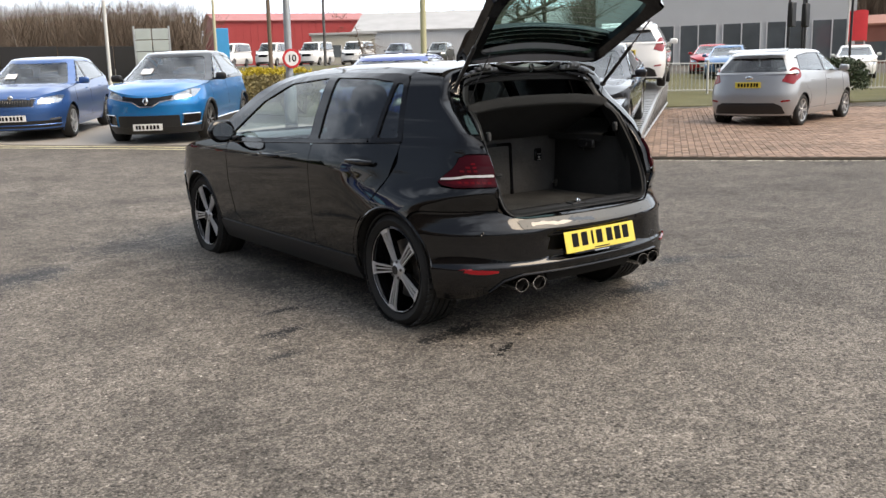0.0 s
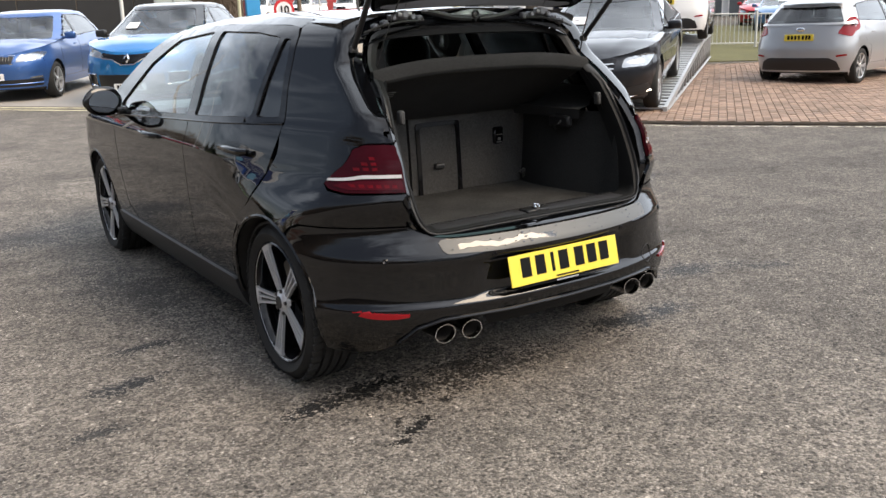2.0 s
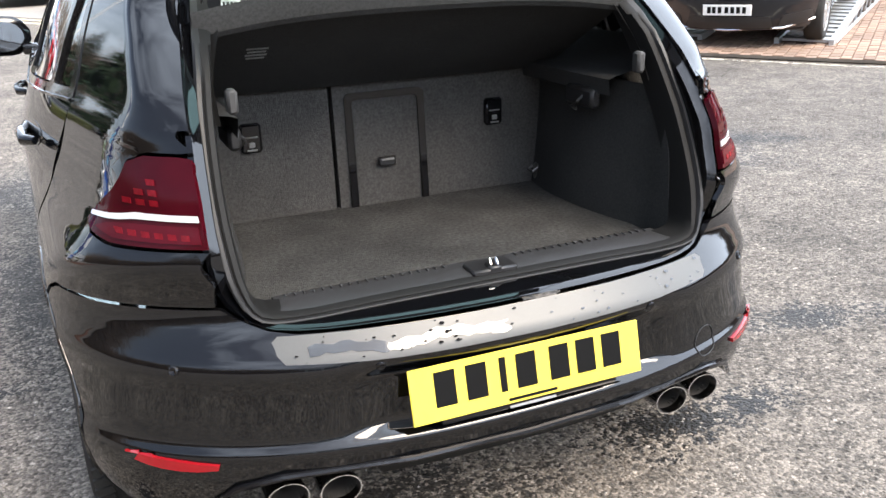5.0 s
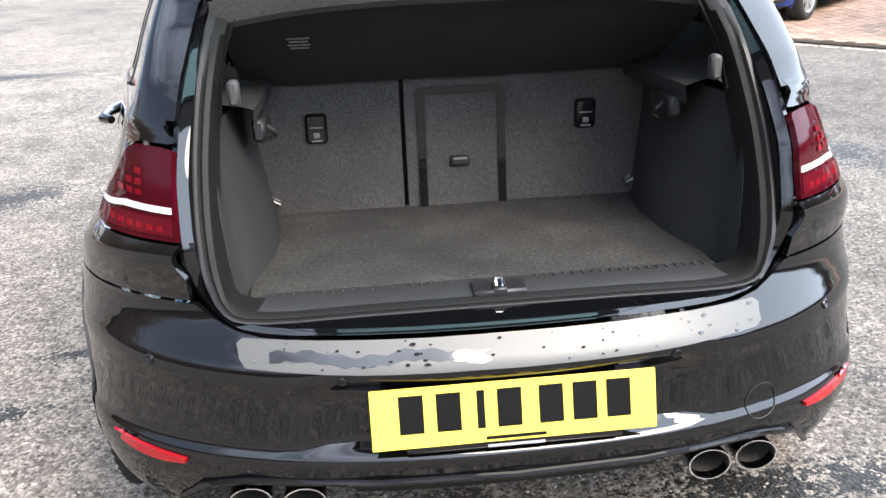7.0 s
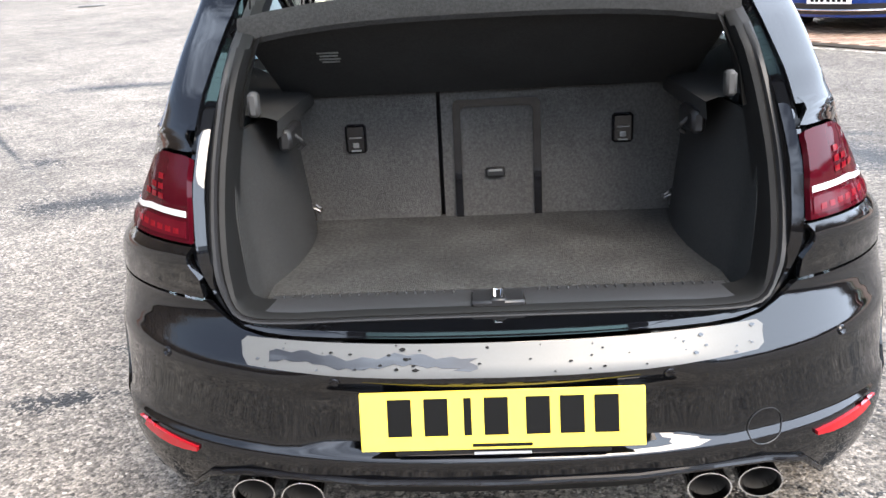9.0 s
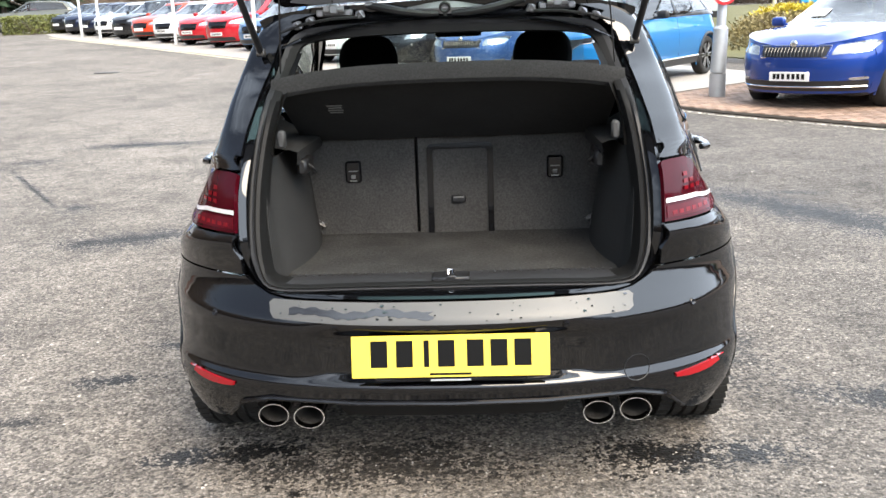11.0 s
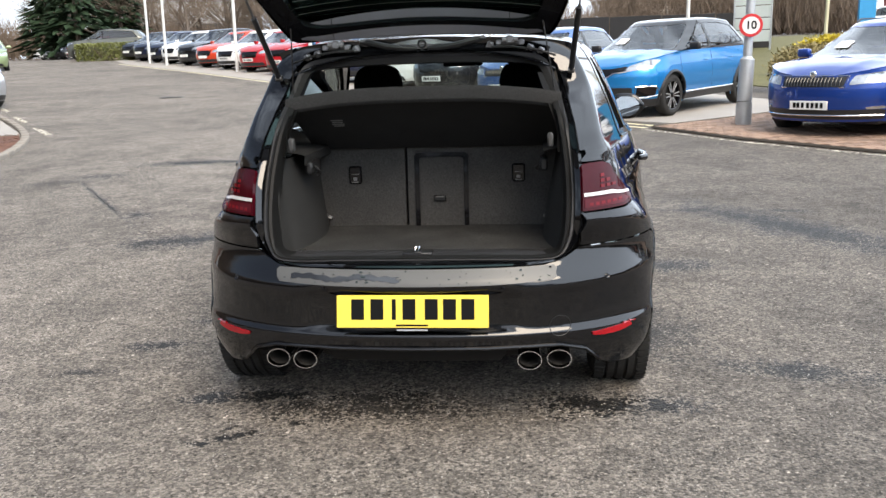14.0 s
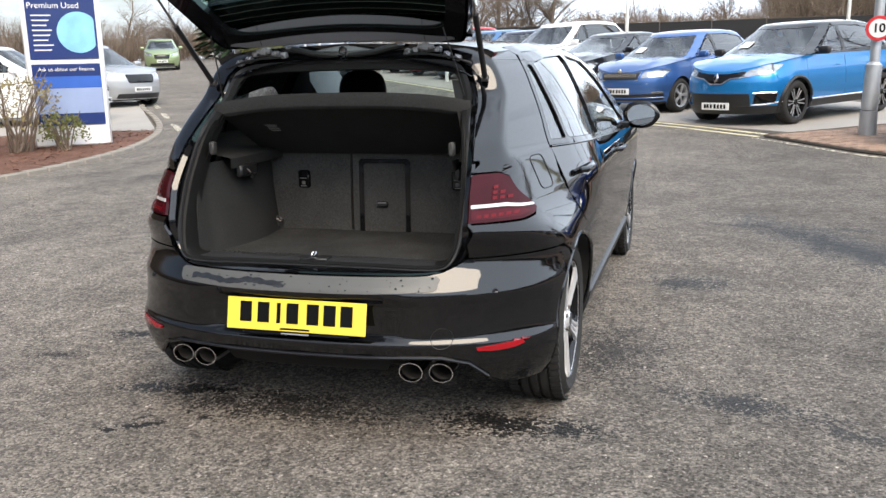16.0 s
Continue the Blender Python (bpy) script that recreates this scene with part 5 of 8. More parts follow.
class Car:
    """A road car from a few sizes. Local frame: rear at y=0, front at y=L, wheels on z=0."""

    def __init__(s, label, color, L=4.1, W=.88, H=1.48, wb=2.55, fo=.85, R=.31, cowl=1.05, cz=.98, head=1.85, rear_roof=.55, nose=.74, belt=.96, low=.20,
                 roof_mat=None, clad=False, spokes=5, rim_mat=None, group="", face="plain", fine=True, rails=False, category="car", name="parked_car", boxy=1.0, wind=True):
        s.L, s.W, s.H, s.wb, s.fo, s.R, s.cowl, s.cz, s.head, s.rr, s.nose, s.belt, s.low = L, W, H, wb, fo, R, cowl, cz, head, rear_roof, nose, belt, low
        s.fine, s.boxy, s.droop = fine, boxy, (.02 if boxy > 1.3 else .075)
        s.paint = color
        s.ob = thing(name, label, category, group)
        s.build(roof_mat or color, clad, spokes, rim_mat or M_SILVER, face, rails)

    wz = staticmethod(table([(.15, .90), (.3, .965), (.5, 1.0), (.68, 1.0), (.82, .985), (.95, .955), (1.1, .92)]))
    r0 = staticmethod(table([(.15, .06), (.4, .0), (.6, .0), (.75, .035), (1.0, .10), (1.2, .14)]))

    def f1(s, z):
        """How far the nose lies behind the front end at height z."""
        return float(np.interp(z, [.15, .3, .5, s.nose - .17, s.nose - .09, s.nose - .03], [.07, .02, .0, .008, .03, .075]))

    def front(s, off=0):
        def fn(x, z):
            t = min(abs(x) / (s.W * s.wz(z)), .9995)
            return (x, s.L - s.f1(z) - .72 * (1 - (1 - t ** 2.2) ** (1 / 2.2)) + off, z)
        return fn

    def back(s, off=0):
        def fn(x, z):
            t = min(abs(x) / (s.W * s.wz(z)), .9995)
            return (x, s.r0(z) + .45 * (1 - (1 - t ** 2.6) ** (1 / 2.6)) - off, z)
        return fn

    def hx(s, y, z):
        w, a, b = s.W * s.wz(z), s.r0(z), s.L - s.f1(z)
        if y < a + .45:
            t = min(max((a + .45 - y) / .45, 0), 1)
            return w * (1 - t ** 2.6) ** (1 / 2.6)
        if y > b - .72:
            t = min(max((y - b + .72) / .72, 0), 1)
            return w * (1 - t ** 2.2) ** (1 / 2.2)
        return w

    def side(s, off=0):
        return lambda y, z: (s.hx(y, z) + off, y, z)

    def topz(s, y):
        d = s.L - y
        if d > s.cowl:
            return s.cz + .03 * (d - s.cowl) / (s.L - s.cowl)
        k = s.cz - s.nose
        return float(np.interp(d, [0, .075, .14, .3, .6, s.cowl], [s.nose - .05, s.nose - .03, s.nose + .08 * k, s.nose + .42 * k, s.nose + .75 * k, s.cz]))

    # cabin above the belt: t from 0 at the belt to 1 at the roof
    def ght(s, t, y=None):
        return s.cz + .01 + (s.H - .045 - s.cz - .01) * t

    def gz_(s, t, y):
        """Height in the cabin's side at t, under the arch of the roof."""
        h = (s.ghf(1) - s.ghr(1)) / 2
        q = min(max((y - s.ghr(1) - h * 1.1) / h, -1.3), 1.3)
        return s.ght(t) - t * (.04 if q > 0 else s.droop) * q * q

    def ghw(s, t):
        return s.W * (.945 - .235 * s.boxy ** -1 * t ** 1.25)

    def ghf(s, t):
        return s.L - s.cowl + .12 - (s.head - s.cowl + .12) * t ** .93

    def ghr(s, t):
        return .10 + (s.rr - .10) * t ** 1.15

    def gside(s, off=0):
        def fn(y, t):
            w, a, b = s.ghw(t), s.ghr(t), s.ghf(t)
            if y < a + .4:
                k = min(max((a + .4 - y) / .4, 0), 1)
                w *= (1 - k ** 3) ** (1 / 3)
            elif y > b - .5:
                k = min(max((y - b + .5) / .5, 0), 1)
                w *= (1 - k ** 2.4) ** (1 / 2.4)
            return (w + off, y, s.gz_(t, y))
        return fn

    def gfront(s, off=0):
        def fn(x, t):
            k = min(abs(x) / s.ghw(t), .9995)
            y = s.ghf(t) - .5 * (1 - (1 - k ** 2.4) ** (1 / 2.4))
            return (x, y + off, s.gz_(t, y) + off * .6)
        return fn

    def gback(s, off=0):
        def fn(x, t):
            k = min(abs(x) / s.ghw(t), .9995)
            y = s.ghr(t) + .4 * (1 - (1 - k ** 3) ** (1 / 3))
            return (x, y - off, s.gz_(t, y) + off * .3)
        return fn

    def two(s, name, make, mat, label=""):
        part(name, make(), mat, s.ob, label)
        part(name, mirror_x(make()), mat, s.ob, label)

    def build(s, roof_mat, clad, spokes, rim_mat, face, rails):
        L, W = s.L, s.W
        ya, yb = L - s.fo - s.wb, L - s.fo
        ar = s.R + .045
        c = .05 if s.fine else .09
        lo = s.low
        # flanks with their wheel arches
        side = [(.30, lo + .02)] + [(ya + ar * math.cos(radians(a)), s.R + ar * math.sin(radians(a))) for a in np.linspace(205, -25, 15)] + [(ya + ar + .05, lo), (yb - ar - .05, lo)]
        side += [(yb + ar * math.cos(radians(a)), s.R + ar * math.sin(radians(a))) for a in np.linspace(205, -25, 15)] + [(L - .42, lo + .02)]
        top = [(y, s.topz(y)) for y in np.linspace(L - .42, .30, 22)]
        s.two("flank", lambda: trim(side + top, s.side(), cell=c, rim=.01, flip=False), s.paint)
        xe = lambda y, z: s.hx(y, z)
        fx = xe(L - .42, s.nose)
        fo_ = [(xe(L - .42, z) + .004, z) for z in np.linspace(lo + .02, s.topz(L - .42), 6)]
        yc = lambda x: s.front()(x, s.nose)[1]
        nose_top = [(x, s.topz(yc(x))) for x in np.linspace(fx - .02, -fx + .02, 19)]
        part("front_bumper", trim(fo_ + nose_top + [(-x, z) for x, z in fo_[::-1]], s.front(), cell=c * .8, rim=.01, flip=True), s.paint, s.ob)
        zr = s.topz(.30)
        ro = [(xe(.30, z) + .004, z) for z in np.linspace(lo + .02, zr, 6)]
        part("rear_end", trim(ro + [(-x, z) for x, z in ro[::-1]], s.back(), cell=c, rim=.01, flip=False), s.paint, s.ob)

        def deck(x, y):
            z = s.topz(y)
            w = max(.1, s.hx(y, s.nose))
            fade = min(1, max(0, (yc(min(abs(x), .97 * W)) - y) / .35))
            ridge = .010 * math.exp(-((abs(x) - .52 * w) / .07) ** 2) * fade
            return (x, y, z + .05 * fade * (1 - min(1, (x / w) ** 2)) + ridge - .002)
        hood = [(s.hx(y, s.nose) - .004, y) for y in np.linspace(L - s.cowl - .10, L - .46, 8)]
        rim_ = [(x, yc(x) - .004) for x in np.linspace(fx - .03, -fx + .03, 17)]
        part("bonnet", trim(hood + rim_ + [(-x, y) for x, y in hood[::-1]], deck, cell=c, rim=.01), s.paint, s.ob)
        dk = [(s.hx(y, .7) - .03, y) for y in np.linspace(.25, L - s.cowl - .02, 9)]
        part("cabin_floor", trim(dk + [(-x, y) for x, y in dk[::-1]], lambda x, y: (x, y, s.cz - .42), cell=.3, rim=0), M_SEAT, s.ob)
        ledge_ = [(s.ghw(0) - .01, y) for y in (.30, .62)]
        part("rear_shelf", trim(ledge_ + [(-x, y) for x, y in ledge_[::-1]], lambda x, y: (x, y, s.topz(y) - .01), cell=.2, rim=.02), M_SEAT, s.ob)
        cowl_ = [(s.ghw(0) - .02, L - s.cowl - .42), (s.ghw(0) - .05, L - s.cowl - .20), (.5 * W, L - s.cowl - .02), (0, L - s.cowl + .08)]
        part("dashboard", trim(cowl_ + [(-x, y) for x, y in cowl_[::-1][1:]], lambda x, y: (x, y, s.cz - .01 + .05 * min(1, max(0, (L - s.cowl - .05 - y) / .2))), cell=.1, rim=.22), M_BLACKTRIM, s.ob)
        # cabin shell, open where the panes are
        ym = (ya + yb) / 2 - .05
        T = np.linspace(0, 1, 9)
        gf_, gs_, gb_ = s.gfront(), s.gside(), s.gback()
        scr = rpoly([(s.ghw(.06) * .88, .05), (s.ghw(.93) * .86, .92), (-s.ghw(.93) * .86, .92), (-s.ghw(.06) * .88, .05)], .05)
        rear = rpoly([(s.ghw(.12) * .84, .12), (s.ghw(.9) * .80, .90), (-s.ghw(.9) * .80, .90), (-s.ghw(.12) * .84, .12)], .06)
        fo2 = [(s.ghw(t) * .98, t) for t in T]
        part("windscreen_frame", trim(fo2 + [(-x, t) for x, t in fo2[::-1]], gf_, holes=[scr], cell=.07, cx=.06, rim=0, flip=True), roof_mat, s.ob)
        part("rear_window_frame", trim(fo2 + [(-x, t) for x, t in fo2[::-1]], gb_, holes=[rear], cell=.07, cx=.06, rim=0, flip=False), s.paint if face == "rear" else roof_mat, s.ob)
        yf = lambda t: gf_(s.ghw(t) * .98, t)[1]
        yr = lambda t: gb_(s.ghw(t) * .98, t)[1]
        fw = rpoly([(ym + .04, .075), (yf(.07) - .13, .07), (yf(.84) - .065, .86), (ym + .04, .90)], .04)
        rw = rpoly([(yr(.26) + .16, .20), (ym - .05, .08), (ym - .05, .90), (yr(.84) + .14, .83)], .05)
        band = rpoly([(yr(.22) + .11, .155), (ym, .045), (yf(.05) - .06, .04), (yf(.88) - .045, .89), (ym, .93), (yr(.86) + .10, .875)], .05)
        so = [(yr(t) - .004, t) for t in T] + [(yf(t) + .004, t) for t in T[::-1]]
        s.two("cabin_side", lambda: trim(so, gs_, holes=[band], cell=.07, cx=.09, rim=.006, flip=False), roof_mat)
        s.two("window_surround", lambda: trim(band, s.gside(.001), holes=[fw, rw], cell=.05, cx=.06, rim=.012, flip=False), M_GLOSSBLK)
        bm = bmesh.new()
        w = s.ghw(1)
        right = [gf_(w * k, 1) for k in (0, .3, .6, .8, .92, .98)] + [gs_(y, 1) for y in np.linspace(yf(1), yr(1), 12)[1:-1]] + [gb_(w * k, 1) for k in (.98, .92, .8, .5, 0)]
        tl = right + [(-x, y, z) for x, y, z in right[::-1][1:-1]]
        cy = (s.ghf(1) + s.ghr(1)) / 2
        loops = [tl] + [[(x * k, cy + (y - cy) * k, s.gz_(1, cy + (y - cy) * k) + dz) for x, y, z in tl] for k, dz in ((.97, .014), (.9, .026), (.72, .038), (.4, .044), (.02, .046))]
        loft(bm, loops, cap=(False, True))
        bmesh.ops.recalc_face_normals(bm, faces=bm.faces[:])
        part("roof", bm, roof_mat, s.ob)
        # glazing
        part("windscreen", trim(scr, s.gfront(-.004), cell=.08, cx=.1, rim=0, flip=True), G_CLEAR, s.ob)
        part("rear_window", trim(rear, s.gback(-.004), cell=.08, cx=.1, rim=0, flip=False), G_TINT, s.ob)
        for nm, q in (("front_door_window", fw), ("rear_door_window", rw)):
            s.two(nm, lambda q=q: trim(q, s.gside(-.006), cell=.08, cx=.1, rim=0, flip=False), G_CLEAR if nm[0] == "f" else G_TINT)
        if s.fine:
            s.seats(ym)
        # wheels
        key = (spokes, s.R, rim_mat.name)
        if key not in WHEELS:
            WHEELS[key] = wheel_set(spokes, s.R, s.R * .70, rim_mat, two_tone=face == "crossover")
        ty, faces = WHEELS[key]
        for y in (ya, yb):
            for sg in (1, -1):
                wh = new("wheel", ty)
                wh.parent = s.ob
                wh.matrix_local = Matrix.Translation((sg * (W - .115), y, s.R)) @ (Matrix.Identity(4) if sg == 1 else Matrix.Rotation(math.pi, 4, "Z"))
                for nm, me in faces:
                    o = new(nm, me)
                    o.parent = wh
        bm = bmesh.new()
        box(bm, (0, L / 2, lo + .06), (W * 1.62, L - .7, .16), .02)
        for y in (ya, yb):
            box(bm, (0, y, s.R + .1), (W * 1.5, ar * 1.7, s.R * 1.2))
        part("underbody", bm, M_SOOT, s.ob)
        # mirrors, handles, door gaps
        ymir = s.ghf(.1) - .42

        def mirror_():
            bm = bmesh.new()
            box(bm, (W + .085, ymir, s.cz + .07), (.19, .10, .125), .048, None, 3)
            box(bm, (W - .02, ymir + .01, s.cz + .03), (.10, .04, .04), .01)
            return bm
        s.two("door_mirror", mirror_, M_BLACKTRIM if clad else s.paint)
        if s.fine:
            for y in (ym + .12, ym - .82):
                s.two("door_handle", lambda y=y: (lambda b: (tube(b, [(s.hx(y, .86) - .004, y, .86), (s.hx(y, .86) + .02, y + .05, .862), (s.hx(y, .86) + .02, y + .13, .862), (s.hx(y, .86) - .004, y + .18, .86)], .010, 6), b)[1])(bmesh.new()), s.paint)
            for pts in ([(ym, z) for z in np.linspace(.3, s.cz - .03, 6)], [(L - s.cowl - .12, z) for z in np.linspace(.32, s.cz - .05, 6)], [(ya + ar + .02 - (.25 if z > .62 else 0), z) for z in (.32, .5, .62, .75, s.cz - .03)], [(y, .335) for y in np.linspace(ya + ar + .05, yb - ar - .05, 6)]):
                s.two("door_gap", lambda pts=pts: (lambda b: (tube(b, [(s.hx(y, z) - .001, y, z) for y, z in pts], .004, 4), b)[1])(bmesh.new()), M_SEAL)
        if clad:
            sk = [(ya + ar - .01, lo), (yb - ar + .01, lo), (yb - ar - .02, .34), (ya + ar + .02, .36)]
            s.two("side_cladding", lambda: trim(sk, s.side(.01), cell=.06, cx=.1, rim=.02, flip=False), M_BLACKTRIM)
            s.two("cladding_strip", lambda: (lambda b: (tube(b, [(s.hx(y, .37) + .012, y, .365 + .0 * y) for y in np.linspace(ya + ar + .05, yb - ar - .02, 8)], .014, 6), b)[1])(bmesh.new()), M_CHROME)
            for yy in (ya, yb):
                s.two("arch_cladding", lambda yy=yy: (lambda b: (tube(b, [(s.hx(yy + (ar + .012) * math.cos(radians(a)), s.R + (ar + .012) * math.sin(radians(a))) + .004, yy + (ar + .012) * math.cos(radians(a)), s.R + (ar + .012) * math.sin(radians(a))) for a in np.linspace(-15, 195, 16)], .024, 6), b)[1])(bmesh.new()), M_BLACKTRIM)
        if rails:
            s.two("roof_bar", lambda: (lambda b: (tube(b, [(s.ghw(1) - .02, s.ghf(1) - .35, s.H - .05), (s.ghw(1) - .02, s.ghf(1) - .45, s.H + .0), (s.ghw(1) - .03, s.rr + .55, s.H + .0), (s.ghw(1) - .03, s.rr + .4, s.H - .05)], .014, 6), b)[1])(bmesh.new()), M_BLACKTRIM)
        s.face(face)

    def seats(s, ym):
        """Front seats, rear bench and wheel, as seen through the panes."""
        for x in (-.36, .36):
            bm = bmesh.new()
            box(bm, (x, ym + .02, s.cz - .14), (.46, .12, .50), .05, Matrix.Rotation(radians(14), 4, "X"), 2)
            part("front_seat", bm, M_SEAT, s.ob)
            bm = bmesh.new()
            box(bm, (x, ym - .05, s.cz + .21), (.24, .09, .17), .04, None, 2)
            part("headrest", bm, M_SEAT, s.ob)
        bm = bmesh.new()
        box(bm, (0, s.rr + .42, s.cz - .12), (1.2, .13, .42), .05, None, 2)
        part("rear_bench", bm, M_SEAT, s.ob)
        bm = bmesh.new()
        tube(bm, [(.36 + .17 * math.cos(a), ym + .62 + .06 * math.sin(a), s.cz + .02 + .15 * math.sin(a)) for a in np.linspace(0, 2 * math.pi, 17)[:-1]], .014, 6, closed=True)
        part("steering_wheel", bm, M_BLACKTRIM, s.ob)
        bm = bmesh.new()
        box(bm, (0, s.ghf(.85) - .12, s.ght(.80)), (.22, .03, .06), .012)
        part("inside_mirror", bm, M_GLOSSBLK, s.ob)

    def plate(s, front=True, z=.45, w=.50):
        bm = bmesh.new()
        y = (s.front()(0, z)[1] + .022) if front else (s.back()(0, z)[1] - .022)
        box(bm, (0, y, z), (w, .012, .11), .003)
        pl = part("number_plate", bm, M_WHITEPL if front else M_YELLOW, s.ob)
        if s.fine:
            k = 1 if front else -1
            for x in (-.17, -.11, -.05, .01, .08, .14, .19):
                bm = bmesh.new()
                box(bm, (x - .005, y + k * .0075, z), (.038, .002, .065))
                part("plate_bar", bm, M_INK, pl)

    def patch(s, name, pts, mat, off=.008, r=.02, label="", two=True, back=False, cell=.03):
        ch = s.back if back else s.front
        mk = lambda: trim(rpoly(pts, r, 3), ch(off), cell=cell, rim=.012, flip=not back)
        if two:
            s.two(name, mk, mat, label)
        else:
            part(name, mk(), mat, s.ob, label)

    def slats(s, x0, x1, z0, z1, n, mat, vertical=True):
        for i in range(n):
            bm = bmesh.new()
            f = s.front(.018)
            if vertical:
                x = x0 + (x1 - x0) * (i + .5) / n
                tube(bm, [f(x, z0), f(x, (z0 + z1) / 2), f(x, z1)], .007, 4)
            else:
                z = z0 + (z1 - z0) * (i + .5) / n
                tube(bm, [f(x, z) for x in np.linspace(x0, x1, 9)], .011, 4)
            part("grille_bar", bm, mat, s.ob)

    def face(s, kind):
        W, n = s.W, s.nose
        if kind == "none":
            return
        if kind in ("crossover", "fabia", "saloon"):
            part("windscreen_sheet", trim([(.24, .30), (.46, .30), (.45, .52), (.24, .52)], s.gfront(.011), cell=.06, rim=.001, flip=True), M_WHITEPL, s.ob, "white price sheet in the windscreen")
        if kind == "crossover":
            s.patch("headlamp", [(.44 * W, n - .12), (.86 * W, n - .06), (.93 * W, n + .06), (.80 * W, n + .07), (.52 * W, n - .02)], M_LAMP, label="clear swept-back headlamp")
            s.patch("grille", [(0, n - .20), (.10, n - .20), (.24, n - .12), (.50 * W, n - .10), (.50 * W, n - .02), (.2, n - .055), (0, n - .06), (-.2, n - .055), (-.50 * W, n - .02), (-.50 * W, n - .10), (-.24, n - .12), (-.10, n - .20)], M_GLOSSBLK, two=False, label="gloss black winged grille")
            for pts in ([(-.5 * W, n - .105), (-.24, n - .128), (-.1, n - .21), (.1, n - .21), (.24, n - .128), (.5 * W, n - .105)],):
                bm = bmesh.new()
                tube(bm, [s.front(.016)(x, z) for x, z in pts], .008, 6)
                part("grille_strip", bm, M_CHROME, s.ob)
            bm = bmesh.new()
            f = s.front(.03)
            v = [bm.verts.new(f(x, z)) for x, z in ((0, n - .19), (.055, n - .115), (0, n - .04), (-.055, n - .115))]
            u = [bm.verts.new((a.co.x * .55, a.co.y + .02, (a.co.z - n + .115) * .6 + n - .115)) for a in v]
            for i in range(4):
                bm.faces.new((v[i], v[(i + 1) % 4], u[(i + 1) % 4], u[i]))
            part("badge", bm, M_CHROME, s.ob, smooth=False)
            s.patch("lower_grille", [(-.60 * W, .30), (.60 * W, .30), (.60 * W, .50), (-.60 * W, .50)], M_BLACKTRIM, two=False)
            s.patch("lower_bumper", [(-.97 * W, .19), (.97 * W, .19), (.97 * W, .31), (-.97 * W, .31)], M_BLACKTRIM, off=.012, two=False)
            s.patch("fog_lamp_panel", [(.64 * W, .34), (.90 * W, .36), (.93 * W, .50), (.68 * W, .50)], M_GLOSSBLK, off=.012)
            for sg in (1, -1):
                bm = bmesh.new()
                tube(bm, [s.front(.02)(sg * x * W, z) for x, z in ((.63, .33), (.66, .51), (.92, .51), (.95, .37), (.8, .335))], .013, 6, closed=True)
                part("fog_lamp_frame", bm, M_CHROME, s.ob)
            s.plate(True, .31)
        elif kind == "fabia":
            s.patch("headlamp", [(.50 * W, n - .13), (.88 * W, n - .10), (.95 * W, n + .01), (.86 * W, n + .03), (.54 * W, n - .02)], M_LAMP, label="clear headlamp")
            s.patch("grille", [(-.44 * W, n - .15), (.44 * W, n - .15), (.47 * W, n - .03), (-.47 * W, n - .03)], M_BLACKTRIM, two=False)
            s.slats(-.42 * W, .42 * W, n - .14, n - .04, 17, M_GLOSSBLK)
            bm = bmesh.new()
            tube(bm, [s.front(.014)(x * W, z) for x, z in ((-.46, n - .155), (.46, n - .155), (.49, n - .02), (0, n - .015), (-.49, n - .02))], .008, 6, closed=True)
            part("grille_frame", bm, M_CHROME, s.ob)
            s.patch("lower_grille", [(-.85 * W, .25), (.85 * W, .25), (.88 * W, .37), (-.88 * W, .37)], M_BLACKTRIM, two=False)
            bm = bmesh.new()
            tube(bm, [s.front(.016)(x * W, .30) for x in np.linspace(-.86, .86, 13)], .010, 6)
            part("bumper_strip", bm, M_CHROME if s.L > 4.4 else s.paint, s.ob)
            s.patch("fog_lamp", [(.70 * W, .375), (.88 * W, .38), (.88 * W, .415), (.70 * W, .405)], M_LAMP, off=.012)
            bm = bmesh.new()
            bmesh.ops.create_uvsphere(bm, u_segments=12, v_segments=8, radius=.045)
            bmesh.ops.scale(bm, vec=(1, .3, 1), verts=bm.verts[:])
            bmesh.ops.translate(bm, vec=s.front(.012)(0, n + .0), verts=bm.verts[:])
            part("badge", bm, M_CHROME, s.ob)
            s.plate(True, .425)
        elif kind == "saloon":
            s.patch("headlamp", [(.52 * W, n - .13), (.86 * W, n - .13), (.95 * W, n + .0), (.84 * W, n + .02), (.56 * W, n - .02)], M_LAMP, label="clear headlamp")
            s.patch("grille", [(-.40 * W, n - .20), (.40 * W, n - .20), (.46 * W, n - .02), (-.46 * W, n - .02)], M_GLOSSBLK, two=False)
            s.slats(-.42 * W, .42 * W, n - .17, n - .05, 2, M_CHROME, False)
            bm = bmesh.new()
            c = Vector(s.front(.035)(0, n - .11))
            tube(bm, [c + Vector((.085 * math.cos(a), 0, .085 * math.sin(a))) for a in np.linspace(0, 2 * math.pi, 21)[:-1]], .010, 6, closed=True)
            part("badge", bm, M_CHROME, s.ob)
            s.patch("side_intake", [(.55 * W, .25), (.90 * W, .27), (.88 * W, .40), (.60 * W, .37)], M_BLACKTRIM)
            s.patch("lower_grille", [(-.50 * W, .24), (.50 * W, .24), (.47 * W, .36), (-.47 * W, .36)], M_BLACKTRIM, two=False)
            bm = bmesh.new()
            tube(bm, [s.front(.02)(x * W, z) for x, z in ((-.9, .30), (-.6, .235), (0, .225), (.6, .235), (.9, .30))], .012, 6)
            part("bumper_strip", bm, M_CHROME, s.ob)
            s.plate(True, .44)
        elif kind == "rear":
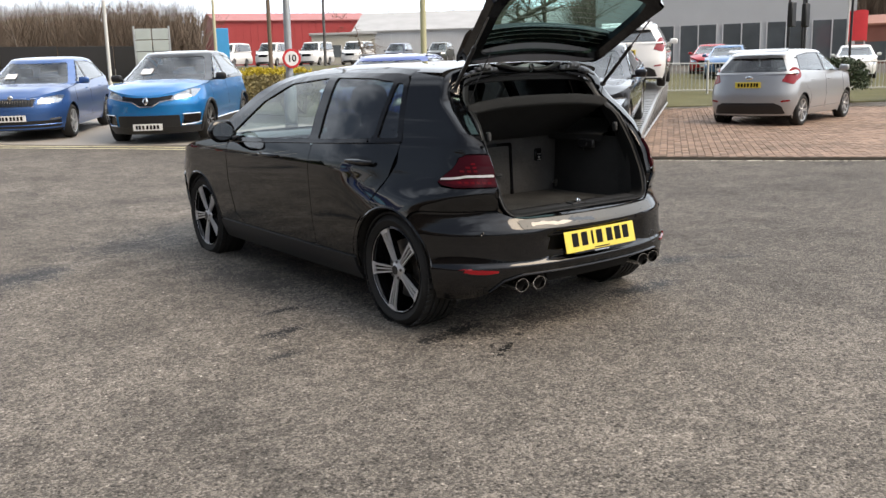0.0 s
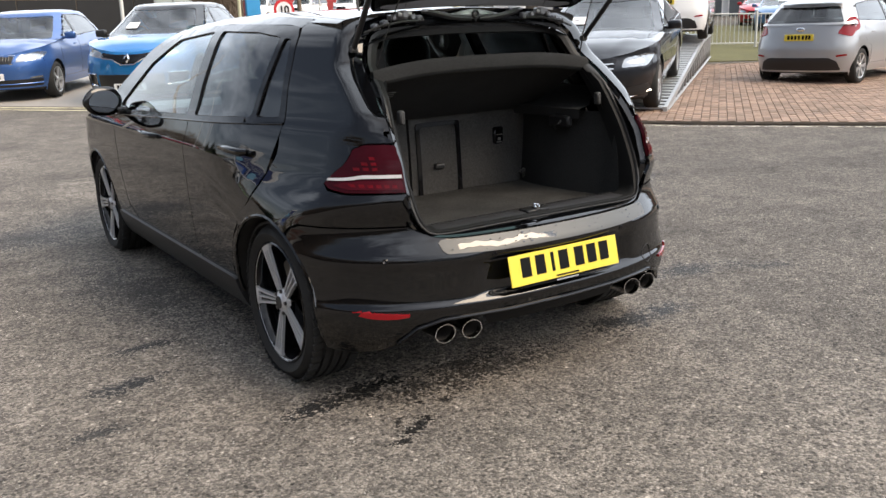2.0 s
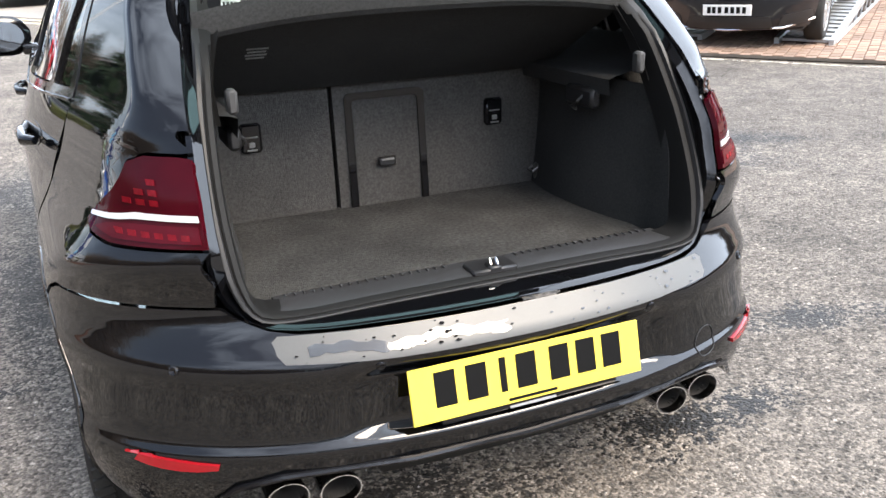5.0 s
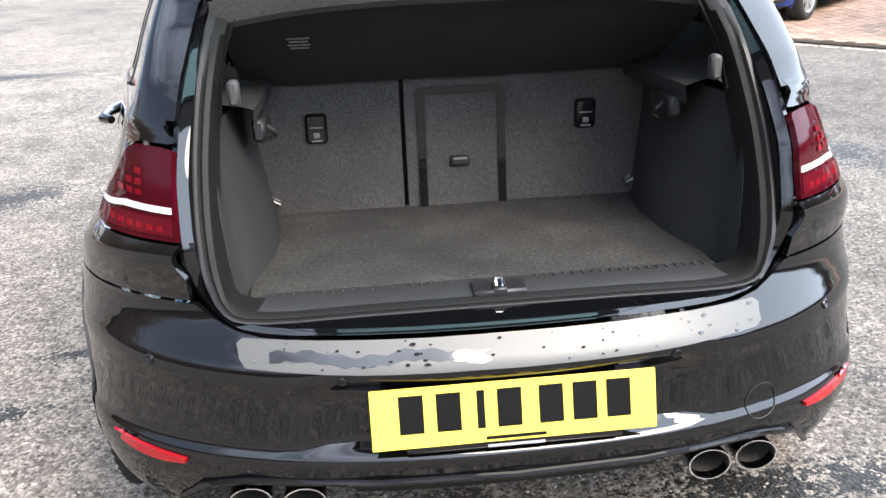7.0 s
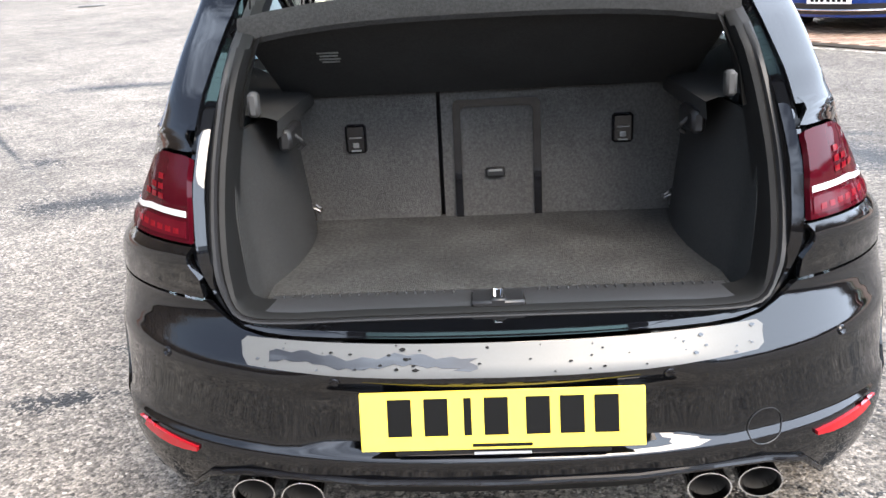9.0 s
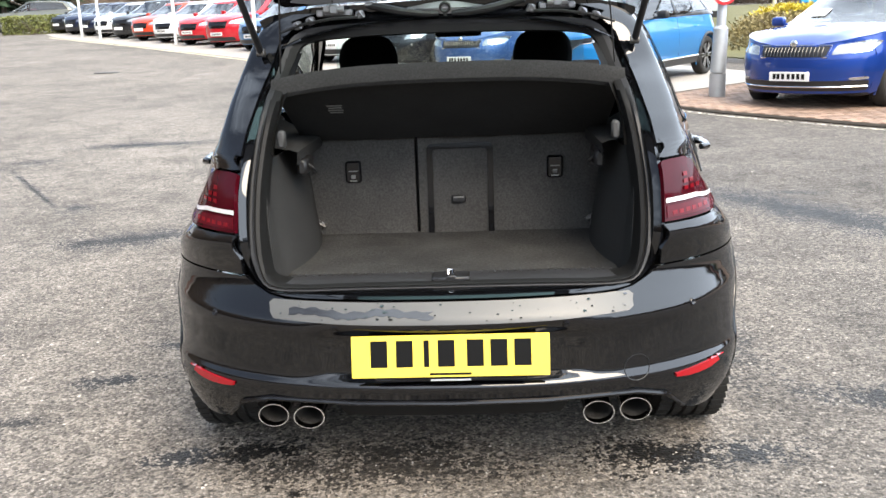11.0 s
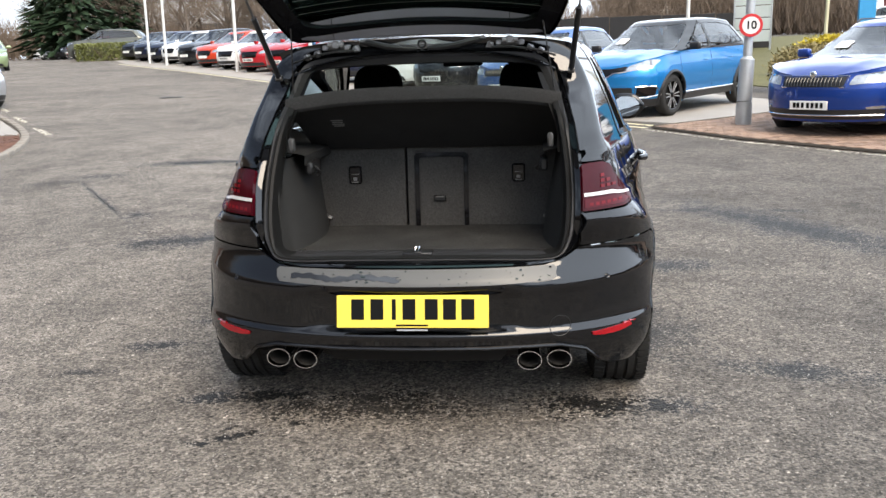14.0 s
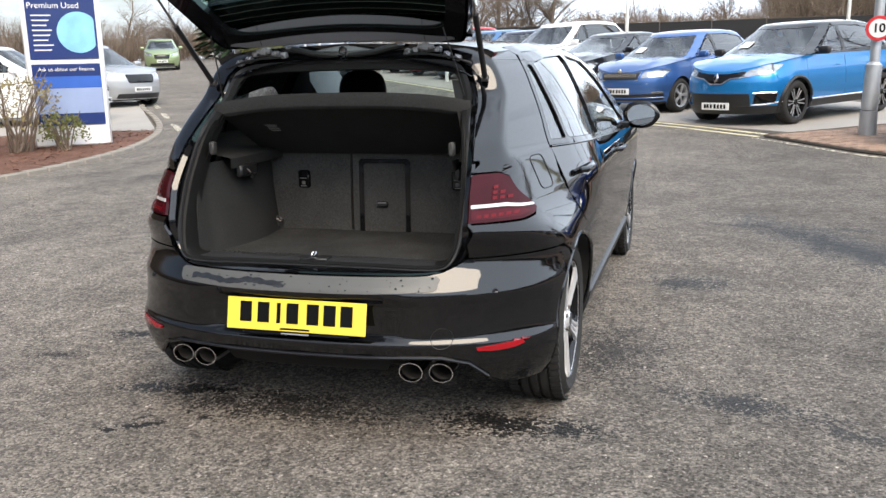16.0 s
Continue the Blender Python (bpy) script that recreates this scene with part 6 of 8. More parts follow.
            s.patch("tail_lamp", [(.70 * W, .86), (.93 * W, .80), (.98 * W, .96), (.90 * W, 1.12), (.84 * W, 1.12)], M_REFLRED, back=True, off=.012, label="red tail lamp")
            s.patch("bumper_insert", [(-.80 * W, .25), (.80 * W, .25), (.74 * W, .40), (.60 * W, .46), (-.60 * W, .46), (-.74 * W, .40)], M_BLACKTRIM, back=True, two=False, label="black rear bumper insert")
            s.patch("bumper_reflector", [(.72 * W, .47), (.90 * W, .49), (.90 * W, .52), (.72 * W, .505)], M_REFLRED, back=True, off=.012)
            s.plate(False, .80)
            bm = bmesh.new()
            bmesh.ops.create_uvsphere(bm, u_segments=12, v_segments=8, radius=.06)
            bmesh.ops.scale(bm, vec=(1.2, .25, .6), verts=bm.verts[:])
            bmesh.ops.translate(bm, vec=s.back(.01)(0, .93), verts=bm.verts[:])
            part("badge", bm, M_CHROME, s.ob)
            bm = bmesh.new()
            loft(bm, [[(x, s.rr - .10 + .25 * (x / s.W) ** 2, s.H - .045), (x, s.rr + .1, s.H - .0), (x, s.rr + .1, s.H - .06)] for x in np.linspace(-.58, .58, 9)], cap=(True, True))
            bmesh.ops.recalc_face_normals(bm, faces=bm.faces[:])
            part("roof_spoiler", bm, s.paint, s.ob)
        else:
            s.patch("headlamp", [(.50 * W, n - .12), (.86 * W, n - .10), (.95 * W, n + .02), (.84 * W, n + .03), (.56 * W, n - .02)], M_LAMP, cell=.05)
            s.patch("grille", [(-.40 * W, n - .24), (.40 * W, n - .24), (.46 * W, n - .03), (-.46 * W, n - .03)], M_GLOSSBLK, two=False, cell=.06)
            s.patch("lower_grille", [(-.70 * W, .24), (.70 * W, .24), (.66 * W, .36), (-.66 * W, .36)], M_BLACKTRIM, two=False, cell=.06)
            s.plate(True, .46)

    def park(s, x, y, fx, fy, lift=0.0, pitch=0.0, dz=0.0):
        """Stand the car with the middle of its front at (x, y), facing (fx, fy)."""
        h = math.hypot(fx, fy)
        fx, fy = fx / h, fy / h
        rx, ry = x - fx * s.L, y - fy * s.L
        z0, z1 = gz(rx, ry), gz(x, y)
        tilt = math.degrees(math.atan2(z1 - z0, s.L)) + pitch
        s.ob.matrix_world = Matrix.Translation((rx, ry, z0 + lift)) @ Matrix.Rotation(math.atan2(-fx, fy), 4, "Z") @ Matrix.Rotation(radians(tilt), 4, "X")
        return s


P_AZURE = paint("azure_paint", (.005, .20, .50))
P_MIDBLUE = paint("mid_blue_paint", (.045, .125, .33))
P_DEEP = paint("deep_blue_paint", (.008, .045, .25))
P_NAVY = paint("navy_paint", (.010, .016, .045))
P_DARK = paint("dark_grey_paint", (.014, .015, .019))
P_SILVER = paint("silver_paint", (.46, .47, .47), .6)
P_PALESIL = paint("pale_silver_paint", (.40, .41, .42), .35)
P_WHITE = paint("white_car_paint", (.78, .78, .77), 0)
P_REDC = paint("red_car_paint", (.42, .012, .02), .1)
P_ORANGE = paint("orange_red_paint", (.52, .045, .015), .1)
P_STEELB = paint("steel_blue_paint", (.055, .15, .30))
P_OLIVE = paint("grey_olive_paint", (.10, .105, .09))
P_GREEN = paint("pale_green_paint", (.30, .38, .20))
P_ROOFBLK = paint("black_roof_paint", (.008, .008, .009), 0)

Car("bright blue crossover with a black roof, parked nose out", P_AZURE, L=4.12, W=.875, H=1.57, wb=2.605, fo=.86, R=.335, cowl=1.0, cz=1.03, head=1.75, rear_roof=.55, nose=.86, low=.24, roof_mat=P_ROOFBLK, clad=True, spokes=6, face="crossover").park(1.5, 11.75, -.60, -.80)
Car("mid blue small hatchback parked nose out", P_MIDBLUE, L=3.99, W=.85, H=1.46, wb=2.47, fo=.82, R=.305, cowl=1.0, cz=.95, head=1.7, rear_roof=.5, nose=.78, face="fabia").park(-.2, 13.88, -.50, -.866)
Car("deep blue estate car with roof bars, parked nose out", P_DEEP, L=4.67, W=.90, H=1.47, wb=2.69, fo=.90, R=.325, cowl=1.15, cz=.96, head=1.95, rear_roof=.45, nose=.80, face="fabia", rails=True, spokes=7).park(3.87, 8.65, -.72, -.69)
Car("dark grey saloon on the loading ramp", P_DARK, L=4.69, W=.90, H=1.44, wb=2.84, fo=.80, R=.335, cowl=1.25, cz=.94, head=2.1, rear_roof=1.1, nose=.76, face="saloon", spokes=10, rim_mat=M_SILVER).park(5.75, 6.1, -.80, -.60, lift=.30, pitch=-3.7)
Car("white hatchback at the top of the loading ramp", P_WHITE, L=4.36, W=.91, H=1.48, wb=2.65, fo=.9, R=.325, face="rear", spokes=5, rim_mat=M_STEELDK).park(15.6, 13.25, .80, .60, lift=.62)
Car("silver five-door hatchback with a black bumper insert", P_PALESIL, L=3.95, W=.86, H=1.47, wb=2.49, fo=.80, R=.30, cowl=.95, cz=.99, head=1.6, rear_roof=.38, nose=.78, face="rear", spokes=7).park(15.35, 7.75, .98, .20)
_mid = [("black small hatchback with round lamps", P_DARK, dict(L=3.85, W=.86, H=1.42, nose=.80), (-1.8, 16.5)), ("white sport utility car", P_WHITE, dict(L=4.5, W=.92, H=1.68, cz=1.10, nose=.92, R=.35, wb=2.7), (-3.4, 19.1)), ("dark hatchback in the row", P_NAVY, dict(L=4.2, W=.89, H=1.48), (-5.0, 21.8))]
for k, (lb, pm, kw, (x, y)) in enumerate(_mid):
    a = (k + 1) / 4
    Car(lb, pm, group="cars for sale in the row", **kw).park(x, y, -.49, -.87)
_row = [("steel blue hatchback in the row", P_STEELB), ("bright red crossover in the row", P_REDC), ("bright red hatchback in the row", P_REDC), ("white hatchback in the row", P_WHITE), ("orange-red hatchback in the row", P_ORANGE), ("black hatchback in the row", P_DARK),
        ("white hatchback in the row", P_WHITE), ("navy hatchback in the row", P_NAVY), ("navy hatchback in the row", P_NAVY), ("dark saloon at the row's end", P_DARK)]
for k, (lb, pm) in enumerate(_row):
    Car(lb, pm, L=4.3, W=.89, H=(1.47, 1.58, 1.46, 1.45, 1.42, 1.52, 1.45, 1.43, 1.43, 1.44)[k], cz=(.96, 1.04, .96, .95, .93, .98, .95, .95, .95, .95)[k], nose=(.78, .88, .78, .76, .74, .82, .76, .76, .76, .76)[k], R=.315, fine=k < 4, group="cars for sale in the row").park(-6.62 - 1.6 * k, 24.4 + 2.0 * k, -.47, -.88)
Car("grey-green sport utility car behind a low hedge", P_OLIVE, L=4.7, W=.93, H=1.68, cz=1.1, nose=.95, R=.36, fine=False).park(-26.3, 46.2, -.98, -.2)
for k, (lb, pm) in enumerate((("red car at the far end of the yard", P_REDC), ("dark car at the far end of the yard", P_DARK), ("white car at the far end of the yard", P_WHITE), ("white car at the far end of the yard", P_WHITE))):
    Car(lb, pm, fine=False, group="cars at the far end").park(-31.0 - 3.4 * k, 54.5 + 4.5 * k, -.75, -.66)
Car("silver people carrier beside the entrance kerb", P_PALESIL, L=4.38, W=.91, H=1.6, cz=1.02, nose=.86, R=.32).park(-12.2, 16.5, .95, -.30)
Car("white car behind the sign", P_WHITE, L=4.5, W=.91, H=1.65, cz=1.05, nose=.88, R=.34).park(-10.6, 13.0, .93, .36)
Car("pale green small car coming down the drive", P_GREEN, L=3.6, W=.83, H=1.5, cz=1.0, nose=.82, R=.29).park(-23.9, 34.8, .55, -.83)
for k in range(9):
    van = k < 4 or k == 6
    x, y = 26.5 + 3.0 * k, 68.5 - 2.1 * k
    Car("white panel van behind the verge" if van else "grey car behind the verge", P_WHITE if van else (P_OLIVE, P_SILVER, P_NAVY, P_SILVER, P_NAVY)[k % 5], L=5.0 if van else 4.4, W=.95 if van else .9, H=2.0 if van else 1.75, cz=1.2 if van else 1.05, cowl=.8, head=1.3, rear_roof=.2, nose=1.0 if van else .88, R=.33, fine=False, boxy=1.6 if van else 1.1,
        category="van" if van else "car", name="parked_van" if van else "parked_car", group="vehicles behind the verge").park(x, y, -.75, -.66)
for k, (x, y, pm, lb) in enumerate(((29.5, 20.5, P_STEELB, "blue car beyond the railings"), (35, 17.5, P_WHITE, "white car beyond the railings"), (39, 15.0, P_REDC, "red car beyond the railings"), (43.5, 12.5, P_GREEN, "green car beyond the railings"), (33, 24, P_REDC, "red car beyond the railings"))):
    Car(lb, pm, fine=False, group="cars beyond the railings").park(x, y, -.86, -.5)

# ---- markings, paving and kerbs ----
def strip(pts, w, dz=.006, step=.8):
    """A flat band along a line on the ground."""
    bm = bmesh.new()
    dense = []
    for (x0, y0), (x1, y1) in zip(pts, pts[1:]):
        n = max(1, int(math.hypot(x1 - x0, y1 - y0) / step))
        dense += [(x0 + (x1 - x0) * i / n, y0 + (y1 - y0) * i / n) for i in range(n)]
    dense.append(pts[-1])
    rows = []
    for i, (x, y) in enumerate(dense):
        a, b = dense[max(0, i - 1)], dense[min(len(dense) - 1, i + 1)]
        d = Vector((b[0] - a[0], b[1] - a[1])).normalized()
        nx, ny = -d.y * w / 2, d.x * w / 2
        rows.append([(x + nx, y + ny, gz(x + nx, y + ny) + dz), (x - nx, y - ny, gz(x - nx, y - ny) + dz)])
    loft(bm, rows, closed=False)
    bmesh.ops.recalc_face_normals(bm, faces=bm.faces[:])
    for f in bm.faces:
        if f.normal.z < 0:
            f.normal_flip()
    return bm


def sheet(poly, dz, cell=.6):
    bm = trim(poly, lambda x, y: (x, y, gz(x, y) + dz), cell=cell, rim=.03)
    return bm


def worn(name, color, cover=.6, scale=9):
    """Road paint rubbed through in places to the asphalt below."""
    m = material(name, color, .75, noise_scale=6, noise_amt=.15, grain=.2, grain_scale=120)
    nt = m.node_tree
    n = nt.nodes.new("ShaderNodeTexNoise")
    n.inputs["Scale"].default_value, n.inputs["Detail"].default_value = scale, 6
    g = nt.nodes.new("ShaderNodeNewGeometry")
    nt.links.new(g.outputs["Position"], n.inputs["Vector"])
    r = nt.nodes.new("ShaderNodeMapRange")
    r.inputs["From Min"].default_value, r.inputs["From Max"].default_value = 1 - cover - .06, 1 - cover + .06
    nt.links.new(n.outputs["Fac"], r.inputs["Value"])
    nt.links.new(r.outputs[0], nt.nodes["Principled BSDF"].inputs["Alpha"])
    return m


M_CREAM = worn("worn_cream_line", (.62, .55, .36), .62)
M_WLINE = worn("worn_white_line", (.54, .49, .385), .50, 16)
M_CONC = material("pale_concrete", (.30, .275, .245), .85, noise_scale=.9, noise_amt=.2, grain=.25, grain_scale=90, bump=.2, bump_scale=60)
M_KERB = material("kerb_concrete", (.21, .185, .155), .85, noise_scale=4, noise_amt=.25, grain=.2, grain_scale=120, bump=.25, bump_scale=70)
M_GRASS = material("rough_grass", (.105, .098, .042), .9, spec=.2, noise_scale=.8, noise_amt=.35, grain=.45, grain_scale=22, bump=.8, bump_scale=25)
M_BARK = material("bark_chippings", (.12, .052, .032), .9, noise_scale=8, noise_amt=.4, grain=.5, grain_scale=60, bump=.9, bump_scale=45)
LINE_A = [(2.3, 10.45), (1.2, 11.75), (-.35, 13.3), (-2.6, 16.4), (-5.5, 20.7), (-11.2, 28.1), (-19.6, 38.5)]
for nm, bm in (("line_1", strip(LINE_A, .11)), ("line_2", strip([(x - .24, y - .17) for x, y in LINE_A[:4]], .10))):
    tagged(part(nm, bm, M_CREAM, None), "worn cream line along the parked cars", "road line", "", "structure")
EDGE = [(2.0, 10.15), (2.34, 9.62), (3.0, 8.52), (3.49, 7.95), (4.43, 6.85), (6.1, 4.75), (6.95, 3.9), (8.15, 2.66), (15, -4.4)]
tagged(part("line_3", strip([(x - .01, y - .01) for x, y in EDGE], .075), M_WLINE, None), "worn white line along the brick paving", "road line", "", "structure")
for k in range(11):
    a, b = Vector((-7.75, 11.2)), Vector((-28.5, 38.2))
    p, q = a.lerp(b, k / 11), a.lerp(b, (k + .55) / 11)
    tagged(part("line_%d" % (4 + k), strip([tuple(p), tuple(q)], .12), M_WLINE, None), "worn cream dash along the drive", "road line", "", "structure")
cb = part("pavement", sheet([(2.6, 10.75), (1.2, 11.95), (-.3, 13.5), (-2.5, 16.6), (-5.4, 20.8), (-11.1, 28.2), (-19.4, 38.6), (-22, 43), (-16, 49), (-5, 34), (2, 20), (5.6, 13.4)], .010, .9), M_CONC, None)
tagged(cb, "pale stained concrete under the parked cars", "pavement", "", "structure")

# grass beyond the paving
for nm, poly in (("grass", [(3.5, 21.5), (6.5, 15.5), (12, 17), (22, 30), (32, 48), (20, 64), (6, 33)]), ("grass", [(12.2, 13.3), (19.6, 9.6), (40, 2), (48, 16), (26, 30), (14, 18)])):
    tagged(part(nm, sheet(poly, .02, 1.2), M_GRASS, None), "rough winter grass verge", "grass", "", "stuff")

# brick paving: base, single bricks near the camera, the rest joined
BR_O, BR_D, BR_N = Vector((2.16, 10.22)), Vector((.628, -.778)).normalized(), Vector((.778, .628)).normalized()
brick_line = table([(0, 0.0), (1.8, -.26), (4, -.21), (6.7, -.20), (9.6, .06), (20, .3)])


def brick_xy(u, v):
    p = BR_O + BR_D * u + BR_N * (v + brick_line(u))
    return p.x, p.y


M_SAND = material("paving_joints", (.14, .12, .10), .95, noise_scale=3, noise_amt=.3, grain=.3, grain_scale=150)
bbase = part("pavement", trim([(-.02, -.02), (18.0, -.02), (18.0, 11.2), (8.5, 11.2), (3.5, 7.0), (-.02, 6.0)], lambda u, v: (*brick_xy(u, v), gz(*brick_xy(u, v)) + .012), cell=.6, rim=.03, flip=True), M_SAND, None)
tagged(bbase, "red-brown brick paving under the parked cars", "pavement", "", "structure")


def brick_mat():
    m = material("paving_brick", (.265, .176, .128), .85, noise_scale=30, noise_amt=.15, grain=.25, grain_scale=260, bump=.25, bump_scale=180)
    nt = m.node_tree
    b = nt.nodes["Principled BSDF"]
    src = b.inputs["Base Color"].links[0].from_socket
    oi = nt.nodes.new("ShaderNodeObjectInfo")
    ge = nt.nodes.new("ShaderNodeNewGeometry")
    ad = nt.nodes.new("ShaderNodeMath")
    ad.operation = "ADD"
    nt.links.new(oi.outputs["Random"], ad.inputs[0])
    nt.links.new(ge.outputs["Random Per Island"], ad.inputs[1])
    fr = nt.nodes.new("ShaderNodeMath")
    fr.operation = "FRACT"
    nt.links.new(ad.outputs[0], fr.inputs[0])
    n = nt.nodes.new("ShaderNodeTexNoise")
    n.inputs["Scale"].default_value, n.inputs["Detail"].default_value = .8, 4
    nt.links.new(ge.outputs["Position"], n.inputs["Vector"])
    m2 = nt.nodes.new("ShaderNodeMath")
    m2.operation = "MULTIPLY_ADD"
    m2.inputs[1].default_value, m2.inputs[2].default_value = .5, .70
    nt.links.new(fr.outputs[0], m2.inputs[0])
    m3 = nt.nodes.new("ShaderNodeMath")
    m3.operation = "MULTIPLY_ADD"
    m3.inputs[1].default_value, m3.inputs[2].default_value = .9, .55
    nt.links.new(n.outputs["Fac"], m3.inputs[0])
    m4 = nt.nodes.new("ShaderNodeMath")
    m4.operation = "MULTIPLY"
    nt.links.new(m2.outputs[0], m4.inputs[0])
    nt.links.new(m3.outputs[0], m4.inputs[1])
    sc = nt.nodes.new("ShaderNodeVectorMath")
    sc.operation = "SCALE"
    nt.links.new(src, sc.inputs[0])
    nt.links.new(m4.outputs[0], sc.inputs["Scale"])
    nt.links.new(sc.outputs[0], b.inputs["Base Color"])
    return m


M_BRICK = brick_mat()

# left-hand bed with its kerb
KERB = curve([(-6.7, 4.4), (-6.62, 5.7), (-6.62, 7.1), (-6.88, 8.5), (-7.5, 10.0), (-8.42, 11.55), (-9.85, 13.5), (-12.2, 16.4), (-15.5, 20.8)], False, 4)
kerb = thing("kerb", "curved pale concrete kerb round the planting bed", "kerb", kind="structure")
for i in range(0, len(KERB) - 1, 1):
    bm = bmesh.new()
    (x0, y0), (x1, y1) = KERB[i], KERB[i + 1]
    d = Vector((x1 - x0, y1 - y0))
    ln = d.length
    box(bm, (0, 0, 0), (.125, ln - .008, .20), .015)
    part("kerb_stone", bm, M_KERB, kerb).matrix_world = Matrix.Translation(((x0 + x1) / 2, (y0 + y1) / 2, gz(x0, y0) / 2 + gz(x1, y1) / 2 - .04)) @ Matrix.Rotation(math.atan2(-d.x, d.y), 4, "Z")
BED = [(-6.75, 4.4), (-6.67, 5.7), (-6.68, 7.1), (-6.94, 8.5), (-7.55, 10.0), (-8.1, 10.9), (-9.6, 10.6), (-12.5, 8.6), (-13, 4)]
tagged(part("planting_bed", trim(BED, lambda x, y: (x, y, gz(x, y) + .04 + .03 * noise.noise(Vector((x * 2, y * 2, 0)))), cell=.2, rim=.06), M_BARK, None), "planting bed covered with red-brown bark chippings", "flower bed", "", "structure")
random.seed(8)
bm = bmesh.new()
for _ in range(5200):
    x, y = random.uniform(-10.5, -6.5), random.uniform(4.4, 11)
    if not _inside([np.array(BED)], np.array([(x, y)]))[0]:
        continue
    a, l, w = random.uniform(0, 6.3), random.uniform(.02, .055), random.uniform(.008, .02)
    c = Vector((x, y, gz(x, y) + .058 + .03 * noise.noise(Vector((x * 2, y * 2, 0))) + random.uniform(0, .012)))
    u = Vector((math.cos(a), math.sin(a), random.uniform(-.3, .3))) * l
    v = Vector((-math.sin(a), math.cos(a), random.uniform(-.3, .3))) * w
    bm.faces.new([bm.verts.new(c + u), bm.verts.new(c + v), bm.verts.new(c - u), bm.verts.new(c - v)])
M_CHIP = material("bark_chip", (.16, .075, .045), .85, noise_scale=11, noise_amt=.5, grain=.3)
tagged(part("bark_chips", bm, M_CHIP, None, smooth=False), "loose red-brown bark chips on the bed", "bark", "", "stuff")
tagged(part("pavement", trim([(-8.15, 11.0), (-8.5, 11.5), (-9.95, 13.4), (-15.6, 20.8), (-24, 24), (-26, 12), (-13, 8.7), (-9.6, 10.7)], lambda x, y: (x, y, gz(x, y) + .045), cell=.8, rim=.06), M_CONC, None), "pale slab paving behind the kerb", "pavement", "", "structure")

# ---- totem sign ----
TO = thing("totem_sign", "tall white totem sign with dark blue printed panels", "sign", m=Matrix.Translation((-8.08, 8.52, gz(-8.1, 8.5) + .05)) @ Matrix.Rotation(math.atan2(.63, .78), 4, "Z"))
M_SIGNW = material("white_sign_metal", (.72, .72, .72), .35, coat=.3, noise_scale=3, noise_amt=.08)
M_SIGNN = material("dark_blue_print", (.012, .030, .135), .25, coat=.4, noise_scale=1.5, noise_amt=.3)
M_SIGNB = material("mid_blue_print", (.03, .11, .42), .25, coat=.4, noise_scale=1.2, noise_amt=.35)
M_SIGNP = material("pale_blue_print", (.26, .33, .50), .25, coat=.4, noise_scale=1.5, noise_amt=.25)
M_GLOBE = material("globe_print", (.22, .52, .74), .25, coat=.4, noise_scale=5, noise_amt=.35)


def tpart(name, c, sz, mat, parent=None, bevel=.004):
    bm = bmesh.new()
    box(bm, (c[0] * .76 + .175, c[1], c[2]), (sz[0] * .76, sz[1], sz[2]), bevel)
    return part(name, bm, mat, parent or TO)


tpart("body", (0, .13, 1.6), (1.45, .26, 3.2), M_SIGNW, None, .03)
pa = tpart("panel", (.0, -.008, 2.06), (1.26, .016, 1.50), M_SIGNN)
pb = tpart("panel", (.0, -.008, .78), (1.26, .016, .92), M_SIGNN)
tpart("printed_band", (0, -.018, .97), (1.25, .006, .17), M_SIGNB, pb, 0)
tpart("printed_band", (0, -.018, .69), (1.25, .006, .38), M_SIGNP, pb, 0)
bm = bmesh.new()
spin(bm, [(.006, .0001), (.006, .30), (0, .303)], 40)
bmesh.ops.transform(bm, matrix=Matrix.Translation((.40, -.016, 1.70)) @ Matrix.Rotation(radians(-90), 4, "Z"), verts=bm.verts[:])
for v in bm.verts:
    v.co.x = min(v.co.x, .625)
part("printed_globe", bm, M_GLOBE, pa)
for i in range(8):
    tpart("text_bar", (-.36 - .02 * (i % 3), -.019, 1.95 - .072 * i), (.36 - .05 * (i % 3), .004, .018), M_WHITE, pa, 0)


def lettering(text, size, m, mat, parent, name="lettering", bold=0.0):
    cu = bpy.data.curves.new(name, "FONT")
    cu.body, cu.size, cu.extrude, cu.offset, cu.align_x, cu.align_y = text, size, .002, bold, "CENTER", "CENTER"
    tmp = bpy.data.objects.new(name, cu)
    scene.collection.objects.link(tmp)
    bpy.context.view_layer.update()
    me = bpy.data.meshes.new_from_object(tmp.evaluated_get(bpy.context.evaluated_depsgraph_get()))
    bpy.data.objects.remove(tmp)
    me.materials.append(mat)
    o = new(name, me)
    o.parent = parent
    o.matrix_local = m
    return o


_face = Matrix.Rotation(radians(90), 4, "X")
lettering("Premium Used", .12, Matrix.Translation((.08, -.02, 2.09)) @ _face, M_WHITE, pa)
lettering("Ask us about our finance", .078, Matrix.Translation((.175, -.022, 1.16)) @ _face, M_WHITE, pb)

# ---- lamp column with the speed sign ----
M_GALV = material("galvanised_steel", (.42, .44, .45), .45, metal=.6, noise_scale=7, noise_amt=.2, grain=.1)
M_POLEW = material("white_pole_paint", (.62, .62, .60), .5, noise_scale=5, noise_amt=.12)
M_SIGNRED = material("sign_red", (.55, .02, .025), .4, noise_scale=6, noise_amt=.08)


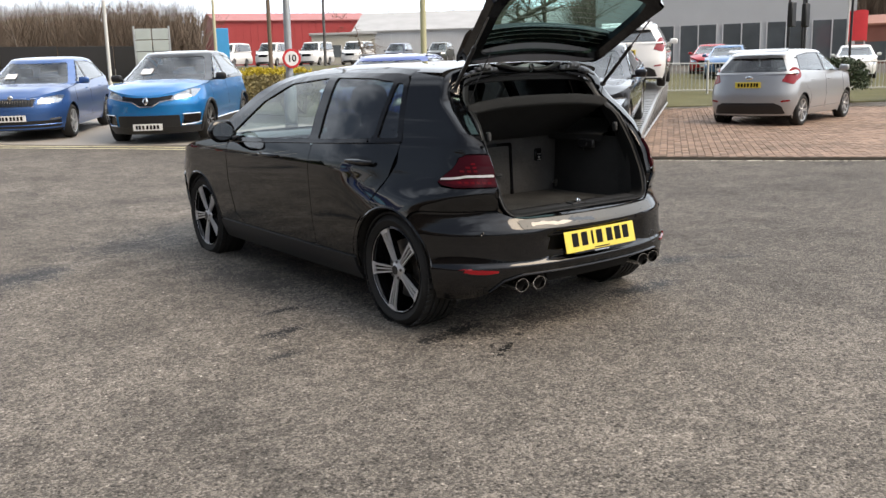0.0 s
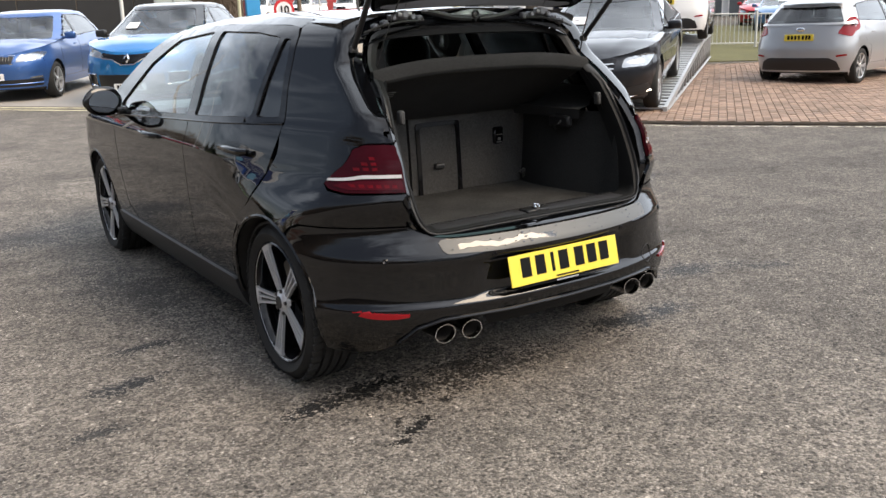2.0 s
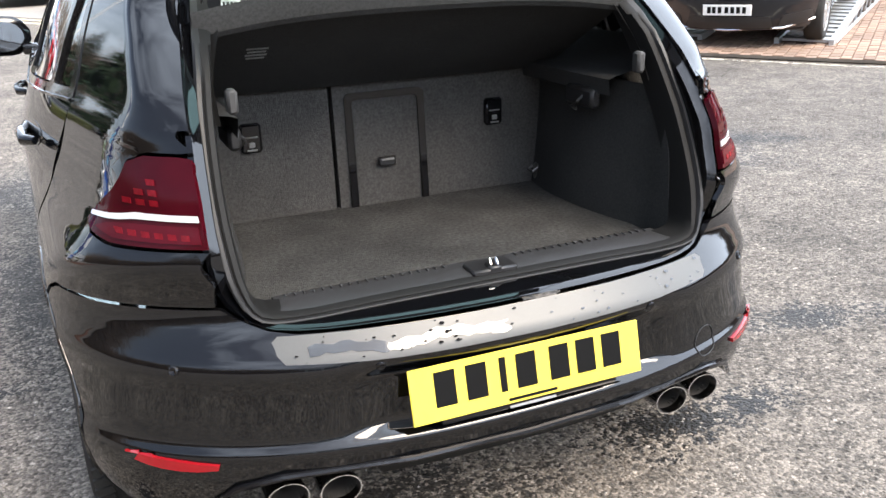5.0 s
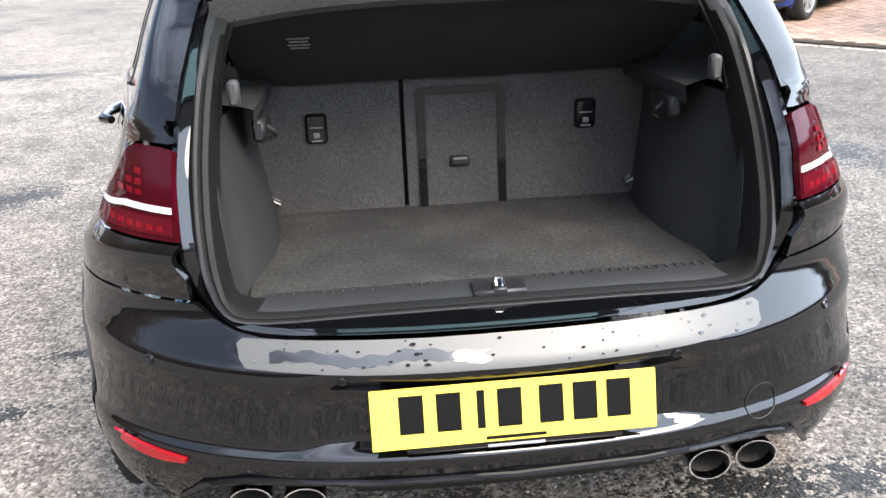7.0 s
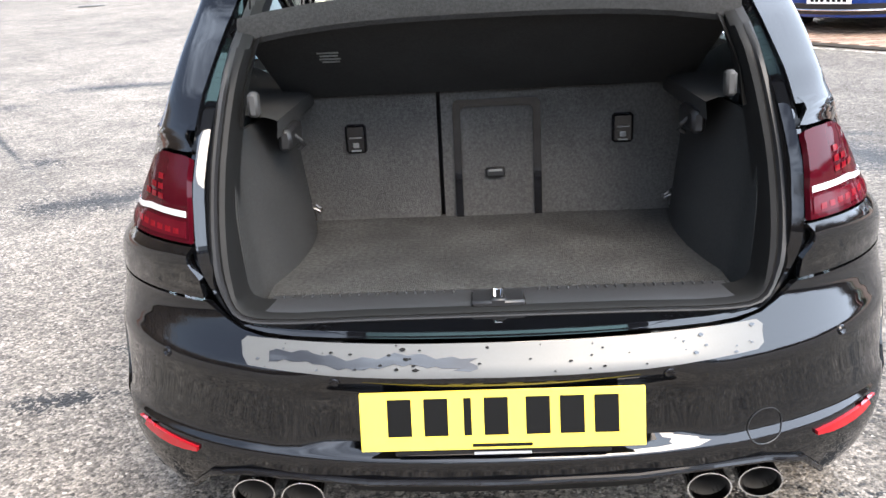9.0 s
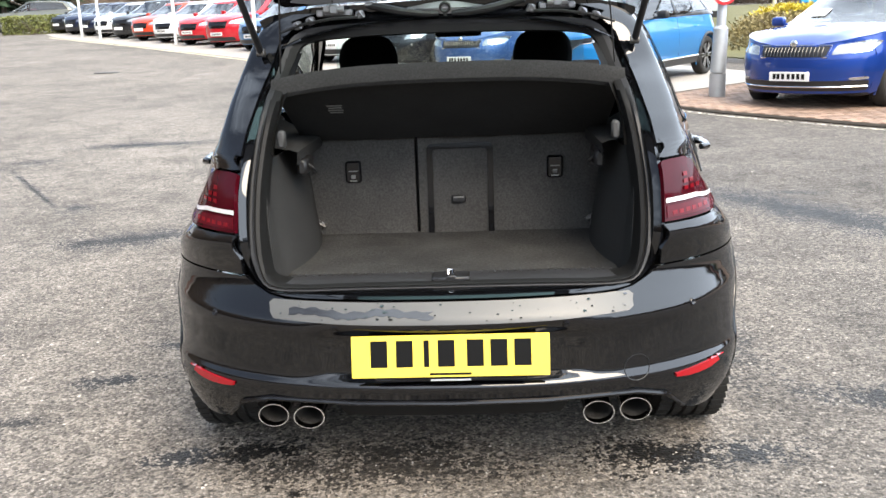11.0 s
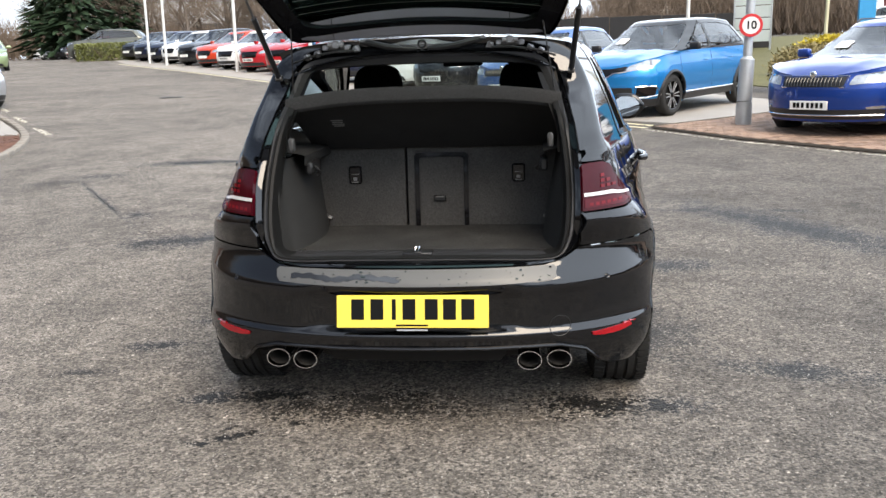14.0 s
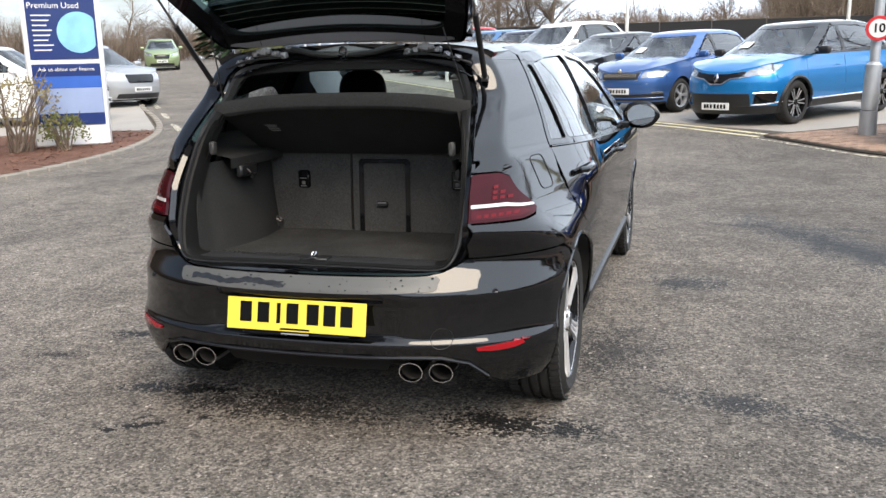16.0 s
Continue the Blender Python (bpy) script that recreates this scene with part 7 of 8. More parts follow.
def pole(x, y, h, r, mat, label, lean=(0, 0), category="pole", name="pole", sleeve=0):
    p = thing(name, label, category, m=Matrix.Translation((x, y, gz(x, y) - .05)))
    bm = bmesh.new()
    tube(bm, [(0, 0, 0), (lean[0] * h / 2, lean[1] * h / 2, h / 2), (lean[0] * h, lean[1] * h, h)], [r, r * .9, r * .7], 12)
    part("shaft", bm, mat, p)
    if sleeve:
        bm = bmesh.new()
        tube(bm, [(0, 0, 0), (0, 0, .40), (0, 0, .41), (lean[0], lean[1], sleeve), (lean[0] * 1.1, lean[1] * 1.1, sleeve + .04)], [r * 1.75, r * 1.72, r * 1.62, r * 1.55, r], 14)
        part("base_sleeve", bm, M_GALV, p)
    return p


lc = pole(3.45, 10.28, 6.5, .065, M_GALV, "grey lamp column with a round ten sign", (.022, .012), "lamp post", "lamp_column", 1.0)
bm = bmesh.new()
box(bm, (.25, -.0, 6.5), (.7, .18, .09), .03)
part("lantern", bm, M_GALV, lc)
_sm = Matrix.Translation((.03, -.085, 1.47)) @ Matrix.Rotation(radians(-8), 4, "Z")
sg = part("sign_disc", (lambda b: (spin(b, [(.0, .0001), (0, .158), (.008, .160), (.012, .156), (.012, .0001)], 36), bmesh.ops.transform(b, matrix=Matrix.Rotation(radians(-90), 4, "Z"), verts=b.verts[:]), b)[2])(bmesh.new()), M_SIGNRED, lc, "red-ringed white sign disc")
sg.matrix_local = _sm
o = part("sign_face", (lambda b: (spin(b, [(.0145, .0001), (.0145, .120)], 36), bmesh.ops.transform(b, matrix=Matrix.Rotation(radians(-90), 4, "Z"), verts=b.verts[:]), b)[2])(bmesh.new()), M_WHITE, sg)
lettering("10", .155, Matrix.Translation((0, -.017, -.002)) @ _face, M_INK, sg, "numerals", .004)
for x, y, h, r, mt, lb in ((-17.9, 38.2, 8, .06, M_POLEW, "white flagpole by the row of cars"), (-16.0, 35.7, 8, .06, M_POLEW, "white flagpole by the row of cars"), (-10.6, 29.4, 8, .06, M_POLEW, "white flagpole by the row of cars"), (-6.3, 23.6, 7, .055, M_POLEW, "white flagpole by the row of cars"),
                           (-.75, 21.9, 7, .05, M_POLEW, "white flagpole by the row of cars"), (11.9, 33.8, 8, .07, material("cream_pole", (.55, .52, .36), .5, noise_scale=5, noise_amt=.1), "tall cream painted steel pole"), (18.4, 41.9, 10, .12, material("timber_pole", (.16, .12, .09), .85, noise_scale=9, noise_amt=.3, bump=.3), "tall dark timber utility pole"),
                           (22.8, 33.5, 8, .16, material("pale_yellow_column", (.50, .48, .30), .5, noise_scale=3, noise_amt=.1), "thick pale yellow steel column"), (25.9, 49.2, 12, .10, M_STEELDK, "tall dark steel mast far off"), (30.9, 17.6, 7, .07, M_BLACKTRIM, "black steel traffic light pole"), (40.4, 21.0, 6, .06, M_POLEW, "flagpole with a red banner"), (36, 18.4, 6, .06, M_BLACKTRIM, "slim black post by the railing"), (27.0, 57.0, 7, .06, M_POLEW, "slim white flagpole far off"), (5.5, 27.5, 7, .06, M_POLEW, "white flagpole behind the cars")):
    pole(x, y, h, r, mt, lb, (.012, .0))
bm = bmesh.new()
loft(bm, [[(40.45, 20.95, gz(40, 21) + z), (41.0, 20.5, gz(40, 21) + z + .05), (41.25, 20.4, gz(40, 21) + z)] for z in (1.6, 2.3, 3.1)], closed=False)
tagged(part("banner", bm, material("red_banner", (.55, .02, .03), .7, noise_scale=3, noise_amt=.15), None), "red banner on a flagpole", "banner")
for x, y in ((28.8, 17.0), (30.6, 17.5)):
    tl = pole(x, y, 3.4, .06, M_BLACKTRIM, "black traffic light seen from behind", (0, 0), "traffic light", "traffic_light")
    bm = bmesh.new()
    box(bm, (.0, -.1, 2.75), (.34, .22, .95), .04)
    part("signal_head", bm, M_BLACKTRIM, tl)

# ---- loading ramp ----
RO, RD, RS = Vector((6.15, 6.40)), Vector((.80, .60)), Vector((.60, -.80))


def ramp_pt(d, s, h):
    p = RO + RD * d + RS * s
    return Vector((p.x, p.y, gz(p.x, p.y) + .03 + min(.064 * d, .56) + h))


ramp = thing("loading_ramp", "galvanised steel loading ramp with slatted tracks", "ramp")
for s0, s1 in ((-.98, -.42), (.42, .98)):
    for k in range(44):
        d = .25 + .26 * k
        bm = bmesh.new()
        a = [ramp_pt(d, s0, 0), ramp_pt(d + .15, s0, 0), ramp_pt(d + .15, s1, 0), ramp_pt(d, s1, 0)]
        lo_ = [bm.verts.new(v) for v in a]
        hi = [bm.verts.new(v + Vector((0, 0, .03))) for v in a]
        for i in range(4):
            bm.faces.new((lo_[i], lo_[(i + 1) % 4], hi[(i + 1) % 4], hi[i]))
        bm.faces.new(hi)
        part("slat", bm, M_GALV, ramp, smooth=False)
    for s in (s0, s1):
        bm = bmesh.new()
        rows = [[ramp_pt(d, s - .025, -.02), ramp_pt(d, s + .025, -.02), ramp_pt(d, s + .025, .06), ramp_pt(d, s - .025, .06)] for d in np.linspace(.1, 11.8, 14)]
        loft(bm, rows, cap=(True, True))
        part("side_beam", bm, M_GALV, ramp, smooth=False)
for k in range(16):
    d = 1.2 + .66 * k
    bm = bmesh.new()
    a = ramp_pt(d, .98, 0)
    b = ramp_pt(d + .33, .98, 0)
    b.z = gz(b.x, b.y) + .02
    c = ramp_pt(d + .66, .98, 0)
    tube(bm, [a, b, c], .022, 5)
    part("truss_bar", bm, M_STEELDK, ramp)
bm = bmesh.new()
tube(bm, [(p.x, p.y, gz(p.x, p.y) + .04) for p in (ramp_pt(d, .98, 0) for d in np.linspace(.3, 11.8, 10))], .035, 6)
part("ground_rail", bm, M_GALV, ramp)

# ---- railings ----
rail = thing("railing", "pale steel railing along the road", "railing")
F0, F1 = Vector((13.5, 19.2)), Vector((38.0, 5.2))
nF = 210
M_RAIL = material("pale_railing_paint", (.50, .51, .50), .5, noise_scale=4, noise_amt=.12)
ME_BAR = None
for k in range(nF + 1):
    p = F0.lerp(F1, k / nF)
    if ME_BAR is None:
        bm = bmesh.new()
        tube(bm, [(0, 0, .12), (0, 0, 1.02)], .011, 5)
        ME_BAR = mesh_of(bm, "bar", False)
        ME_BAR.materials.append(M_RAIL)
        bm = bmesh.new()
        box(bm, (0, 0, .55), (.06, .06, 1.15), .006)
        ME_POST = mesh_of(bm, "post", False)
        ME_POST.materials.append(M_RAIL)
    o = new("post" if k % 16 == 0 else "bar", ME_POST if k % 16 == 0 else ME_BAR)
    o.parent = rail
    o.location = (p.x, p.y, gz(p.x, p.y) - .02)
for h in (.14, 1.0):
    bm = bmesh.new()
    tube(bm, [(p.x, p.y, gz(p.x, p.y) + h) for p in (F0.lerp(F1, k / 16) for k in range(17))], .022, 6)
    part("rail_bar", bm, M_RAIL, rail)

# ---- walls, boards and buildings ----
M_HOARD = material("black_hoarding", (.012, .012, .013), .7, noise_scale=2, noise_amt=.3)
hb = thing("hoarding", "low black hoarding behind the parked cars", "fence")
for k in range(9):
    bm = bmesh.new()
    a, b = Vector((-9, 38)).lerp(Vector((10, 34.5)), k / 9), Vector((-9, 38)).lerp(Vector((10, 34.5)), (k + .985) / 9)
    d = b - a
    box(bm, (0, 0, .70), (d.length, .06, 1.45), .01)
    o = part("board", bm, M_HOARD, hb)
    o.matrix_world = Matrix.Translation(((a.x + b.x) / 2, (a.y + b.y) / 2, gz((a.x + b.x) / 2, a.y))) @ Matrix.Rotation(math.atan2(d.y, d.x), 4, "Z")
gbd = thing("notice_board", "pale grey gridded notice board", "sign", m=Matrix.Translation((8.9, 33.0, gz(9, 33))) @ Matrix.Rotation(radians(-20), 4, "Z"))
for i in range(2):
    for j in range(4):
        bm = bmesh.new()
        box(bm, (-.33 + .66 * i, 0, .55 + .46 * j), (.62, .05, .43), .01)
        part("panel", bm, material("grey_board", (.42, .47, .46), .5, noise_scale=2, noise_amt=.12) if (i, j) == (0, 0) else bpy.data.materials["grey_board"], gbd)
for x in (-.68, .68):
    bm = bmesh.new()
    box(bm, (x, 0, 1.1), (.07, .07, 2.3), .01)
    part("post", bm, M_GALV, gbd)
bt = thing("blue_totem", "bright blue totem sign far off", "sign", m=Matrix.Translation((19.9, 52.1, gz(20, 52))))
bm = bmesh.new()
box(bm, (0, 0, 1.3), (.95, .25, 2.5), .03)
part("body", bm, material("turquoise_blue", (.01, .24, .50), .4, noise_scale=2, noise_amt=.15), bt)


def building(name, label, p0, p1, depth, h, ridge, wall, roof_m, windows=0, base_dz=0.0, glass_h=0):
    """A shed: front wall from p0 to p1, seen from the yard."""
    p0, p1 = Vector(p0), Vector(p1)
    d = p1 - p0
    w = d.length
    zb = min(gz(*p0), gz(*p1)) + base_dz
    b = thing(name, label, "building", m=Matrix.Translation((p0.x, p0.y, zb)) @ Matrix.Rotation(math.atan2(d.y, d.x), 4, "Z"))
    for c, s in (((w / 2, .1, h / 2), (w, .2, h)), ((w / 2, depth - .1, h / 2), (w, .2, h)), ((.1, depth / 2, h / 2), (.2, depth - .4, h)), ((w - .1, depth / 2, h / 2), (.2, depth - .4, h))):
        bm = bmesh.new()
        box(bm, c, s)
        part("wall", bm, wall, b, smooth=False)
    if ridge:
        for x in (.1, w - .1):
            bm = bmesh.new()
            lo3 = [bm.verts.new((x - .1, 0, h)), bm.verts.new((x - .1, depth, h)), bm.verts.new((x - .1, depth / 2, h + ridge))]
            hi3 = [bm.verts.new((v.co.x + .2, v.co.y, v.co.z)) for v in lo3]
            bm.faces.new(lo3)
            bm.faces.new(hi3[::-1])
            for i in range(3):
                bm.faces.new((lo3[i], hi3[i], hi3[(i + 1) % 3], lo3[(i + 1) % 3]))
            part("gable", bm, wall, b, smooth=False)
    bm = bmesh.new()
    if ridge:
        for ya, yb in ((-.3, depth / 2), (depth + .3, depth / 2)):
            z0 = h - .3 * ridge / (depth / 2)
            v = [(-.3, ya, z0), (w + .3, ya, z0), (w + .3, yb, h + ridge), (-.3, yb, h + ridge)]
            lo_ = [bm.verts.new(p) for p in v]
            hi = [bm.verts.new((p[0], p[1], p[2] + .14)) for p in v]
            bm.faces.new(hi)
            bm.faces.new(lo_[::-1])
            for i in range(4):
                bm.faces.new((lo_[i], lo_[(i + 1) % 4], hi[(i + 1) % 4], hi[i]))
    else:
        box(bm, (w / 2, depth / 2, h + .12), (w + .5, depth + .5, .24), .03)
    bmesh.ops.recalc_face_normals(bm, faces=bm.faces[:])
    part("roof", bm, roof_m, b, smooth=False)
    n = int(w / 1.0)
    for k in range(n if not windows else 0):
        bm = bmesh.new()
        box(bm, (w * (k + .5) / n, -.015, h / 2), (.05, .05, h - .1))
        part("cladding_rib", bm, wall, b, smooth=False)
    for k in range(windows):
        bm = bmesh.new()
        x = w * (k + .5) / windows
        gh = glass_h or 1.3
        box(bm, (x, -.02, (gh / 2 + .3) if glass_h else h * .45), (w / windows * .86, .06, gh))
        wn = part("window", bm, M_FARGLASS, b, smooth=False)
        bm = bmesh.new()
        for dx in (-.43, 0, .43):
            box(bm, (x + dx * w / windows, -.06, (gh / 2 + .3) if glass_h else h * .45), (.07, .06, gh + .1))
        part("frame", bm, M_SIGNW, wn, smooth=False)
    return b


# mottled grey base colour stands in for pale reflections in the panes
M_FARGLASS = material("showroom_glass", (.10, .115, .125), .08, coat=.5, noise_scale=.6, noise_amt=.5)
M_REDW = material("red_cladding", (.40, .045, .045), .6, noise_scale=.4, noise_amt=.12, grain=.05)
M_REDR = material("pale_red_roof", (.42, .13, .12), .6, noise_scale=.4, noise_amt=.15)
M_BEIGE = material("beige_render", (.42, .40, .34), .8, noise_scale=.6, noise_amt=.12)
M_WHITEW = material("white_cladding", (.56, .57, .58), .6, noise_scale=.5, noise_amt=.1)
M_ROOFG = material("pale_grey_roof", (.40, .40, .40), .7, noise_scale=.5, noise_amt=.2)
M_BROWN = material("red_brick_far", (.26, .10, .075), .85, noise_scale=1.2, noise_amt=.2)
building("red_warehouse", "bright red metal-clad warehouse", (44.5, 112), (66.1, 106.0), 16, 6.0, 1.4, M_REDW, M_REDR)
building("low_block", "low beige flat-roofed block", (44.2, 84.8), (50.2, 81.2), 6, 3.2, 0, M_BEIGE, M_ROOFG, 2)
building("white_warehouse", "long white warehouse with a pale pitched roof", (53.5, 91), (84, 65), 18, 4.2, 2.6, M_WHITEW, M_ROOFG)
building("white_showroom", "white showroom with a glazed front", (40.5, 38.5), (49.5, 25.5), 14, 6.0, 0, M_WHITEW, M_WHITEW, 6, 0, 2.6)
building("brick_shops", "red-brown brick building behind the road", (56.5, 34.5), (66, 16), 12, 3.3, .8, M_BROWN, material("brown_roof", (.30, .13, .09), .8, noise_scale=1, noise_amt=.2), 6)
building("white_house", "white building glimpsed through the trees", (-46, 88), (-30, 96), 10, 6, 1.5, M_WHITEW, M_ROOFG, 5)
building("grey_shed", "grey shed far beyond the yard", (14, 118), (26, 121), 8, 3.5, 1.6, M_ROOFG, M_ROOFG)
building("dealership", "long pale showroom behind the camera", (22, -24), (-16, -30), 14, 6.5, 0, M_WHITEW, M_WHITEW, 12, 0, 3.2)
building("white_office", "white office block beyond the drive", (-42, 20), (-35.5, 33.5), 12, 6.2, 0, M_WHITEW, M_ROOFG, 8)

# ---- trees ----
M_TWIG = material("winter_twigs", (.17, .13, .10), .9, spec=.2, noise_scale=.7, noise_amt=.3)
M_TRUNK = material("grey_brown_bark", (.12, .095, .075), .9, noise_scale=5, noise_amt=.35, bump=.5, bump_scale=40)
M_CONIF = material("conifer_needles", (.022, .042, .020), .85, spec=.2, noise_scale=2, noise_amt=.4)


def bare_tree(seed, h, spread=.55, levels=4, droop=0.0):
    """Trunk mesh and twig mesh of a leafless tree."""
    rnd = random.Random(seed)
    tr, tw = bmesh.new(), bmesh.new()

    def grow(p, d, l, r, lev):
        n = 3
        pts, q, e = [p], p, d
        for i in range(n):
            e = (e + Vector((rnd.uniform(-1, 1), rnd.uniform(-1, 1), rnd.uniform(-.5, .6) - droop * lev)) * .16).normalized()
            q = q + e * (l / n)
            pts.append(q)
        r1 = r * .62
        rs = [r + (r1 - r) * i / n for i in range(n + 1)]
        tube(tr if lev < 2 else tw, pts, rs, (7, 5, 4, 3, 3)[lev], caps=False)
        if lev >= levels:
            for _ in range(4):
                a = pts[rnd.randint(1, n)]
                v = (e + Vector((rnd.uniform(-1, 1), rnd.uniform(-1, 1), rnd.uniform(-.6, .8) - droop))).normalized() * rnd.uniform(.3, .8) * h / 9
                s = v.cross(Vector((0, 0, 1))).normalized() * .008 * h / 9
                tw.faces.new([tw.verts.new(a - s), tw.verts.new(a + s), tw.verts.new(a + v)])
            return
        k = (5, 4, 4, 3)[lev]
        for i in range(k):
            t = rnd.uniform(.35 if lev else .45, 1.0)
            a = pts[min(n - 1, int(t * n))].lerp(pts[min(n, int(t * n) + 1)], t * n % 1)
            ang = rnd.uniform(0, 6.28)
            side = Vector((math.cos(ang), math.sin(ang), rnd.uniform(-.15, .35) - droop))
            nd = (e * (1 - spread) + side * spread).normalized()
            grow(a, nd, l * rnd.uniform(.55, .75), r1 * rnd.uniform(.5, .75), lev + 1)
        grow(pts[-1], e, l * .7, r1, lev + 1)

    grow(Vector((0, 0, 0)), Vector((rnd.uniform(-.05, .05), rnd.uniform(-.05, .05), 1)), h * .36, h * .022, 0)
    a, b = mesh_of(tr, "trunk"), mesh_of(tw, "crown", False)
    a.materials.append(M_TRUNK)
    b.materials.append(M_TWIG)
    return a, b


def conifer(seed, h):
    rnd = random.Random(seed)
    tr, cr = bmesh.new(), bmesh.new()
    tube(tr, [(0, 0, 0), (0, 0, h * .5), (0, 0, h)], [h * .02, h * .013, .01], 6)
    for i in range(420):
        t = (i / 420) ** .8
        z = h * (.08 + .9 * t)
        R = h * .24 * (1 - t) ** .8 + .1
        a = rnd.uniform(0, 6.28)
        for k in range(4):
            f = rnd.uniform(.35, 1.05)
            c = Vector((math.cos(a) * R * f, math.sin(a) * R * f, z - R * .25 * f + rnd.uniform(-.15, .15)))
            u = Vector((math.cos(a + rnd.uniform(-.6, .6)), math.sin(a + rnd.uniform(-.6, .6)), -.35)) * R * .32
            v = Vector((-math.sin(a), math.cos(a), rnd.uniform(-.4, .4))) * R * .13
            cr.faces.new([cr.verts.new(c - u * .4 - v), cr.verts.new(c + u), cr.verts.new(c - u * .4 + v)])
    a, b = mesh_of(tr, "trunk"), mesh_of(cr, "crown", False)
    a.materials.append(M_TRUNK)
    b.materials.append(M_CONIF)
    return a, b


def plant(meshes, x, y, s, rz, label, name="tree", group=""):
    t = thing(name, label, "tree", group, m=Matrix.Translation((x, y, gz(x, min(y, 160)) - .1)) @ Matrix.Rotation(rz, 4, "Z") @ Matrix.Scale(s, 4))
    for nm, me in zip(("trunk", "crown"), meshes):
        o = new(nm, me)
        o.parent = t
    return t


BT = [bare_tree(k, 10, .5 + .04 * k) for k in range(4)]
CF = [conifer(k, 10) for k in range(2)]
random.seed(21)


def polar(bearing, d):
    a = radians(bearing)
    return 1 + d * math.sin(a), -2.5 + d * math.cos(a)


# belts of trees round the yard: bearing from, to, distance, height, count
for b0, b1, dist, hh, cnt in ((-52, -30, 90, 7, 10), (-31, -8, 84, 9.5, 18), (-30, -12, 96, 11, 10), (-8, 13, 80, 5.6, 10), (14, 40, 150, 10, 12), (46, 78, 105, 14, 20), (78, 170, 60, 9, 16), (190, 262, 55, 10, 18), (262, 306, 60, 12, 14)):
    for k in range(cnt):
        x, y = polar(b0 + (b1 - b0) * (k + random.uniform(.1, .9)) / cnt, dist * random.uniform(.9, 1.12))
        plant(BT[random.randrange(4)], x, y, hh / 10 * random.uniform(.75, 1.2), random.uniform(0, 6.3), "leafless brown tree at the edge of the yard", group="trees round the yard")
for b, d, h in ((-28.5, 72, 11), (-26, 78, 10), (-30, 76, 10)):
    x, y = polar(b, d)
    plant(CF[int(d) % 2], x, y, h / 10, b, "dark green conifer behind the yard", group="conifers")
plant(BT[1], 19.2, 23.4, 1.15, 2.0, "large leafless tree beside the road")
plant(BT[2], 24.5, 26.5, .7, .5, "leafless tree beside the road")
plant(bare_tree(9, 3.4, .6, 3, .35), 30.5, 51.5, 1.15, 0, "small weeping tree, leafless")
for k in range(7):
    plant(BT[k % 4], 56 + 5 * k, 118 - 8 * k, .95, k, "leafless tree behind the warehouse", group="trees round the yard")


def thicket(name, label, b0, b1, d0, d1, h0, h1, n, mat, w=.03):
    """Dense undergrowth: thousands of upright twigs."""
    rnd = random.Random(name + str(b0))
    verts, faces = [], []
    for _ in range(n):
        b, d = rnd.uniform(b0, b1), rnd.uniform(d0, d1)
        x, y = polar(b, d)
        z = gz(x, min(y, 160))
        hh = rnd.uniform(h0, h1) * (.6 + .4 * noise.noise(Vector((x * .12, y * .12, 3))) + .2)
        ww = w * rnd.uniform(.5, 1.6) * d / 60
        a = rnd.uniform(0, 3.14)
        dx, dy = rnd.gauss(0, .3) * hh, rnd.gauss(0, .3) * hh
        z0 = z + rnd.uniform(0, .45) * hh
        i = len(verts)
        verts += [(x - ww * math.cos(a), y - ww * math.sin(a), z0), (x + ww * math.cos(a), y + ww * math.sin(a), z0), (x + dx, y + dy, z + hh)]
        faces.append((i, i + 1, i + 2))
    me = bpy.data.meshes.new(name)
    me.from_pydata(verts, [], faces)
    me.materials.append(mat)
    tagged(new(name, me), label, "woodland", "", "stuff")


thicket("far_wood", "dense brown winter woodland behind the yard", -55, -6, 84, 104, 1.5, 5.2, 26000, M_TWIG, .020)
thicket("far_wood", "low brown winter woodland behind the yard", -8, 4, 70, 88, 1.5, 4.2, 9000, M_TWIG, .018)
thicket("far_wood", "brown winter woodland behind the parked cars", 4, 19, 80, 98, 3, 8.5, 20000, M_TWIG, .02)
thicket("far_wood", "low winter woodland on the skyline", 13, 42, 150, 190, 3, 7, 14000, M_TWIG, .02)
thicket("far_wood", "dense brown winter woodland on the hill", 44, 80, 95, 125, 6, 13, 40000, M_TWIG, .022)
thicket("far_wood", "winter woodland behind the camera", 80, 175, 48, 70, 3, 8, 16000, M_TWIG, .08)
# out of view; added height keeps low sky out of the left flank's reflections
thicket("far_wood", "unseen winter woodland, raised to darken the car's reflections", 185, 306, 30, 60, 6, 13, 40000, M_TWIG, .09)


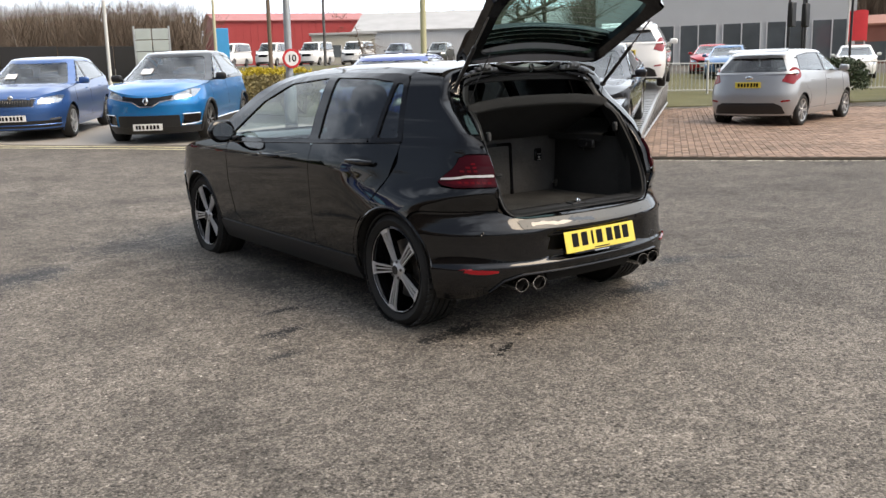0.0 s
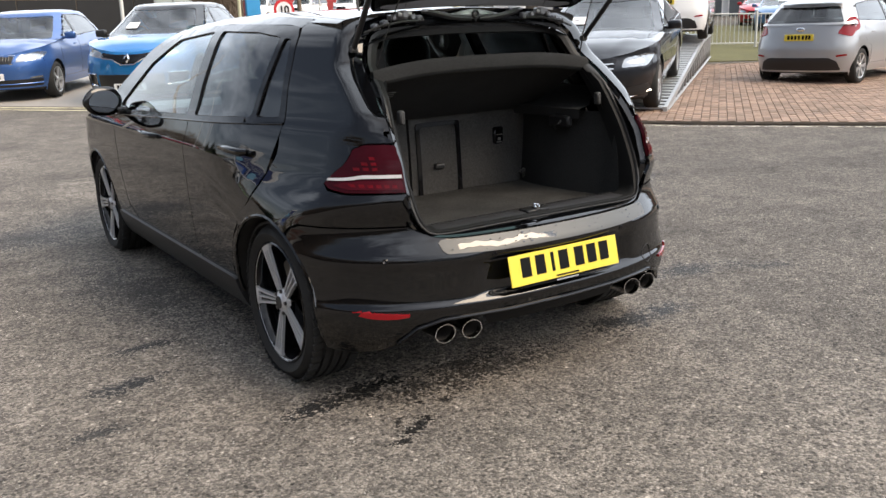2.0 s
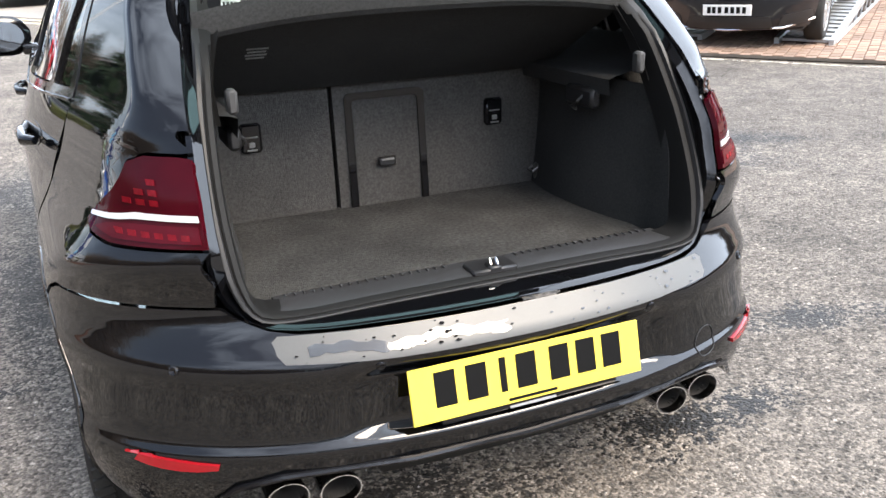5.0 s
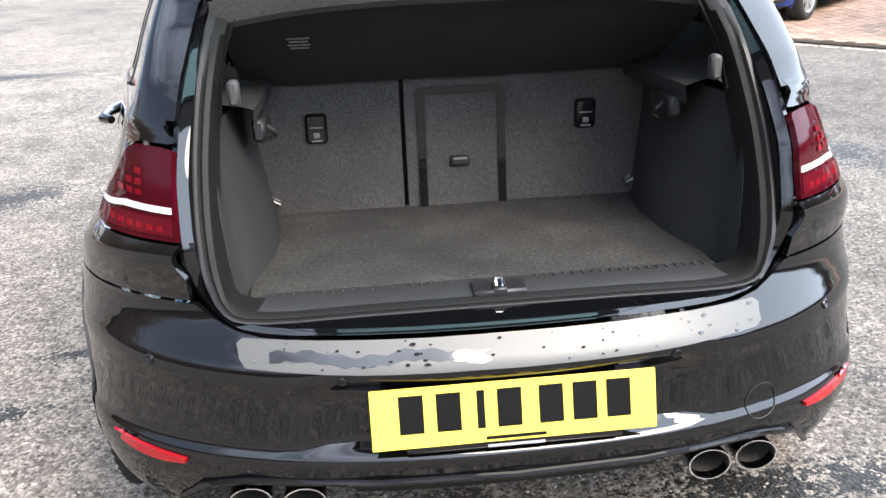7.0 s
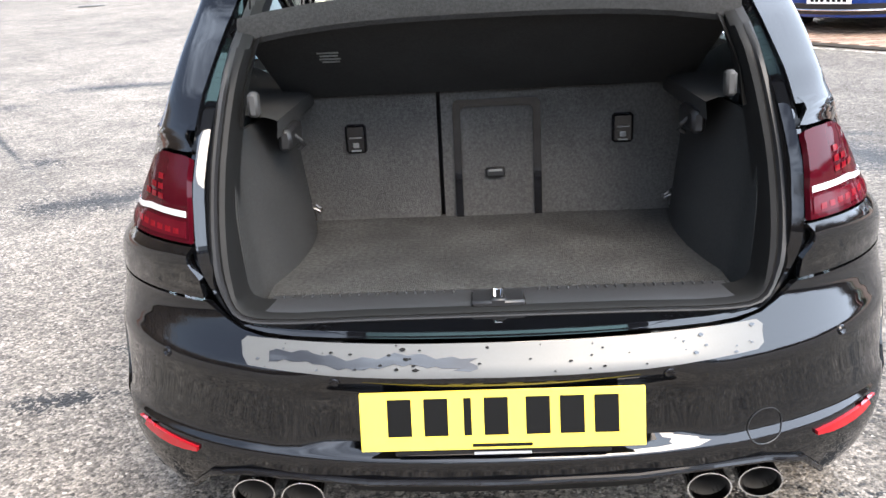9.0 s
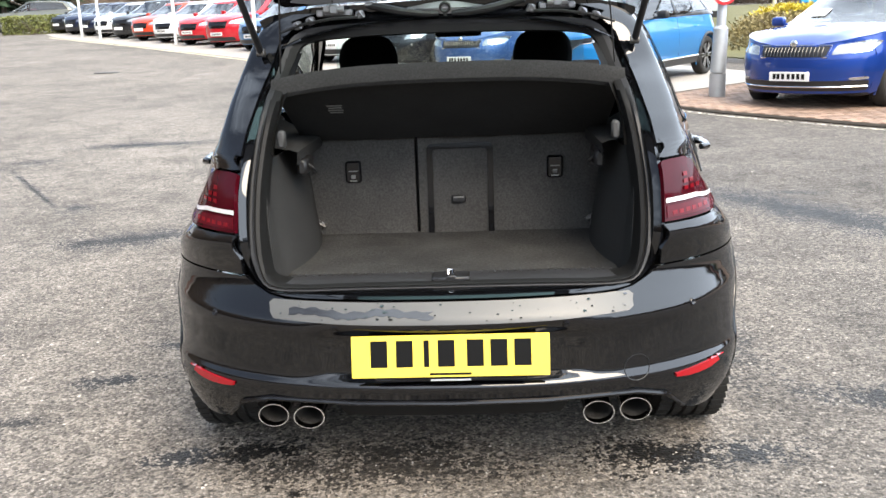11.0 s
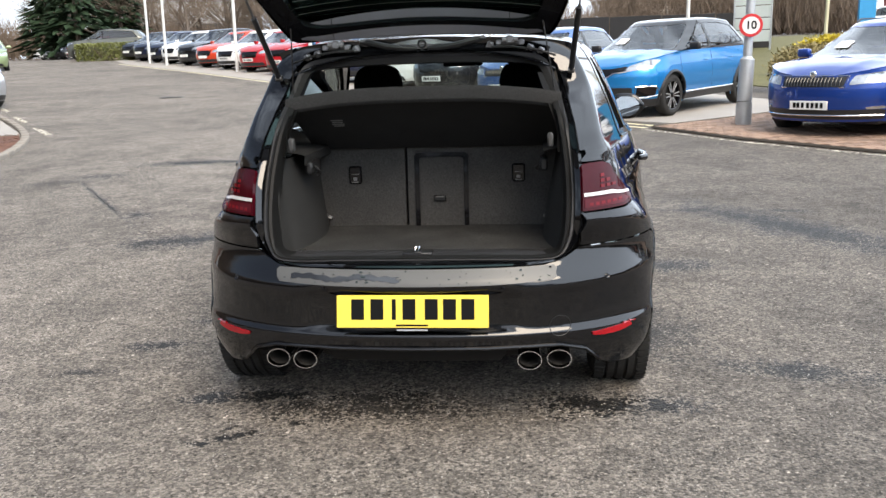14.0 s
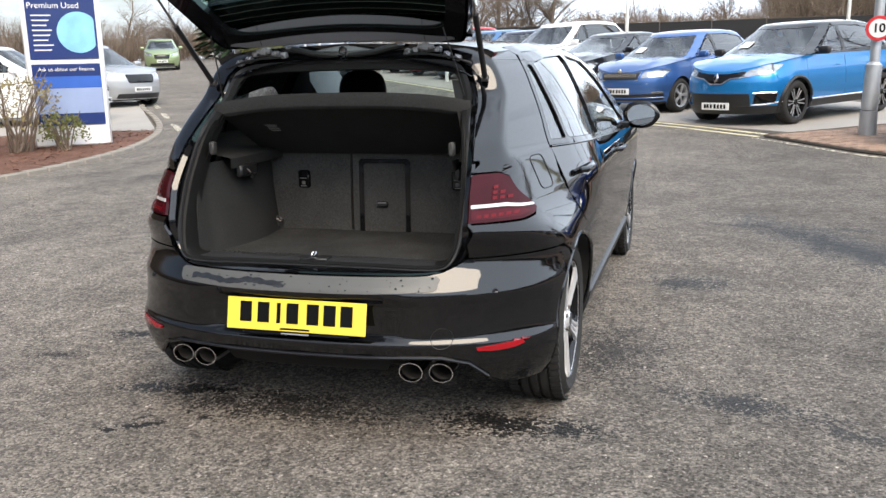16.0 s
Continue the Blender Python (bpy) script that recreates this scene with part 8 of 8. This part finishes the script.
# ---- shrubs and hedges ----
def bush(name, label, x, y, rx, ry, h, n, mat, leaf=.05, twig_m=None, seed=0, boxy=False, flat=0.0):
    rnd = random.Random(seed + 77)
    b = thing(name, label, "bush", m=Matrix.Translation((x, y, gz(x, y))))
    bm = bmesh.new()
    for _ in range(n):
        a, e, r = rnd.uniform(0, 6.28), rnd.uniform(-.1, 1), rnd.uniform(.55, 1.0) ** .5
        if boxy:
            c = Vector((rnd.uniform(-rx, rx), rnd.uniform(-ry, ry), rnd.uniform(0, h)))
            if rnd.random() < .75:
                k = rnd.randrange(3)
                c[k] = ((rx, ry, h)[k] if (k == 2 or rnd.random() < .5) else (-rx, -ry, 0)[k])
        else:
            c = Vector((math.cos(a) * rx * r * math.cos(e * 1.2), math.sin(a) * ry * r * math.cos(e * 1.2), h * (.42 + .58 * r * math.sin(e * 1.57))))
        c += Vector((rnd.uniform(-1, 1), rnd.uniform(-1, 1), rnd.uniform(-1, 1))) * leaf * 1.4
        c.z = max(.02, c.z)
        u = Vector((rnd.uniform(-1, 1), rnd.uniform(-1, 1), rnd.uniform(-1, 1))).normalized() * leaf
        v = u.cross(Vector((rnd.uniform(-1, 1), rnd.uniform(-1, 1), rnd.uniform(-1, 1)))).normalized() * leaf * .45
        bm.faces.new([bm.verts.new(c - u), bm.verts.new(c + v), bm.verts.new(c + u), bm.verts.new(c - v)])
    part("leaves", bm, mat, b, smooth=False)
    bm = bmesh.new()
    for _ in range(26):
        a = rnd.uniform(0, 6.28)
        p = Vector((rnd.uniform(-.2, .2) * rx, rnd.uniform(-.2, .2) * ry, 0))
        q = Vector((math.cos(a) * rx * .8, math.sin(a) * ry * .8, h * rnd.uniform(.6, 1.12)))
        tube(bm, [p, p.lerp(q, .5) + Vector((0, 0, .12 * h)), q], [.014, .009, .004], 4, caps=False)
    part("stems", bm, twig_m or M_TWIG, b, smooth=False)
    return b


M_LEAFDK = material("dark_evergreen_leaf", (.030, .052, .018), .6, noise_scale=3, noise_amt=.4)
M_LEAFOL = material("olive_hedge_leaf", (.115, .125, .028), .7, noise_scale=3, noise_amt=.4)
M_LEAFYE = material("yellow_shrub_leaf", (.46, .36, .03), .7, noise_scale=3, noise_amt=.35)
M_LEAFDRY = material("dry_shrub_leaf", (.20, .16, .065), .8, noise_scale=4, noise_amt=.4)
bush("round_bush", "clipped dark evergreen bush beside the paving", 19.9, 10.0, 1.0, .9, 1.15, 4200, M_LEAFDK, .055, seed=1)
bush("round_bush", "clipped dark evergreen bush beside the paving", 22.0, 8.4, .9, .9, 1.05, 3200, M_LEAFDK, .055, seed=2)
bush("small_shrub", "small yellowish shrub on the grass", 13.6, 13.4, .35, .3, .85, 700, M_LEAFOL, .05, seed=3)
bush("yellow_shrub", "low yellow-flowered shrub on the verge", 9.2, 22.8, 1.7, .8, .85, 3600, M_LEAFYE, .06, seed=4)
bush("brown_shrub", "low brown shrub on the verge", 8.0, 20.2, 1.7, .7, .75, 2600, M_LEAFDRY, .06, seed=5)
bush("brown_shrub", "low brown shrub behind the lamp column", 6.6, 16.2, 1.4, .7, .9, 2400, M_LEAFDRY, .05, seed=6)
bush("hedge", "low clipped yellow-green hedge", -22.6, 43.4, 1.5, .5, .85, 3200, M_LEAFOL, .07, seed=7, boxy=True)
bush("dry_bush", "dry twiggy bush at the foot of the sign", -8.35, 7.95, .75, .5, 1.15, 900, M_LEAFDRY, .03, seed=8)
bush("dry_bush", "dry twiggy bush at the foot of the sign", -9.5, 7.9, .7, .5, 1.2, 900, M_LEAFOL, .03, seed=9)
bush("olive_bush", "olive green bush beside the sign", -7.8, 8.25, .38, .3, .55, 500, M_LEAFOL, .03, seed=10)

# manhole cover, grit and a litter of pale chips
bm = bmesh.new()
spin(bm, [(.0, .0001), (.0, .30), (-.02, .31)], 28)
bmesh.ops.transform(bm, matrix=Matrix.Rotation(radians(-90), 4, "Y"), verts=bm.verts[:])
mh = part("manhole_cover", bm, material("iron_cover", (.035, .033, .030), .6, metal=.4, noise_scale=12, noise_amt=.3), None)
mh.location = (-8.85, 19.0, gz(-8.85, 19) + .012)
tagged(mh, "round dark iron manhole cover in the asphalt", "manhole cover")
random.seed(3)
verts, faces = [], []
for _ in range(9000):
    x, y = random.uniform(-3.2, 3.4), random.uniform(-2.6, 3.2)
    r = random.uniform(.002, .0055)
    z = gz(x, y)
    i = len(verts)
    a = random.uniform(0, 6.28)
    for k in range(4):
        verts.append((x + r * math.cos(a + k * 1.57) * random.uniform(.6, 1.2), y + r * math.sin(a + k * 1.57) * random.uniform(.6, 1.2), z))
    verts.append((x, y, z + r * random.uniform(.5, 1.0)))
    faces += [(i + k, i + (k + 1) % 4, i + 4) for k in range(4)]
me = bpy.data.meshes.new("grit")
me.from_pydata(verts, [], faces)
M_GRIT = material("pale_grit", (.30, .28, .25), .85, noise_scale=40, noise_amt=.6)
me.materials.append(M_GRIT)
tagged(new("grit", me), "loose pale grit on the asphalt", "grit", "", "stuff")

# bricks of the paving: the nearest ones singly, the rest as one
ME_BRICK = None
verts, faces = [], []
singles = 0
for i in range(0, 172):
    for j in range(0, 55):
        u = .105 * i + .0525
        v = .205 * j + .1025 + (.1025 if i % 2 else 0)
        if v > 11.1 or (u < 8.5 and v > 6.0 + max(0, u) * .6):
            continue
        x, y = brick_xy(u, v)
        z = gz(x, y) + .018 + random.uniform(-.002, .002)
        ang = math.atan2(BR_N.y, BR_N.x)
        if 6.2 < u < 9.4 and v < 2.05 and singles < 300:
            if ME_BRICK is None:
                bm = bmesh.new()
                box(bm, (0, 0, 0), (.197, .098, .03), .004)
                ME_BRICK = mesh_of(bm, "brick", False)
                ME_BRICK.materials.append(M_BRICK)
            o = new("brick", ME_BRICK)
            o.parent = bbase
            o.matrix_local = Matrix.Translation((x, y, z)) @ Matrix.Rotation(ang + random.uniform(-.01, .01), 4, "Z")
            singles += 1
            continue
        k = len(verts)
        c, s = math.cos(ang), math.sin(ang)
        for zz, q in ((z - .015, 1.0), (z + .012, 1.0), (z + .015, .96)):
            for dx, dy in ((-.0985, -.049), (.0985, -.049), (.0985, .049), (-.0985, .049)):
                verts.append((x + (dx * c - dy * s) * q, y + (dx * s + dy * c) * q, zz))
        for lv in (0, 4):
            faces += [(k + lv + m, k + lv + (m + 1) % 4, k + lv + 4 + (m + 1) % 4, k + lv + 4 + m) for m in range(4)]
        faces.append((k + 8, k + 9, k + 10, k + 11))
me = bpy.data.meshes.new("bricks")
me.from_pydata(verts, [], faces)
me.materials.append(M_BRICK)
o = new("bricks", me)
o.parent = bbase
tagged(o, kind="stuff")
